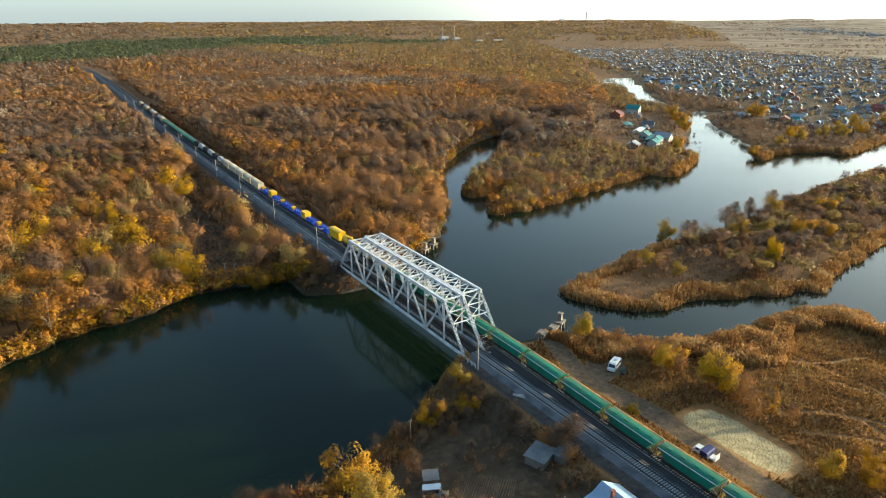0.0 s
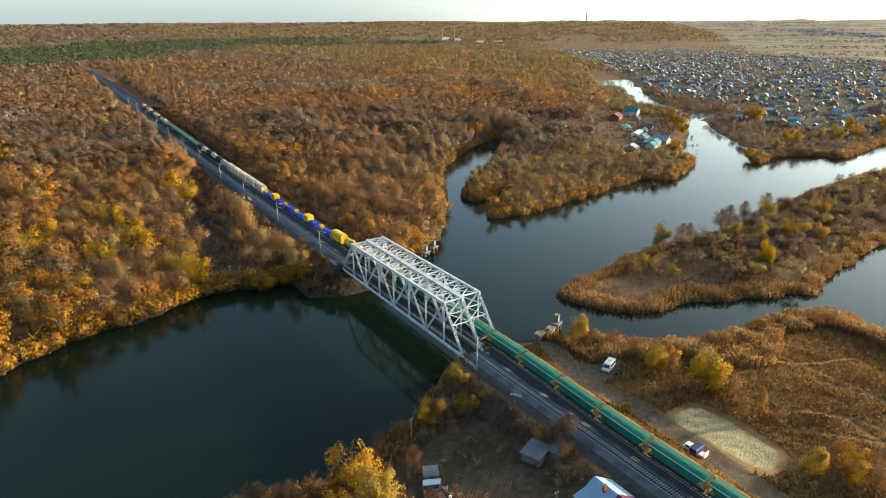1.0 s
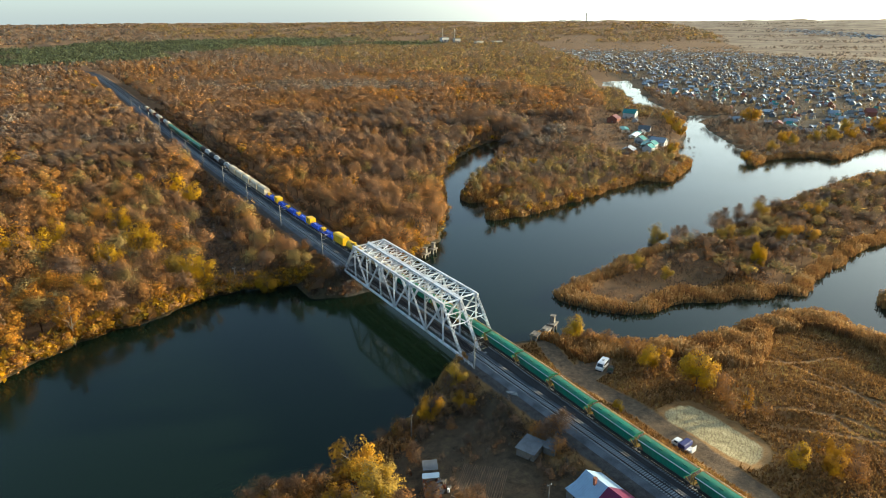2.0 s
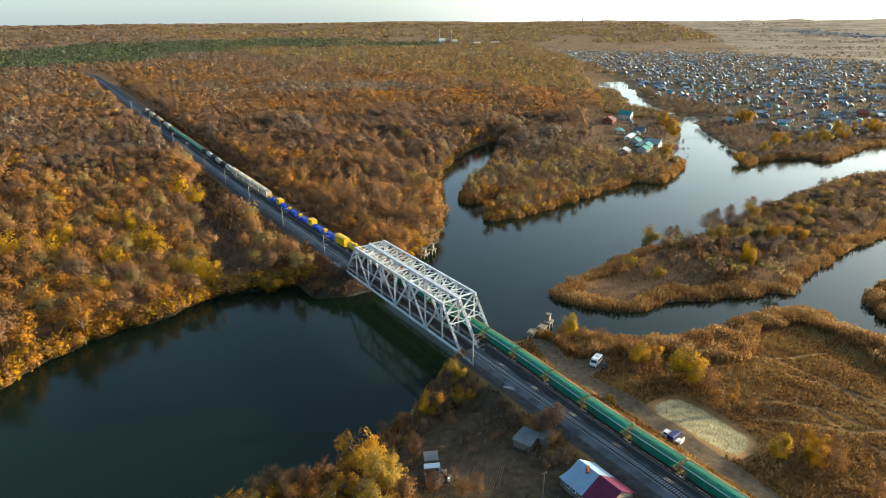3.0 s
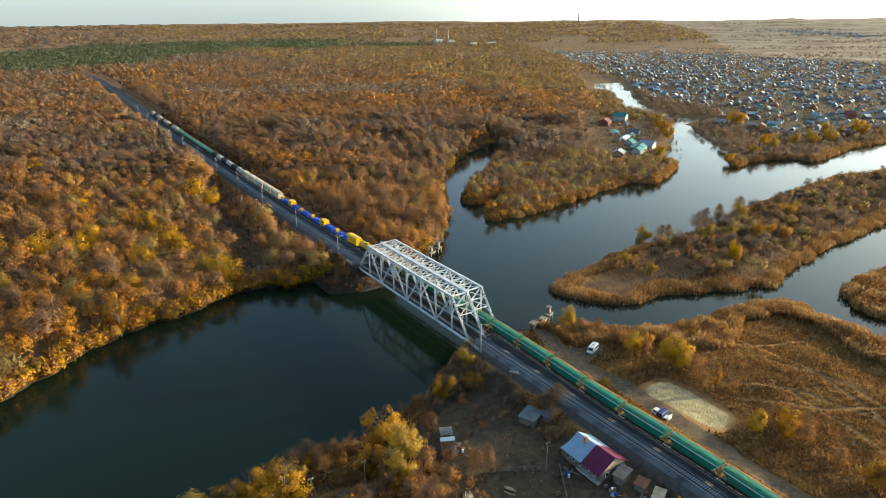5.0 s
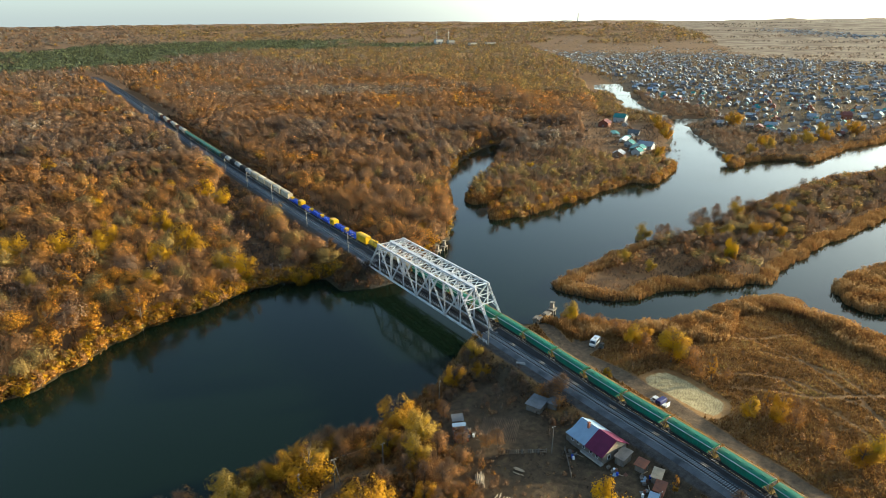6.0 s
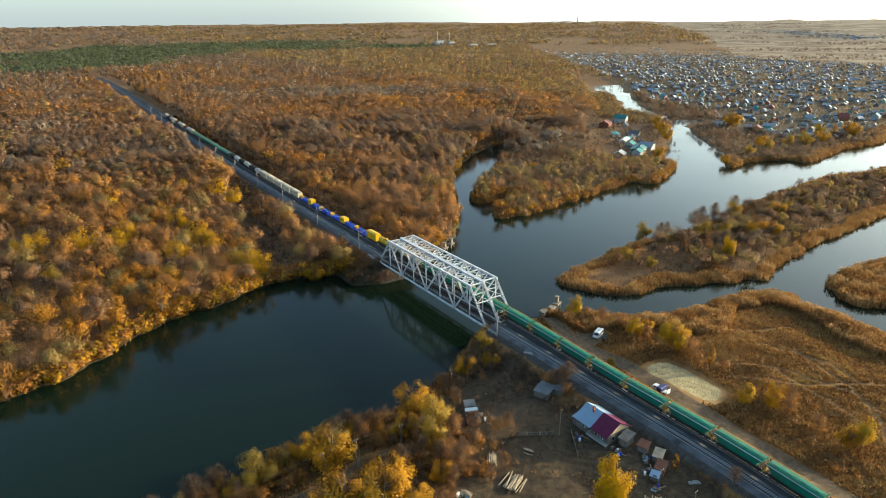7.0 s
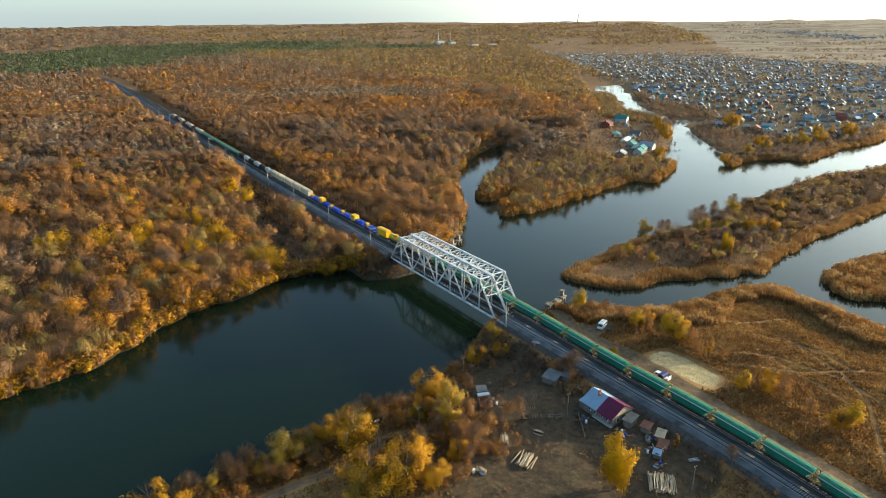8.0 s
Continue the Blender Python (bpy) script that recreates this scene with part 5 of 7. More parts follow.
n = 1100
x, y = rng.uniform(64, 140, n), rng.uniform(-16, 44, n)
k = signed(BIG_ISLAND, x, y) > 7
scrub("low brown brush on the open part of the island", x[k], y[k], 0.8, 2.4, 0.1, 0.42, True)

# reeds: upright slivers in belts along the water
def reeds(label, poly, belt, count, box, lo=1.6, hi=3.0):
    x, y = rng.uniform(box[0], box[1], count), rng.uniform(box[2], box[3], count)
    d = land_distance(x, y)
    k = (d > -0.5) & (d < belt * (1 + 0.5 * waves(x, y, 35, 77))) & (signed(poly, x, y) > -3)
    x, y = x[k], y[k]
    n = len(x)
    z = np.maximum(height(x, y), -0.3)
    a = rng.uniform(0, math.pi, n)
    h = rng.uniform(lo, hi, n) * (1 + 0.25 * waves(x, y, 7, 5))
    w = rng.uniform(0.12, 0.30, n)
    lean = rng.normal(size=(n, 2)) * 0.35
    p = np.stack([x, y, z], 1)
    side = np.stack([np.cos(a) * w, np.sin(a) * w, np.zeros(n)], 1)
    tip = p + np.stack([lean[:, 0], lean[:, 1], h], 1)
    tint = 0.45 + 0.22 * waves(x, y, 14, 6) + 0.15 * waves(x, y, 5, 7) + rng.normal(size=n) * 0.12
    out = rng.normal(size=(n, 3)) * 0.22
    plume = np.stack([tip - out + [0, 0, -0.35], tip + out + [0, 0, -0.25], tip + [0, 0, 0.25]], 1)
    tris = np.concatenate([np.stack([p - side, p + side, tip], 1), plume])
    tagged(new("reeds", soup_mesh("reeds", tris, np.concatenate([tint, tint + 0.14]), REEDS)), label, "reeds", kind="stuff")


reeds("tawny dry reeds fringing the island", BIG_ISLAND, 7, 150000, (55, 420, -25, 70), 1.3, 2.5)
reeds("tawny dry reeds along the river bank", SOUTH_BANK, 14, 110000, (34, 150, -110, 14))
reeds("dry reeds on the low side island", SIDE_ISLAND, 40, 50000, (135, 260, -100, -30))
reeds("golden reeds along the wooded spit", NORTH_BANK, 6, 90000, (90, 320, 100, 200))
reeds("dry reeds along the far bank", NORTH_BANK, 10, 60000, (318, 620, 92, 145))
reeds("dry grass along the near pond shore", SOUTH_BANK, 5, 60000, (-160, 0, -60, 4), 0.8, 1.8)

# tufts of dry grass on the open ground
def tufts(label, count, box, keep, lo, hi, material=GRASS, shift=0.0):
    x, y = rng.uniform(box[0], box[1], count), rng.uniform(box[2], box[3], count)
    d = land_distance(x, y)
    k = (d > 2) & keep(x, y) & (to_line(ROAD, x, y) > 3) & (signed(SAND_PAD, x, y) < -2) & (np.abs(x - 6.45) > 10) & (to_line(LANE, x, y) > 2.5) & (to_line(ROAD_SIDE, x, y) > 5)
    for line in MEADOW_TRACKS:
        k &= to_line(line, x, y) > 0.6
    x, y = x[k], y[k]
    n = len(x)
    p = np.stack([x, y, height(x, y, d[k]) - 0.05], 1)
    a = rng.uniform(0, math.pi, n)
    w = rng.uniform(0.12, 0.35, n)
    side = np.stack([np.cos(a) * w, np.sin(a) * w, np.zeros(n)], 1)
    lean = rng.normal(size=(n, 2)) * 0.35
    tip = p + np.stack([lean[:, 0], lean[:, 1], rng.uniform(lo, hi, n)], 1)
    tint = 0.42 + shift + 0.2 * waves(x, y, 24, 16) + 0.12 * waves(x, y, 6, 17) + rng.normal(size=n) * 0.15
    tagged(new("grass", soup_mesh("grass", np.stack([p - side, p + side, tip], 1), tint, material)), label, "grass", kind="stuff")


tufts("dry tawny meadow grass on the river flat", 150000, (14, 135, -150, 5), lambda x, y: x > 14, 0.3, 1.0)
tufts("dark dry weeds and grass in the gardens", 62000, (-140, -3, -110, 2), lambda x, y: (x < -3) & (np.max([signed(g, x, y) for g in GARDENS], axis=0) < rng.uniform(-2, 4, len(x))), 0.2, 0.8, WEEDS, 0.0)


# ---- single trees ----
def boughs(g, n, leaf, wide, tall, mid, count, droop):
    """Leaves in tufts along boughs that spread from the trunk, with sky between them; the tuft of each leaf comes along."""
    a = g.uniform(0, 2 * math.pi, count)
    up = g.uniform(-0.75, 1.0, count)
    flat = np.sqrt(np.maximum(0.05, 1 - up * up)) * g.uniform(0.55, 1.0, count)
    ends = np.stack([np.cos(a) * flat * wide, np.sin(a) * flat * wide, up * tall * g.uniform(0.8, 1.0, count) + mid], 1)
    root = np.array([0, 0, mid - 0.7 * tall])
    along = g.uniform(0.35, 1.0, (count, 3)) ** 0.6
    along[:, 0] = 1.0
    tufts_ = np.concatenate([root + (ends - root) * along[:, k:k + 1] + g.normal(size=(count, 3)) * 0.035 for k in range(3)])
    size = np.concatenate([g.uniform(0.10, 0.16, count) * s_ for s_ in (1.0, 1.1, 0.9)]) * (wide / 0.4)
    pick = g.randint(0, 3 * count, n)
    d = g.normal(size=(n, 3))
    d /= np.linalg.norm(d, axis=1, keepdims=True)
    p = tufts_[pick] + d * (size[pick] * g.uniform(0.55, 1.12, n))[:, None]
    p[:, 2] -= droop * g.uniform(0, 0.22, n)
    nrm = 0.8 * d + 0.35 * (p - [0, 0, mid]) / [wide, wide, tall] + g.normal(size=(n, 3)) * 0.45 + [0, 0, 0.25]
    nrm /= np.linalg.norm(nrm, axis=1, keepdims=True)
    u = np.cross(nrm, g.normal(size=(n, 3)))
    u /= np.linalg.norm(u, axis=1, keepdims=True)
    v = np.cross(nrm, u)
    w = (leaf * g.uniform(0.6, 1.35, n))[:, None]
    return np.stack([p + u * w, p - u * w * 0.5 + v * w * 0.75, p - u * w * 0.5 - v * w * 0.75], 1), pick


def tree(m, label, tall, n, tint, wide=0.36, tall_crown=0.40, mid=0.58, bare=0, clumps=14, leaf=0.2, spread=0.03, droop=0.0, seed=0, group="autumn trees"):
    g = np.random.RandomState(seed)
    t = thing("tree", m, label, "tree", group)
    lt = limbs(g, 8, 0.018) * tall
    part("trunk", soup_mesh("trunk", lt, np.zeros(len(lt)), BARK), BARK, t)
    bits, hue = [], []
    if n:
        tris, pick = boughs(g, n, leaf / tall, wide, tall_crown, mid, clumps, droop)
        bits.append(tris)
        hue.append(tint + (g.normal(size=3 * clumps) * spread)[pick] + g.normal(size=n) * spread * 0.6)
    if bare:
        bits.append(twigs(g, bare, 0.13, 0.035 / tall, wide * 0.85))
        hue.append(np.full(bare, min(tint, 0.2)) + g.normal(size=bare) * 0.04)
    c = np.concatenate(bits)
    part("crown", soup_mesh("crown", np.concatenate([c * tall, outward(c, mid - 0.12)[:, None]], 1), np.concatenate(hue), CROWN_LEAVES), CROWN_LEAVES, t)
    return t


def stand(src, x, y, scale=1.0, turn=0.0):
    z = float(height(np.array([x]), np.array([y]))[0])
    t = copy_thing(src, pose(x, y, z - 0.1, rz=turn))
    k = scale * GROWN
    t.scale = (k, k, k)
    return t


GROWN = 1.3


def first(x, y):
    return pose(x, y, float(height(np.array([x]), np.array([y]))[0]) - 0.1)


golden = tree(first(-46, -27), "golden-leaved broad willow on the pond bank", 12.5, 4600, 0.81, 0.40, 0.40, 0.56, 90, 15, 0.24, 0.022, seed=1)
olive = tree(first(-46, -38), "yellow-green willow beside a ruined shed", 11.5, 4200, 0.93, 0.40, 0.40, 0.56, 120, 14, 0.24, 0.02, seed=2)
rusty = tree(first(-58, -22), "thin rust-brown bare tree on the bank", 7.0, 700, 0.44, 0.36, 0.42, 0.55, 700, 14, 0.13, 0.06, seed=3)
birch = tree(first(-29.4, -84.0), "bright yellow weeping birch beside the house", 16.0, 8600, 0.862, 0.21, 0.42, 0.56, 0, 34, 0.22, 0.010, 0.9, seed=4)
orange = tree(first(45.2, -56.0), "small slender orange birch in the meadow", 8.5, 900, 0.72, 0.18, 0.46, 0.55, 120, 12, 0.16, 0.04, seed=5)
green_yellow = tree(first(43.5, -42.8), "yellow-green willow beside the sand pad", 13.0, 4200, 0.90, 0.34, 0.44, 0.50, 60, 16, 0.24, 0.02, seed=6)
brownish = tree(first(46, -50), "brown half-bare bush in dry meadow", 5.0, 900, 0.48, 0.5, 0.44, 0.48, 420, 16, 0.13, 0.08, seed=7)
bare = tree(first(-8, -12), "grey-brown leafless bush on the embankment", 4.0, 160, 0.12, 0.55, 0.44, 0.48, 700, 12, 0.1, 0.05, seed=8)

# willows and rusty saplings on the pond bank
GROWN = 1.5
for src, x, y, s, a in ((olive, -41, -32, 0.42, 100), (olive, -50, -44, 0.55, 10), (golden, -53, -36, 0.45, 70), (golden, -72.5, -34.5, 0.72, 200), (olive, -70, -30, 0.55, 80),
                        (golden, -77, -25.5, 0.5, 300), (olive, -89, -28.5, 0.66, 20), (golden, -85, -26, 0.5, 150), (olive, -92, -31, 0.5, 100), (golden, -121, -27, 0.62, 300), (olive, -127, -33, 0.7, 60),
                        (golden, -116, -29, 0.5, 30), (golden, -97, -30, 0.42, 10), (golden, -66, -25, 0.4, 90), (golden, -61, -24, 0.36, 190), (olive, -82, -27, 0.42, 240), (golden, -78, -53.5, 0.72, 200), (golden, -71.5, -59, 0.76, 90), (golden, -67.5, -53, 0.62, 10), (olive, -75, -58, 0.6, 160), (olive, -82, -57, 0.55, 260),
                        (golden, -51, -47, 0.34, 60), (golden, -55, -56, 0.36, 80), (olive, -108, -29, 0.42, 120), (golden, -65, -60, 0.5, 220)):
    stand(src, x, y, s, a)
for src, x, y, s, a in ((rusty, -62, -21, 0.9, 40), (rusty, -57, -25, 0.8, 140), (rusty, -66, -23, 0.9, 20), (rusty, -99, -27, 1.0, 260), (rusty, -103, -29, 0.9, 160),
                        (rusty, -80, -24, 0.8, 70), (rusty, -112, -29, 1.0, 10), (rusty, -48, -48, 0.7, 130), (rusty, -41, -49, 0.6, 210), (rusty, -54, -46, 0.7, 10),
                        (rusty, -44, -44, 0.8, 250), (rusty, -51, -41, 0.8, 320), (rusty, -126, -35, 0.9, 50), (rusty, -95, -33, 0.7, 150), (rusty, -36, -43, 0.6, 20)):
    stand(src, x, y, s, a)
# bushes round the near end of the bridge and along the foot of the embankment
GROWN = 1.3
for src, x, y, s, a in ((olive, -7.5, -8.2, 0.52, 10), (golden, -19.2, -14.8, 0.5, 80), (bare, -10, -9, 1.4, 60), (golden, -9.6, -15.6, 0.38, 200), (bare, -15, -12, 1.2, 130), (bare, -17, -14, 1.3, 20), (bare, -8, -33, 1.1, 10),
                        (bare, -5.5, -41, 1.3, 50), (brownish, -6, -45, 0.8, 90), (brownish, -5, -38, 0.8, 30), (bare, -6, -26, 0.8, 120), (bare, -12, -19, 0.9, 200),
                        (bare, -25, -20, 0.9, 10), (rusty, -27, -15, 0.7, 60), (rusty, -18, -22, 0.5, 90), (bare, -14, -28, 0.8, 40), (bare, -19, -30, 0.7, 100), (rusty, -31, -27, 0.7, 10), (rusty, -29, -48, 0.7, 60), (rusty, -49, -54, 0.9, 30), (rusty, -46, -52, 0.8, 130), (rusty, -52, -51, 0.9, 230), (rusty, -53, -58, 0.7, 330), (rusty, -60, -46, 0.8, 70), (rusty, -62, -28, 0.9, 170), (bare, -2, -42, 1.35, 70), (brownish, -2.5, -40.5, 0.85, 10), (rusty, -103, -26, 1.1, 60), (rusty, -101, -30, 0.9, 200),
                        (orange, -7.5, -83.5, 0.5, 0), (brownish, -31, -46, 0.6, 10), (bare, -2, -95, 1.0, 10)):
    stand(src, x, y, s, a)
for src, x, y, s, a in ((golden, 46, -42, 0.62, 10), (green_yellow, 42, -0.5, 0.62, 100), (green_yellow, 43, -28, 0.55, 60), (golden, 50.5, -27, 0.36, 30), (green_yellow, 36, -74, 0.42, 200),
                        (orange, 44, -74, 0.55, 90), (golden, 46, -77, 0.36, 200), (golden, 38, -101, 0.5, 20), (green_yellow, 42, -102, 0.6, 70), (green_yellow, 20.5, -38, 0.25, 10),
                        (brownish, 47, -9.5, 1.0, 30), (brownish, 43, -5, 0.9, 70), (brownish, 46, -18, 0.9, 120), (brownish, 49, -24, 1.0, 0), (brownish, 46, -30, 0.9, 210),
                        (brownish, 50, -40, 1.1, 40), (brownish, 47, -46.5, 1.0, 160), (brownish, 51, -46, 0.8, 260), (brownish, 43.5, -53, 0.5, 20), (brownish, 50, -58, 0.6, 60),
                        (golden, 40, -80, 0.38, 90), (brownish, 42, -83, 0.9, 150), (brownish, 48, -80, 0.9, 10), (brownish, 40, -92, 0.8, 150), (brownish, 45, -3, 0.8, 200)):
    stand(src, x, y, s, a)
GROWN = 1.15
# trees of the island
x, y = spaced(180, 560, 6.2)
d = signed(BIG_ISLAND, x, y)
k = (d > 6) & (x > 128 + 10 * waves(x, y, 30, 5)) & (waves(x, y, 38, 43) + 1.2 * smooth01(150, 200, x) - 0.9 * smooth01(230, 330, x) > -0.15)
x, y = x[k], y[k]
t_isl = np.where(rng.uniform(0, 1, len(x)) < 0.28, rng.uniform(0.95, 1.0, len(x)), rng.uniform(0.1, 0.3, len(x)))
tris, tint = planted(wood_m, x, y, rng.uniform(5.0, 10.5, len(x)), t_isl, rng, (1.0, 1.4), woody=wood_of(wood_m, 140))
tagged(new("island_wood", soup_mesh("island_wood", tris, tint, LEAVES)), "dark brown and olive trees crowded on the island", "trees", kind="stuff")
for src, x, y, s, a in ((birch, 143, 3, 0.72, 20), (olive, 139, 49, 0.85, 0), (golden, 180, 12, 0.85, 90), (golden, 187, 8, 0.75, 10), (rusty, 148, 45, 1.2, 0), (rusty, 154, 46, 1.2, 90),
                        (olive, 104, 30, 0.6, 60), (olive, 160, 28, 0.75, 200), (rusty, 177, 46, 1.5, 10), (rusty, 186, 48, 1.5, 40), (rusty, 196, 47, 1.5, 80), (olive, 205, 42, 0.8, 20),
                        (golden, 222, 26, 0.8, 30), (olive, 105, 16, 0.5, 10), (rusty, 216, 48, 1.5, 10), (rusty, 165, 34, 1.3, 10), (olive, 168, 22, 0.75, 120), (rusty, 195, 24, 1.3, 120),
                        (bare, 172, 36, 2.0, 10), (bare, 182, 38, 2.2, 50), (bare, 192, 36, 2.2, 90), (bare, 158, 14, 2.0, 40), (bare, 168, 8, 1.8, 0), (rusty, 240, 40, 1.5, 20), (olive, 236, 28, 0.7, 70)):
    stand(src, x, y, s, a)
GROWN = 1.0
# golden crowns that stand out on the wooded shore
yellow = tree(first(*SHORE_GOLD[0][:2]), "bright yellow broad tree among brown woods on the shore", 17.0, 2200, 0.862, 0.38, 0.36, 0.64, 60, 16, 0.33, 0.018, seed=9)
for i, (x, y, s) in enumerate(SHORE_GOLD):
    if i:
        stand(yellow, x, y, s / SHORE_GOLD[0][2], 37 * i)
for src, x, y, s, a in ((golden, -11, 90, 0.5, 0), (golden, -25, 91, 0.7, 40), (golden, 40, 106, 0.9, 10), (golden, 50, 112, 0.8, 60), (olive, 34, 122, 0.95, 10), (orange, -107, 118, 2.0, 10),
                        (orange, -110, 121, 1.9, 100), (orange, -89, 84, 2.0, 200), (orange, -92, 88, 1.9, 60), (olive, -52, 112, 1.2, 0), (olive, -80, 108, 1.2, 50), (olive, -120, 130, 1.25, 20)):
    stand(src, x, y, s, a)
# yellow and olive trees on the resort's shore and the far bank
for src, x, y, s, a in ((golden, 393, 240, 1.1, 0), (golden, 410, 258, 1.0, 50), (olive, 425, 272, 1.1, 90), (golden, 436, 284, 1.0, 10), (olive, 380, 228, 1.0, 130), (golden, 372, 218, 0.9, 60),
                        (olive, 302, 172, 0.8, 20), (golden, 312, 178, 0.8, 80), (golden, 476, 222, 1.5, 0), (olive, 483, 230, 1.3, 70), (golden, 518, 127, 1.2, 30), (olive, 500, 150, 1.2, 10),
                        (golden, 472, 131, 1.1, 200), (olive, 393, 135, 1.1, 60), (olive, 364, 133, 1.0, 20), (golden, 330, 130, 0.8, 100), (olive, 440, 128, 1.1, 30), (golden, 536, 140, 1.2, 10),
                        (olive, 425, 135, 1.1, 80), (orange, 505, 138, 1.6, 10), (olive, 455, 140, 1.1, 40), (golden, 410, 150, 1.0, 90)):
    stand(src, x, y, s, a)


# ---- the homestead by the line ----
def level(x, y):
    return float(height(np.array([x], float), np.array([y], float))[0])


def gable_roof(hw, y0, y1, eave, ridge, thick=0.14):
    return Shape().prism([(-hw, eave), (0, ridge), (hw, eave), (hw, eave - thick), (0, ridge - thick), (-hw, eave - thick)], y0, y1)


def homestead():
    t = thing("village_house", pose(-9.0, -62.0, level(-10, -61)), "low grey wooden house with a white and purple metal roof", "house")
    part("wall", Shape().prism([(-4.0, -0.4), (-4.0, 2.7), (0, 5.0), (4.0, 2.7), (4.0, -0.4)], -6.8, 6.8), GREY_WOOD, t, "dark weathered plank walls")
    part("roof", gable_roof(4.7, -0.2, 7.2, 2.45, 5.3), ROOF_WHITE, t, "pale blue-white sheet metal roof half")
    part("roof", gable_roof(4.75, -7.3, -0.21, 2.44, 5.34), ROOF_PURPLE, t, "dark purple sheet metal roof half")
    ribs_w = Shape()
    for k in range(12):
        y = 0.2 + k * 0.58
        ribs_w.beam((-4.7, y, 2.48), (0, y, 5.33), 0.04, 0.05)
    part("roof_seams", ribs_w, ROOF_WHITE, t)
    ribs_p = Shape()
    for k in range(12):
        y = -6.9 + k * 0.58
        ribs_p.beam((-4.75, y, 2.47), (0, y, 5.37), 0.04, 0.05)
    part("roof_seams", ribs_p, ROOF_PURPLE, t)
    part("chimney", Shape().box((-1.0, 2.8, 5.3), (0.6, 0.6, 1.5)).box((-1.0, 2.8, 6.1), (0.75, 0.75, 0.12)), BRICK, t, "red brick chimney")
    part("gable_boarding", Shape().prism([(-3.9, 2.7), (0, 4.95), (3.9, 2.7)], -6.92, -6.81), PALE_WOOD, t, "pale wooden gable boarding")
    for y in (-4.6, -2.2, 0.8, 3.2, 5.4):
        w = part("window", Shape().box((-4.05, y, 1.5), (0.12, 0.95, 1.25)), WHITE, t)
        part("pane", Shape().box((-4.10, y, 1.5), (0.06, 0.75, 1.05)), CARGLASS, w)
    for x in (-2.0, 1.6):
        w = part("window", Shape().box((x, -6.95, 1.5), (0.95, 0.12, 1.25)), WHITE, t)
        part("pane", Shape().box((x, -7.0, 1.5), (0.75, 0.06, 1.05)), CARGLASS, w)
    part("porch", Shape().box((-2.4, 7.7, 0.7), (2.8, 1.7, 2.2)), GREY_WOOD, t)
    part("porch_roof", Shape().beam((-4.0, 7.75, 1.7), (-0.9, 7.75, 2.3), 2.1, 0.1), ROOF_WHITE, t)
    t.scale = (1.0, 0.8, 1.0)
    part("plinth", Shape().box((-4.4, -3.0, 0.25), (0.9, 8.4, 0.5)), CONCRETE, t)


homestead()


def shed(x, y, turn, size, high, wall, roof, label, slope=0.5, sink=0.2):
    t = thing("shed", pose(x, y, level(x, y) - sink, rz=turn), label, "shed", "garden sheds")
    sx, sy = size[0] / 2, size[1] / 2
    part("wall", Shape().prism([(-sx, 0), (-sx, high), (sx, high + slope), (sx, 0)], -sy, sy), wall, t)
    part("roof", Shape().beam((-sx - 0.3, 0, high + 0.04), (sx + 0.3, 0, high + slope + 0.1), 2 * sy + 0.6, 0.1, (0, 0, 1)), roof, t)
    part("door", Shape().box((-sx - 0.03, 0, 0.95), (0.08, 0.85, 1.8)), GREY_WOOD, t)
    return t


shed(-9.7, -40.6, 20, (4.6, 4.2), 2.2, GREY_WOOD, SLATE, "dark plank shed with a grey flat roof among bushes")
shed(-5.9, -43.2, 20, (2.6, 2.6), 1.8, GREY_WOOD, SLATE, "small dark lean-to beside the plank shed")
shed(-7.2, -74.0, 15, (2.2, 2.2), 1.8, GREY_WOOD, RUST, "small shed with a rusty brown roof")
shed(-6.9, -78.3, 25, (2.8, 1.9), 1.8, GREY_WOOD, PALE_WOOD, "open shed with a sagging plank roof")
shed(-9.6, -81.2, 25, (3.0, 2.0), 1.8, BRICK, RUST, "long low shed with a rusty red roof")
shed(-13.0, -82.4, 25, (1.5, 1.8), 1.4, GREY_WOOD, ROOF_WHITE, "small shed with a pale sheet roof")
shed(-8.4, -69.6, 10, (3.6, 2.2), 2.1, GREY_WOOD, GREY_WOOD, "grey weathered plank lean-to behind the house")


def ruin(x, y, turn):
    """A roofless shed with crumbled walls and fallen roof boards."""
    g = random.Random(21)
    t = thing("ruined_shed", pose(x, y, level(x, y) - 0.2, rz=turn), "crumbling plank and brick shed with a collapsed grey roof", "shed", "garden sheds")
    for sx, sy, lx, ly in ((0, -1.5, 6.0, 0.25), (0, 1.5, 6.0, 0.25), (-2.9, 0, 0.25, 3.0), (2.9, 0, 0.25, 3.0)):
        n = 8
        for k in range(n):
            f = (k + 0.5) / n - 0.5
            h = g.uniform(1.1, 2.5)
            part("wall_piece", Shape().box((sx + f * (lx if lx > 1 else 0), sy + f * (ly if ly > 1 else 0), h / 2), (lx / n - 0.02 if lx > 1 else lx, ly / n - 0.02 if ly > 1 else ly, h)), BRICK if k % 3 == 0 else GREY_WOOD, t)
    for k in range(9):
        a = -2.7 + k * 0.66
        part("roof_board", Shape().beam((a + g.uniform(-0.3, 0.3), -1.9, g.uniform(1.6, 2.7)), (a + g.uniform(-0.5, 0.5), g.uniform(0.4, 1.9), g.uniform(0.5, 2.6)), 0.5, 0.06), GREY_WOOD if k % 2 else SLATE, t)
    part("roof_sheet", Shape().beam((1.9, -1.8, 2.6), (2.2, 1.7, 2.4), 1.6, 0.08), ROOF_WHITE, t, "pale loose roof sheet")


ruin(-33.6, -38.6, 65)


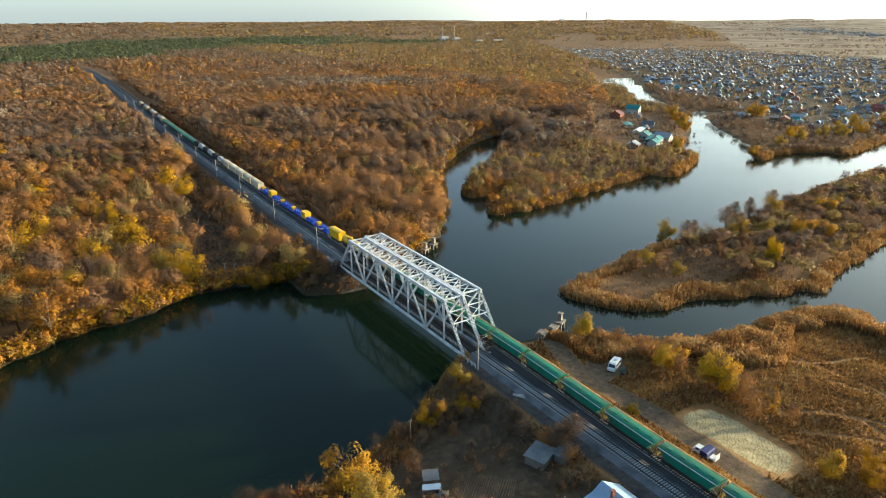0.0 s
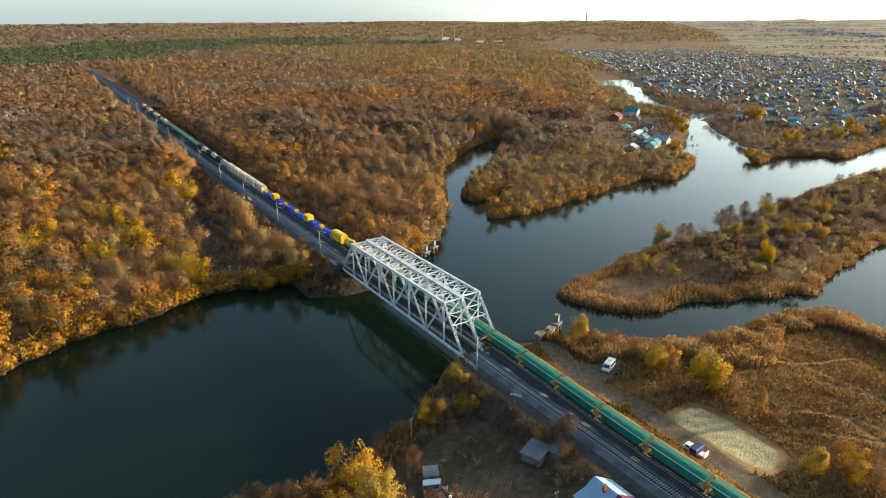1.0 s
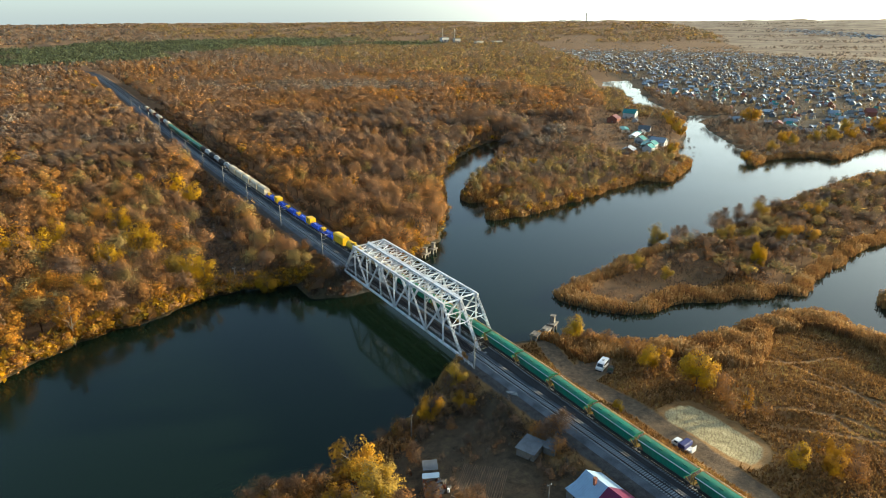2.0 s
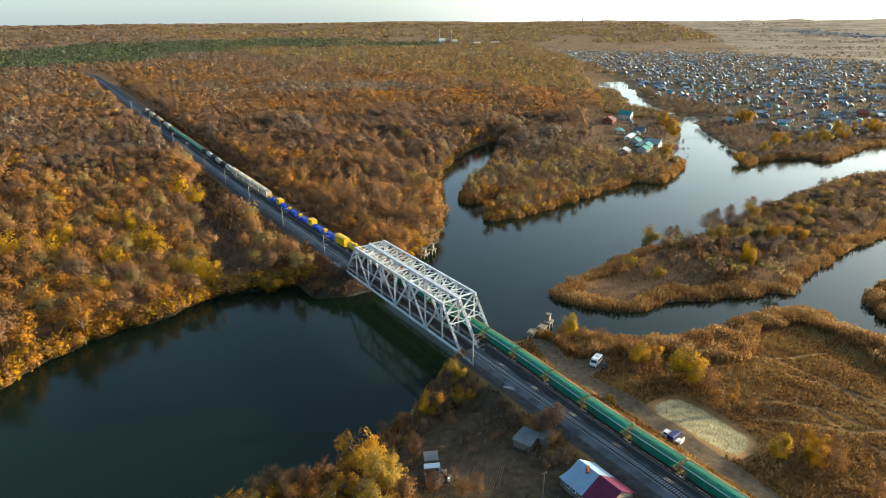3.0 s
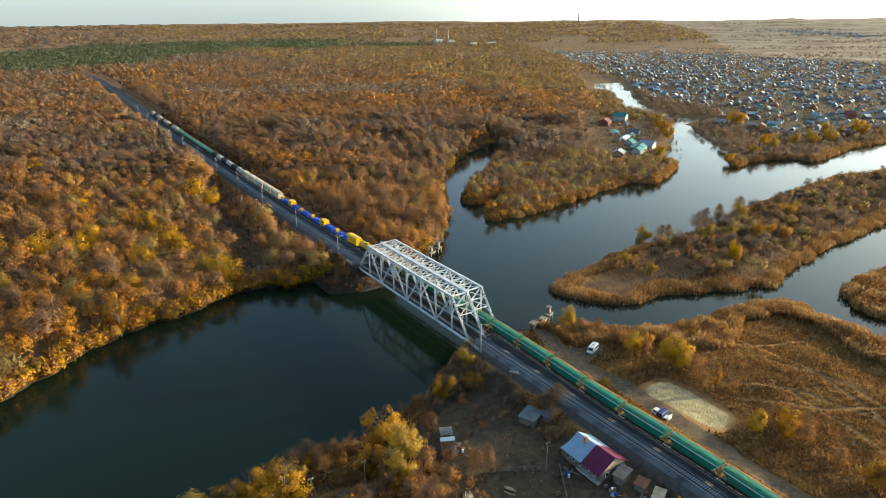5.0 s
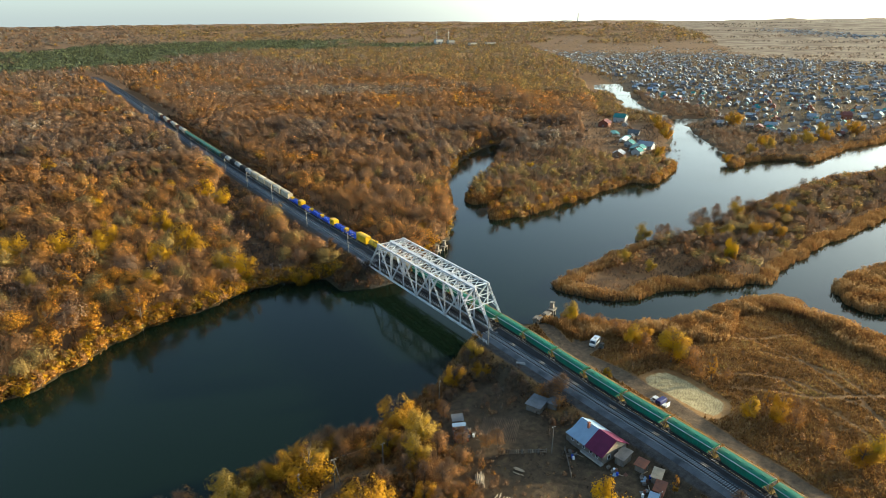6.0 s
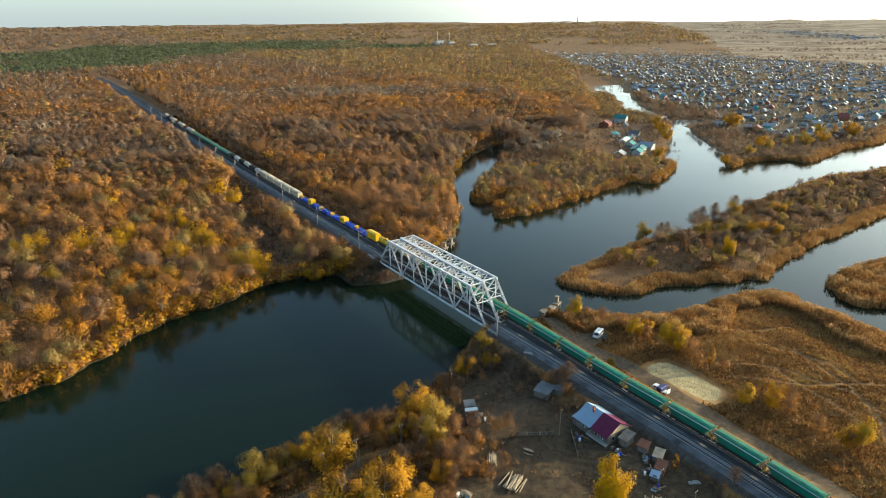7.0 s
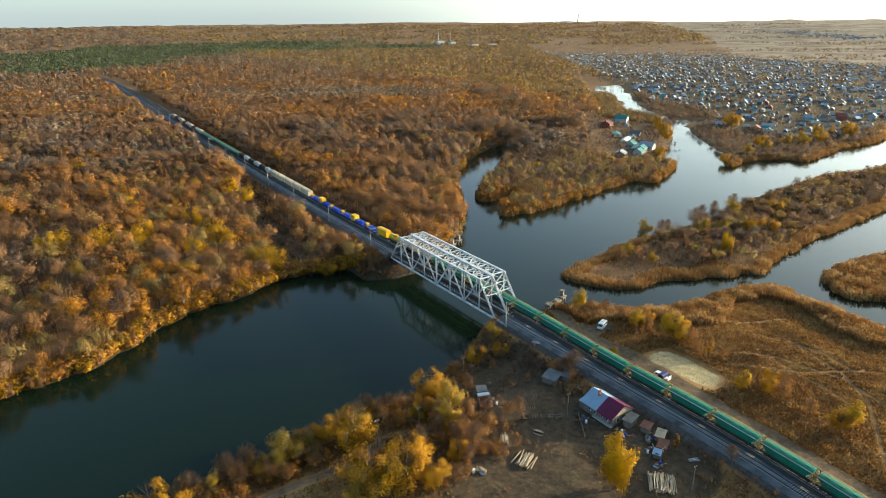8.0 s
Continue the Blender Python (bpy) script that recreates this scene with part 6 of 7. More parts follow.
def garden_plot():
    t = thing("garden_plot", pose(-22.6, -45.2, 0, rz=0), "dug brown soil plot with ridges and furrows", "garden bed")
    for k in range(22):
        o = -5.2 + 0.5 * k
        ax, ay, bx, by = -22.6 - 4.6 + o * 0.55, -45.2 - 3.6 - o * 0.75 + 4, -22.6 + 2.6 + o * 0.55, -45.2 + 2.6 - o * 0.75 + 4
        vs = []
        for j in range(9):
            f = j / 8
            px, py = ax + (bx - ax) * f + 0.15 * math.sin(3 * f + k), ay + (by - ay) * f
            z = level(px, py)
            vs += [(px + 22.4, py + 45.4, z - 0.1), (px + 22.6, py + 45.2, z + 0.08 + 0.03 * math.sin(5 * j + k)), (px + 22.8, py + 45.0, z - 0.1)]
        sh = Shape().add(vs, [(3 * j + c, 3 * j + c + 1, 3 * j + c + 4, 3 * j + c + 3) for j in range(8) for c in (0, 1)])
        part("soil_ridge", sh, SOIL, t)


SOIL = surface("dug_soil", (0.12, 0.075, 0.042), 0.95, 0, 0.6, 3, 0.5, 1.0, (0.07, 0.045, 0.026))
garden_plot()
shed(-30.6, -33.0, 65, (2.0, 2.6), 2.0, GREY_WOOD, SLATE, "small plank outbuilding with a grey roof")
shed(-47.5, -30.5, 20, (2.4, 2.2), 1.7, GREY_WOOD, SLATE, "tiny grey boat shed under the willows")


def log_pile(x, y, turn, count, length, label, seed, spread=1.6):
    g = random.Random(seed)
    t = thing("log_pile", pose(x, y, level(x, y), rz=turn), label, "log pile", "log piles")
    for k in range(count):
        r = g.uniform(0.10, 0.17)
        layer = k % 3
        px = g.uniform(-spread, spread) * (1 - layer * 0.25)
        a = g.uniform(-0.16, 0.16) * length
        part("log", Shape().tube((px - a / 2, -length / 2 + g.uniform(-0.5, 0.5), 0.15 + layer * 0.28), (px + a / 2, length / 2 + g.uniform(-0.5, 0.5), 0.18 + layer * 0.3), r, r * 0.8, 7), PALE_WOOD, t)


log_pile(-40.7, -64.7, -62, 24, 5.0, "pile of pale barked logs on the ground", 1, 2.6)
log_pile(-39.9, -55.1, -40, 14, 3.6, "small heap of pale boards and logs", 2, 1.2)
log_pile(-20.4, -89.7, -48, 40, 6.0, "large pile of pale split timber", 3, 3.6)
log_pile(-30.5, -58.0, 30, 8, 2.2, "scattered planks on the garden soil", 4, 1.0)
log_pile(-52.0, -62.0, 10, 10, 2.4, "heap of grey scrap wood by the lane", 5, 1.0)


def pole(x, y, high, label, lean=0.0, brace=False, material=GREY_WOOD):
    t = thing("utility_pole", pose(x, y, level(x, y)), label, "pole", "wooden poles")
    part("pole", Shape().tube((0, 0, -0.3), (lean, 0, high), 0.15, 0.10), material, t)
    if brace:
        part("brace", Shape().tube((1.9, 0.6, -0.3), (lean + 0.1, 0, high - 0.6), 0.13, 0.09), material, t)
        part("crossarm", Shape().beam((lean - 0.7, 0, high - 0.3), (lean + 0.7, 0, high - 0.3), 0.1, 0.1), material, t)
    for d in (-0.4, 0.4):
        part("insulator", Shape().tube((lean + d, 0, high - 0.2), (lean + d, 0, high + 0.05), 0.06), WHITE, t)
    return t


for x, y, h, ln, br in ((-19.6, -57.3, 7.5, 0.2, False), (-76, -37.8, 8.0, -0.3, True), (-68.4, -39.0, 8.0, 0.2, True), (-56.5, -40.0, 7.5, 0.1, False), (-16.7, -95, 7.5, 0.3, False),
                        (-26, -17, 7.0, 0.1, False), (-14, -84, 4.0, 0.9, False), (-34, 101, 8.0, 0.0, True), (-31, 99, 8.0, 0.0, False), (-40, 150, 8.0, 0.0, True),
                        (-40, 200, 8.0, 0.0, False), (-40, 250, 8.0, 0.0, True)):
    pole(x, y, h, "weathered wooden utility pole with insulators", ln, br)
wires = Shape()
spots = [(-130, -34), (-76.8, -37), (-67.8, -38.5), (-56.2, -39.2)]
for (ax, ay), (bx, by) in zip(spots[:-1], spots[1:]):
    za, zb = level(ax, ay) + 7.6, level(bx, by) + 7.6
    prev = None
    for k in range(9):
        f = k / 8
        p = (ax + (bx - ax) * f, ay + (by - ay) * f, za + (zb - za) * f - 1.2 * math.sin(math.pi * f) * math.hypot(bx - ax, by - ay) / 50)
        if prev:
            wires.beam(prev, p, 0.01, 0.01)
        prev = p
tagged(new("overhead_wire", wires.mesh("overhead_wire", GREY)), "thin slack wire between wooden utility poles", "wire")

# stacked sleepers and rubble on the bank
def stack(x, y, turn, label):
    t = thing("sleeper_stack", pose(x, y, level(x, y), rz=turn), label, "stack", "stacked sleepers")
    for k in range(5):
        part("sleeper", Shape().box((0.42 * (k % 3) - 0.4, 0.1 * k, 0.13 + 0.22 * (k // 3)), (0.26, 2.6, 0.2), 4 * k), TIE, t)


stack(-0.4, -23.0, 30, "loose stack of pale concrete sleepers beside the track")
stack(-6.3, -88.2, 60, "small heap of pale concrete scrap")


def plank_fence(ax, ay, bx, by, label, high=1.3, step=1.9):
    """A low fence of uneven upright boards on two rails."""
    g = random.Random(int(ax * 7 + by))
    t = thing("plank_fence", pose(ax, ay, level(ax, ay)), label, "fence", "yard fences")
    run = math.hypot(bx - ax, by - ay)
    ux, uy = (bx - ax) / run, (by - ay) / run
    z1 = level(bx, by) - level(ax, ay)
    for z in (0.4, 1.0):
        part("rail", Shape().beam((0, 0, z), (bx - ax, by - ay, z1 + z), 0.06, 0.1), GREY_WOOD, t)
    for k in range(int(run / step) + 1):
        d = k * step
        part("post", Shape().box((ux * d, uy * d, z1 * d / run + high / 2 - 0.1), (0.12, 0.12, high + 0.2)), GREY_WOOD, t)
    for k in range(int(run / 0.42)):
        if g.random() < 0.2:
            continue
        d = k * 0.42
        h = high * g.uniform(0.7, 1.05)
        part("board", Shape().beam((ux * d, uy * d, z1 * d / run), (ux * (d + 0.02) + g.uniform(-0.06, 0.06), uy * d, z1 * d / run + h), 0.16, 0.04, (-uy, ux, 0)), GREY_WOOD if g.random() < 0.75 else PALE_WOOD, t)


plank_fence(-21.5, -66.0, -16.0, -58.0, "broken grey plank fence across the yard")
plank_fence(-24.0, -81.5, -18.0, -76.5, "weathered board fence beside the sheds")
plank_fence(-30.0, -50.0, -20.5, -56.5, "low grey fence between garden beds")


def junk_heap(x, y, count, spread, label, seed):
    """Boards, sheets, barrels and crates thrown together."""
    g = random.Random(seed)
    t = thing("junk_heap", pose(x, y, level(x, y)), label, "junk", "yard clutter")
    for k in range(count):
        px, py, a = g.gauss(0, spread), g.gauss(0, spread), g.uniform(0, 180)
        kind = k % 4
        if kind == 0:
            part("crate", Shape().box((px, py, 0.3), (0.8, 0.6, 0.6), a), GREY_WOOD, t)
        elif kind == 1:
            part("barrel", Shape().tube((px, py, 0), (px, py, 0.85), 0.29, n=10), g.choice((BLUE, RUST, WHITE)), t)
        elif kind == 2:
            part("board", Shape().beam((px, py, 0.1), (px + 1.8 * math.cos(a), py + 1.8 * math.sin(a), 0.3), 0.22, 0.05), PALE_WOOD, t)
        else:
            part("sheet", Shape().box((px, py, 0.12), (1.3, 0.9, 0.06), a), g.choice((ROOF_WHITE, SLATE, RUST)), t)


for jx, jy, n_, sp, lab, sd in ((-15.6, -60.5, 9, 0.9, "clutter of boards and barrels along the house wall", 3), (-12.6, -71.5, 10, 1.0, "heap of scrap and boards behind the house", 4),
                                (-9.4, -76.6, 9, 1.0, "scrap timber and sheets between the sheds", 5), (-12.6, -79.6, 8, 0.9, "barrels and crates by the rusty shed", 6),
                                (-15.5, -85.0, 8, 1.0, "loose boards and sheet metal on the ground", 7), (-31.0, -40.5, 7, 1.0, "fallen boards and bricks beside the ruined shed", 8),
                                (-54.5, -61.5, 8, 1.1, "grey scrap wood and barrels by the lane", 9)):
    junk_heap(jx, jy, n_, sp, lab, sd)


# ---- vehicles ----
def wheels(t, xs, y, r=0.34, w=0.24):
    for x in xs:
        for s in (-1, 1):
            wh = part("wheel", Shape().tube((x, s * y - w / 2, r), (x, s * y + w / 2, r), r, n=14), TYRE, t)
            part("hub", Shape().tube((x, s * (y + w / 2 + 0.01) - 0.01, r), (x, s * (y + w / 2 + 0.01) + 0.01, r), r * 0.5, n=10), GREY, wh)


def minibus(x, y, turn):
    t = thing("minibus", pose(x, y, level(x, y), rz=turn), "white minibus parked on the dirt clearing", "van")
    side = [(-2.7, 0.4), (-2.7, 1.9), (-2.5, 2.35), (1.2, 2.4), (1.7, 2.25), (2.3, 1.35), (2.85, 1.15), (2.9, 0.4)]
    sh = Shape()
    vs = [(px, -0.98, pz) for px, pz in side] + [(px, 0.98, pz) for px, pz in side]
    n = len(side)
    sh.add(vs, [tuple(range(n)), tuple(range(2 * n - 1, n - 1, -1))] + [(i + n, (i + 1) % n + n, (i + 1) % n, i) for i in range(n)])
    part("body", sh, WHITE, t)
    part("windscreen", Shape().beam((1.74, 0, 2.17), (2.28, 0, 1.42), 1.7, 0.04), CARGLASS, t)
    for s in (-1, 1):
        part("side_window", Shape().box((-0.5, s * 0.985, 1.72), (3.4, 0.03, 0.62)), CARGLASS, t)
        part("headlight", Shape().box((2.87, s * 0.7, 0.85), (0.08, 0.35, 0.2)), GREY, t)
        part("mirror", Shape().box((1.95, s * 1.12, 1.5), (0.12, 0.2, 0.3)), BLACK, t)
    part("roof_vent", Shape().box((-0.4, 0, 2.43), (0.8, 0.7, 0.12)), GREY, t)
    part("bumper", Shape().box((2.9, 0, 0.5), (0.16, 1.9, 0.25)).box((-2.72, 0, 0.5), (0.16, 1.9, 0.25)), BLACK, t)
    wheels(t, (-1.75, 1.85), 0.9)


def hatchback(x, y, turn):
    t = thing("car", pose(x, y, level(x, y), rz=turn), "small dark hatchback parked beside the minibus", "car")
    part("body", Shape().box((0, 0, 0.62), (3.8, 1.62, 0.62), 0, 0.97), BLACK, t)
    part("cabin", Shape().box((-0.25, 0, 1.17), (2.2, 1.45, 0.52), 0, 0.8), CARGLASS, t)
    part("roof", Shape().box((-0.25, 0, 1.46), (1.65, 1.15, 0.06)), BLACK, t)
    for s in (-1, 1):
        part("headlight", Shape().box((1.88, s * 0.6, 0.7), (0.08, 0.3, 0.16)), GREY, t)
    wheels(t, (-1.2, 1.2), 0.72, 0.29, 0.2)


def lorry(x, y, turn):
    t = thing("lorry", pose(x, y, level(x, y), rz=turn), "small white-cabbed lorry with a dark blue tarpaulin on the dirt road", "truck")
    part("cab", Shape().box((2.1, 0, 1.25), (1.7, 1.9, 1.5), 0, 0.9).box((3.05, 0, 0.85), (0.7, 1.8, 0.8)), WHITE, t)
    part("windscreen", Shape().beam((2.72, 0, 1.95), (2.95, 0, 1.3), 1.6, 0.04), CARGLASS, t)
    for s in (-1, 1):
        part("side_window", Shape().box((2.15, s * 0.93, 1.6), (0.9, 0.05, 0.5)), CARGLASS, t)
        part("headlight", Shape().box((3.42, s * 0.65, 0.8), (0.06, 0.3, 0.2)), GREY, t)
    part("load_bed", Shape().box((-0.7, 0, 0.85), (3.8, 2.0, 0.4)), WHITE, t)
    part("tarpaulin", Shape().prism([(-0.98, 1.05), (-0.98, 2.2), (-0.7, 2.4), (0.7, 2.4), (0.98, 2.2), (0.98, 1.05)], -1.9, 1.9), BLUE_DARK, t, "dark blue tarpaulin cover")
    t.children[-1].matrix_local = pose(-0.7, 0, 0, rz=90)
    part("tail_frame", Shape().box((-2.62, 0, 1.5), (0.08, 2.0, 1.7)), WHITE, t)
    wheels(t, (-1.6, 2.5), 0.85, 0.36, 0.24)
    t.scale = (0.85, 0.85, 0.85)


BLUE_DARK = surface("blue_tarpaulin", (0.025, 0.03, 0.12), 0.6, 0, 0.3, 3, 0.6, 0.3)
minibus(36.2, -17.9, 203)
hatchback(35.8, -21.3, 215)
lorry(22.0, -56.4, 96)


# ---- remains of an older crossing ----
def old_pier(x, y, turn, label, tower=False, base=0.0):
    t = thing("old_pier", pose(x, y, base, rz=turn), label, "bridge pier", "old bridge piers")
    part("cap", Shape().box((0, 0, 2.6), (3.6, 2.6, 0.55)), OLD_CONCRETE, t)
    for dx in (-1.2, 1.2):
        for dy in (-0.8, 0.8):
            part("column", Shape().box((dx, dy, 0.7), (0.5, 0.5, 3.4)), OLD_CONCRETE, t)
    if tower:
        part("tower", Shape().box((0.5, 0.2, 3.9), (1.5, 1.4, 2.1), 0, 0.8).box((0.5, 0.2, 5.1), (1.7, 1.6, 0.3)), OLD_CONCRETE, t)
    else:
        part("broken_stub", Shape().box((-0.6, 0.3, 3.0), (1.6, 1.4, 0.3)), OLD_CONCRETE, t)


old_pier(32.6, 7.0, 25, "broken concrete pier of an old bridge at the water")
old_pier(37.7, 7.8, 25, "broken concrete pier of an old bridge at the water")
old_pier(42.2, 9.8, 25, "concrete bridge pier with a small square tower", True)
old_pier(43.2, 91.0, 25, "weathered pier stump standing in the river", True, -1.0)
old_pier(48.8, 93.6, 25, "weathered pier stump standing in the river", True, -0.6)


# ---- riverside resort and village ----
def cottage(m, w, l, eave, ridge, wall, roof, label, group):
    t = thing("house", m, label, "house", group)
    part("wall", Shape().prism([(-w / 2, -0.5), (-w / 2, eave), (0, ridge - 0.2), (w / 2, eave), (w / 2, -0.5)], -l / 2, l / 2), wall, t)
    part("roof", gable_roof(w / 2 + 0.5, -l / 2 - 0.4, l / 2 + 0.4, eave - 0.1, ridge, 0.2), roof, t)
    part("chimney", Shape().box((0.6, l * 0.2, ridge), (0.6, 0.6, 1.4)), BRICK, t)
    for s in (-1, 1):
        for y in (-l * 0.28, l * 0.2):
            wd = part("window", Shape().box((s * (w / 2 + 0.02), y, 1.5), (0.1, 1.1, 1.3)), WHITE, t)
            part("pane", Shape().box((s * (w / 2 + 0.06), y, 1.5), (0.06, 0.9, 1.1)), CARGLASS, wd)
    for s in (-1, 1):
        wd = part("window", Shape().box((0, s * (l / 2 + 0.02), 1.6), (1.2, 0.1, 1.3)), WHITE, t)
        part("pane", Shape().box((0, s * (l / 2 + 0.06), 1.6), (1.0, 0.06, 1.1)), CARGLASS, wd)
    return t


TEAL = surface("teal_sheet", (0.03, 0.20, 0.18), 0.5, 0, 0.25, 2, 0.3, 0.1)
SKY_ROOF = surface("blue_grey_sheet", (0.28, 0.31, 0.335), 0.5, 0.1, 0.25, 2, 0.3, 0.1)
RED_ROOF = surface("red_brown_sheet", (0.16, 0.04, 0.03), 0.6, 0, 0.3, 2, 0.3, 0.1)
designs = []
for k, (w, l, e, r, wl, rf, lab) in enumerate(((7, 9, 3.2, 6.4, PLASTER, SKY_ROOF, "pale village house with a blue-grey roof"),
                                               (6, 8, 3.0, 5.8, PLASTER, SLATE, "pale grey village house with a grey roof"),
                                               (8, 9, 4.8, 8.2, BRICK, RED_ROOF, "brick village house with a red-brown roof"),
                                               (6, 7, 2.8, 5.2, GREY_WOOD, SKY_ROOF, "weathered wooden village house with a pale roof"),
                                               (7, 8, 5.0, 8.0, PLASTER, TEAL, "tall pale village house with a teal roof"))):
    spots_x = 590 + 16 * k
    designs.append(cottage(pose(spots_x, 205 - 9 * k, level(spots_x, 205 - 9 * k), rz=25 * k), w, l, e, r, wl, rf, lab, "village houses"))
g = np.random.RandomState(12)
hx, hy = wedge(g, 620, 1000, 480.0, 36)
k = (signed(VILLAGE, hx, hy) > 8) & (land_distance(hx, hy) > 8)
hx, hy = hx[k][:270], hy[k][:270]
for i, (x, y) in enumerate(zip(hx, hy)):
    c = copy_thing(designs[g.randint(0, 5)], pose(float(x), float(y), level(x, y), rz=float(g.choice([20, 110, 35, 125]) + g.normal() * 6)))
    c.scale = [g.uniform(0.42, 0.66)] * 3

# resort buildings on the spit
for x, y, turn, d, s in ((417, 314, 25, 4, 1.5), (382, 303, 115, 2, 1.2), (392, 310, 60, 0, 0.9), (328, 205, 20, 0, 1.3), (299, 190, 110, 4, 1.0), (312, 198, 110, 4, 1.0), (322, 218, 110, 4, 1.0),
                         (283, 195, 120, 3, 1.4), (371, 256, 30, 1, 1.2), (356, 246, 120, 1, 0.9), (341, 222, 30, 1, 0.8), (404, 296, 120, 1, 0.8), (428, 322, 70, 3, 0.9),
                         (486, 246, 30, 0, 1.1), (502, 234, 120, 1, 1.0), (504, 200, 25, 0, 1.2), (480, 198, 115, 2, 1.0), (471, 167, 30, 0, 0.9), (483, 141, 120, 0, 1.0), (494, 216, 30, 3, 0.9),
                         (476, 182, 120, 4, 0.9), (500, 158, 30, 3, 0.9), (512, 176, 120, 1, 0.9)):
    c = copy_thing(designs[d], pose(x, y, level(x, y), rz=turn))
    c.scale = (s, s, 0.75 * s)
tent = thing("pavilion", pose(333, 234, level(333, 234), rz=-60), "long white-roofed pavilion at the riverside resort", "pavilion")
part("roof", gable_roof(3, -9, 9, 3.0, 4.2, 0.2), WHITE, tent)
for x in (-2.6, 2.6):
    for y in (-8.5, -3, 3, 8.5):
        part("post", Shape().box((x, y, 1.4), (0.3, 0.3, 3.0)), WHITE, tent)
for px, py, turn, half, lab in ((318, 208, -58, 13, "long low teal-roofed terrace at the riverside resort"), (340, 238, -58, 10, "long low teal-roofed terrace at the riverside resort"), (352, 262, -40, 9, "long low teal-roofed terrace at the riverside resort")):
    terrace = thing("terrace", pose(px, py, level(px, py), rz=turn), lab, "pavilion", "resort terraces")
    part("roof", gable_roof(3.4, -half, half, 2.6, 3.2, 0.16), TEAL, terrace)
    part("deck", Shape().box((0, 0, 0.25), (8.0, 2 * half + 2, 0.3)), GREY_WOOD, terrace)
    for x in (-3.0, 3.0):
        for k in range(5):
            part("post", Shape().box((x, (k - 2) * half * 0.47, 1.4), (0.2, 0.2, 2.4)), WHITE, terrace)
beach = thing("jetty", pose(270, 160, 0.2, rz=-55), "pale plank jetty at the resort's shore", "jetty")
part("deck", Shape().box((0, 0, 0.7), (5, 22, 0.3)), PALE_WOOD, beach)
for y in (-9, -3, 3, 9):
    part("pile", Shape().tube((-2, y, -1.5), (-2, y, 0.6), 0.2).tube((2, y, -1.5), (2, y, 0.6), 0.2), GREY_WOOD, beach)

# the rest of the village, roof by roof
PAINT = foliage("village_paint", [(0.0, (0.10, 0.06, 0.045)), (0.2, (0.11, 0.105, 0.10)), (0.4, (0.14, 0.155, 0.17)), (0.6, (0.22, 0.26, 0.29)), (0.8, (0.33, 0.37, 0.39)),
                                  (0.93, (0.46, 0.47, 0.47)), (1.0, (0.06, 0.20, 0.45))], 0.0, 0.6)


def unit_house():
    v = np.array([(-.5, -.5, -.2), (.5, -.5, -.2), (.5, .5, -.2), (-.5, .5, -.2), (-.5, -.5, .55), (.5, -.5, .55), (.5, .5, .55), (-.5, .5, .55), (0, -.5, 1), (0, .5, 1)])
    body = [(0, 1, 5), (0, 5, 4), (1, 2, 6), (1, 6, 5), (2, 3, 7), (2, 7, 6), (3, 0, 4), (3, 4, 7), (4, 5, 8), (6, 7, 9)]
    over = v.copy()
    over[4:8, :2] *= 1.16
    over[8:, 1] *= 1.16
    over[4:8, 2] -= 0.06
    top = [(4, 8, 9), (4, 9, 7), (5, 6, 9), (5, 9, 8)]
    return np.concatenate([v[np.array(body)], over[np.array(top)]]), np.array([0] * 10 + [1] * 4)


uh, is_roof = unit_house()
hx, hy = wedge(g, 640, 3000, 290.0, 36)
k = (signed(VILLAGE, hx, hy) > 5) & (land_distance(hx, hy) > 8)
k &= g.uniform(0, 1, len(hx)) < 0.45 + 0.55 * smooth01(800, 1050, np.hypot(hx - VIEW_X, hy - VIEW_Y))
hx, hy = hx[k], hy[k]
along = g.uniform(-330, 330, 260)                 # a second village, far across the fields
hx, hy = np.append(hx, 2800 + 0.42 * along + g.normal(size=260) * 50), np.append(hy, 1370 + 0.9 * along + g.normal(size=260) * 50)
n = len(hx)
a = radians(20) + (g.uniform(0, 1, n) < 0.5) * math.pi / 2 + g.normal(size=n) * 0.1
w, l, h = g.uniform(3.5, 6.0, n), g.uniform(4, 7.5, n), g.uniform(2.6, 5, n)
T = uh[None] * np.stack([w, l, h], -1)[:, None, None, :]
ca, sn = np.cos(a)[:, None, None], np.sin(a)[:, None, None]
hz = height(hx, hy)
tris = np.stack([T[..., 0] * ca - T[..., 1] * sn + hx[:, None, None], T[..., 0] * sn + T[..., 1] * ca + hy[:, None, None], T[..., 2] + hz[:, None, None]], -1).reshape(-1, 3, 3)
wall_t, roof_t = g.uniform(0.1, 0.7, n), np.where(g.uniform(0, 1, n) < 0.15, g.uniform(0, 0.25, n), g.uniform(0.3, 0.97, n))
tint = np.where(is_roof[None] == 1, roof_t[:, None], wall_t[:, None]).ravel()
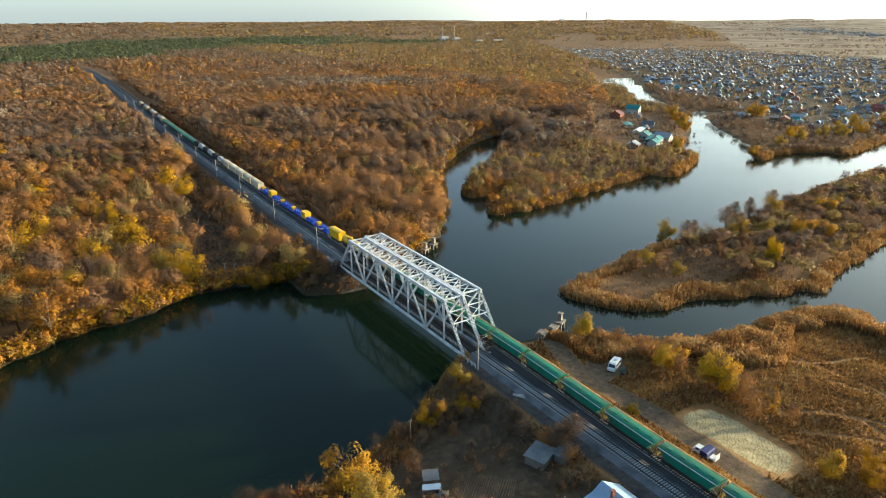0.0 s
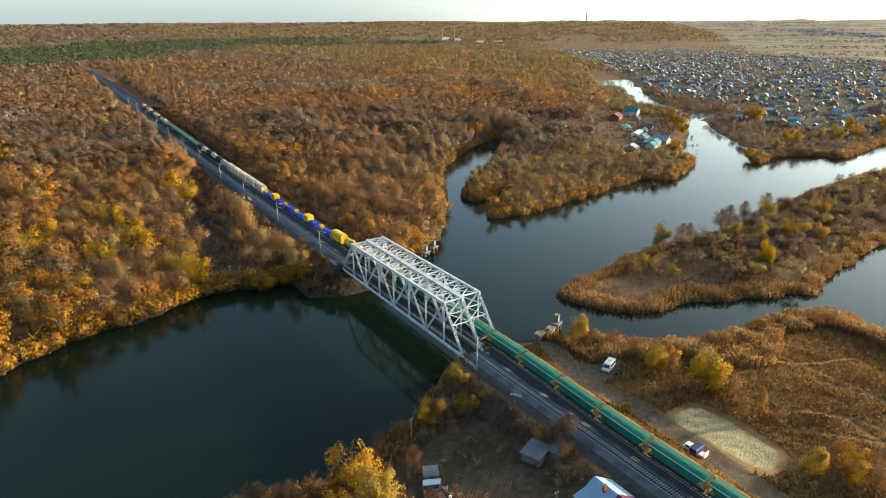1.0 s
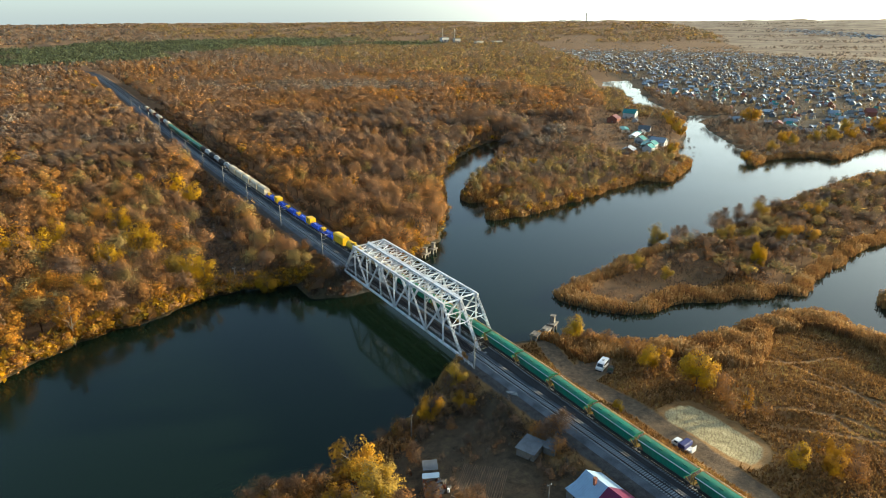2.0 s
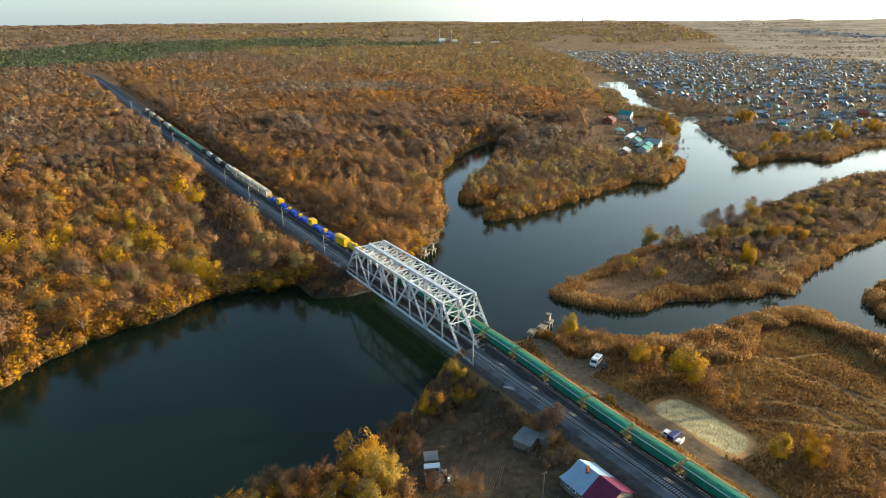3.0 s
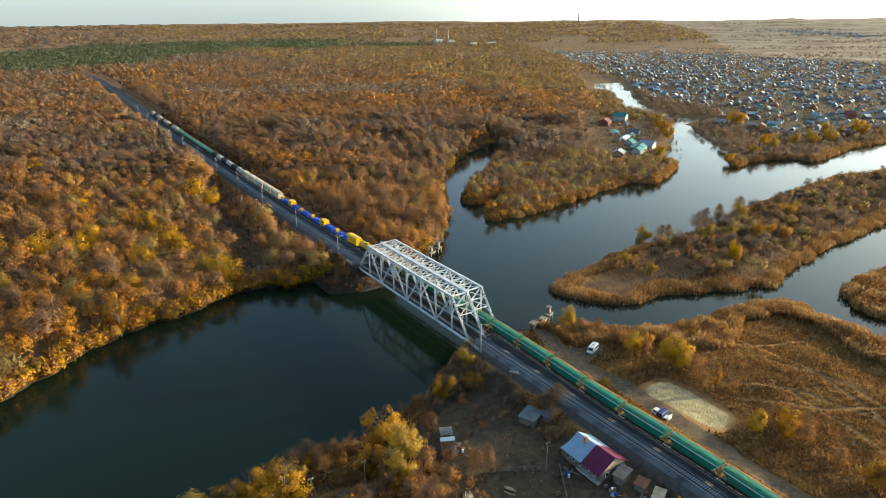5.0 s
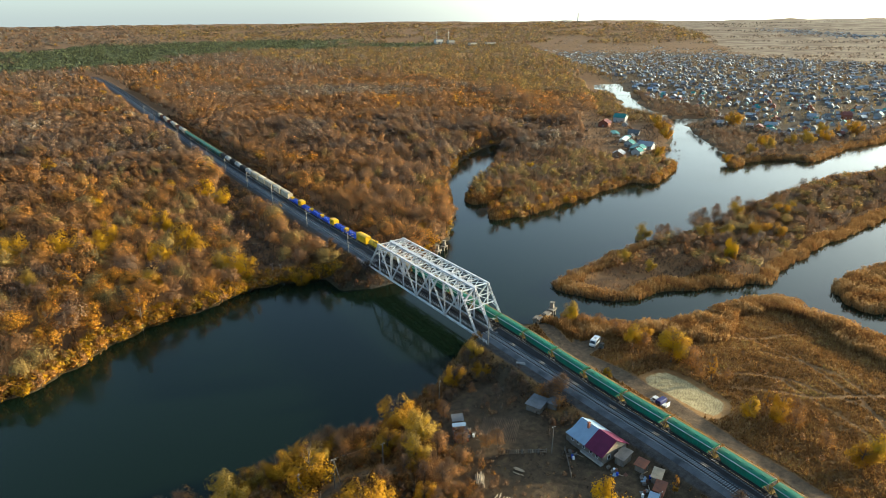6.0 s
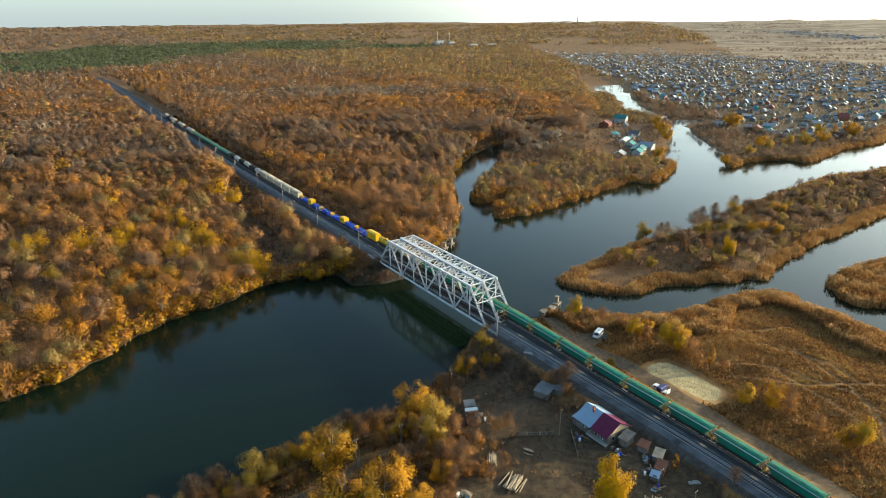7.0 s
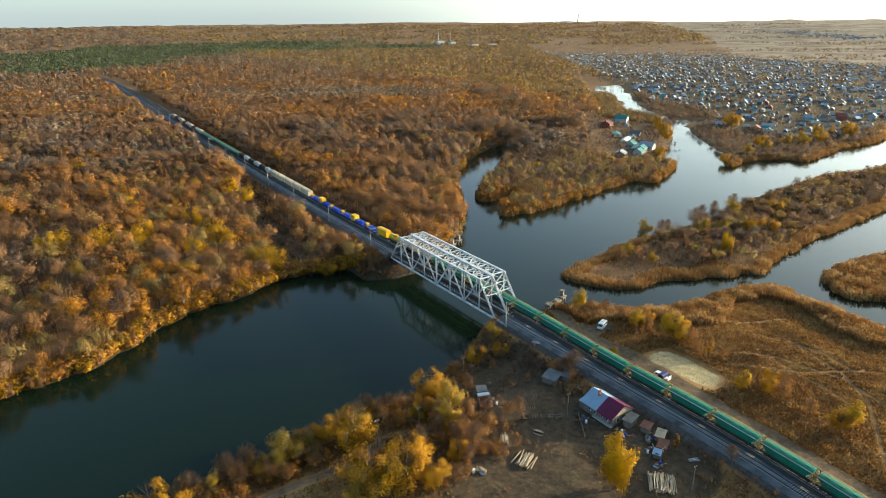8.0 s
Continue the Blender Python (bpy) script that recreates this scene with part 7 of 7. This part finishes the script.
tagged(new("village", soup_mesh("village", tris, tint, PAINT)), "distant village of small pale houses", "village", kind="stuff")
x, y = wedge(rng, 560, 3300, 100.0, 38)
k = (signed(VILLAGE, x, y) > -25) & (land_distance(x, y) > 3)
x, y = x[k], y[k]
tris, tint = planted(wood_c, x, y, rng.uniform(3.4, 8.0, len(x)), np.where(rng.uniform(0, 1, len(x)) < 0.5, 1.0, np.where(rng.uniform(0, 1, len(x)) < 0.06, 0.82, rng.uniform(0.02, 0.22, len(x)))), rng)
tagged(new("garden_trees", soup_mesh("garden_trees", tris, tint, LEAVES)), "brown and yellow garden trees between village houses", "trees", kind="stuff")


# ---- far landmarks ----
def chimney_stack(x, y, high, label):
    t = thing("factory_chimney", pose(x, y, level(x, y)), label, "chimney", "far landmarks")
    part("shaft", Shape().tube((0, 0, -4), (0, 0, high), 4.0, 2.4, 10), CONCRETE, t)
    part("rim", Shape().tube((0, 0, high - 3), (0, 0, high), 2.9, 2.9, 10), CONCRETE, t)


chimney_stack(3061, 3066, 62, "tall pale factory chimney on the horizon")
for x, y, w, h in ((3000, 3096, 60, 16), (2920, 3136, 40, 18), (3110, 3036, 90, 10), (1228, 1914, 30, 26), (1268, 1894, 24, 22), (1300, 1800, 30, 16), (1380, 1800, 40, 14)):
    b = thing("far_building", pose(x, y, level(x, y)), "pale blocky building far away among trees", "building", "far landmarks")
    part("wall", Shape().box((0, 0, h / 2 - 2), (w, 16, h + 4)), PLASTER, b)
    part("roof", Shape().box((0, 0, h + 0.5), (w + 1, 17, 1.0)), SLATE, b)
    for k in range(5):
        part("window", Shape().box((-w / 2 + (k + 0.5) * w / 5, -8.1, h * 0.55), (w / 9, 0.3, h * 0.3)), CARGLASS, b)
for x, y in ((1253, 1964), (1293, 1944)):
    t = thing("radio_mast", pose(x, y, level(x, y)), "thin lattice radio mast above the woods", "mast", "far landmarks")
    part("mast", Shape().tube((0, 0, -2), (0, 0, 58), 1.1, 0.5, 6), GREY, t)
    part("platform", Shape().box((0, 0, 48), (3.5, 3.5, 1.2)), GREY, t)
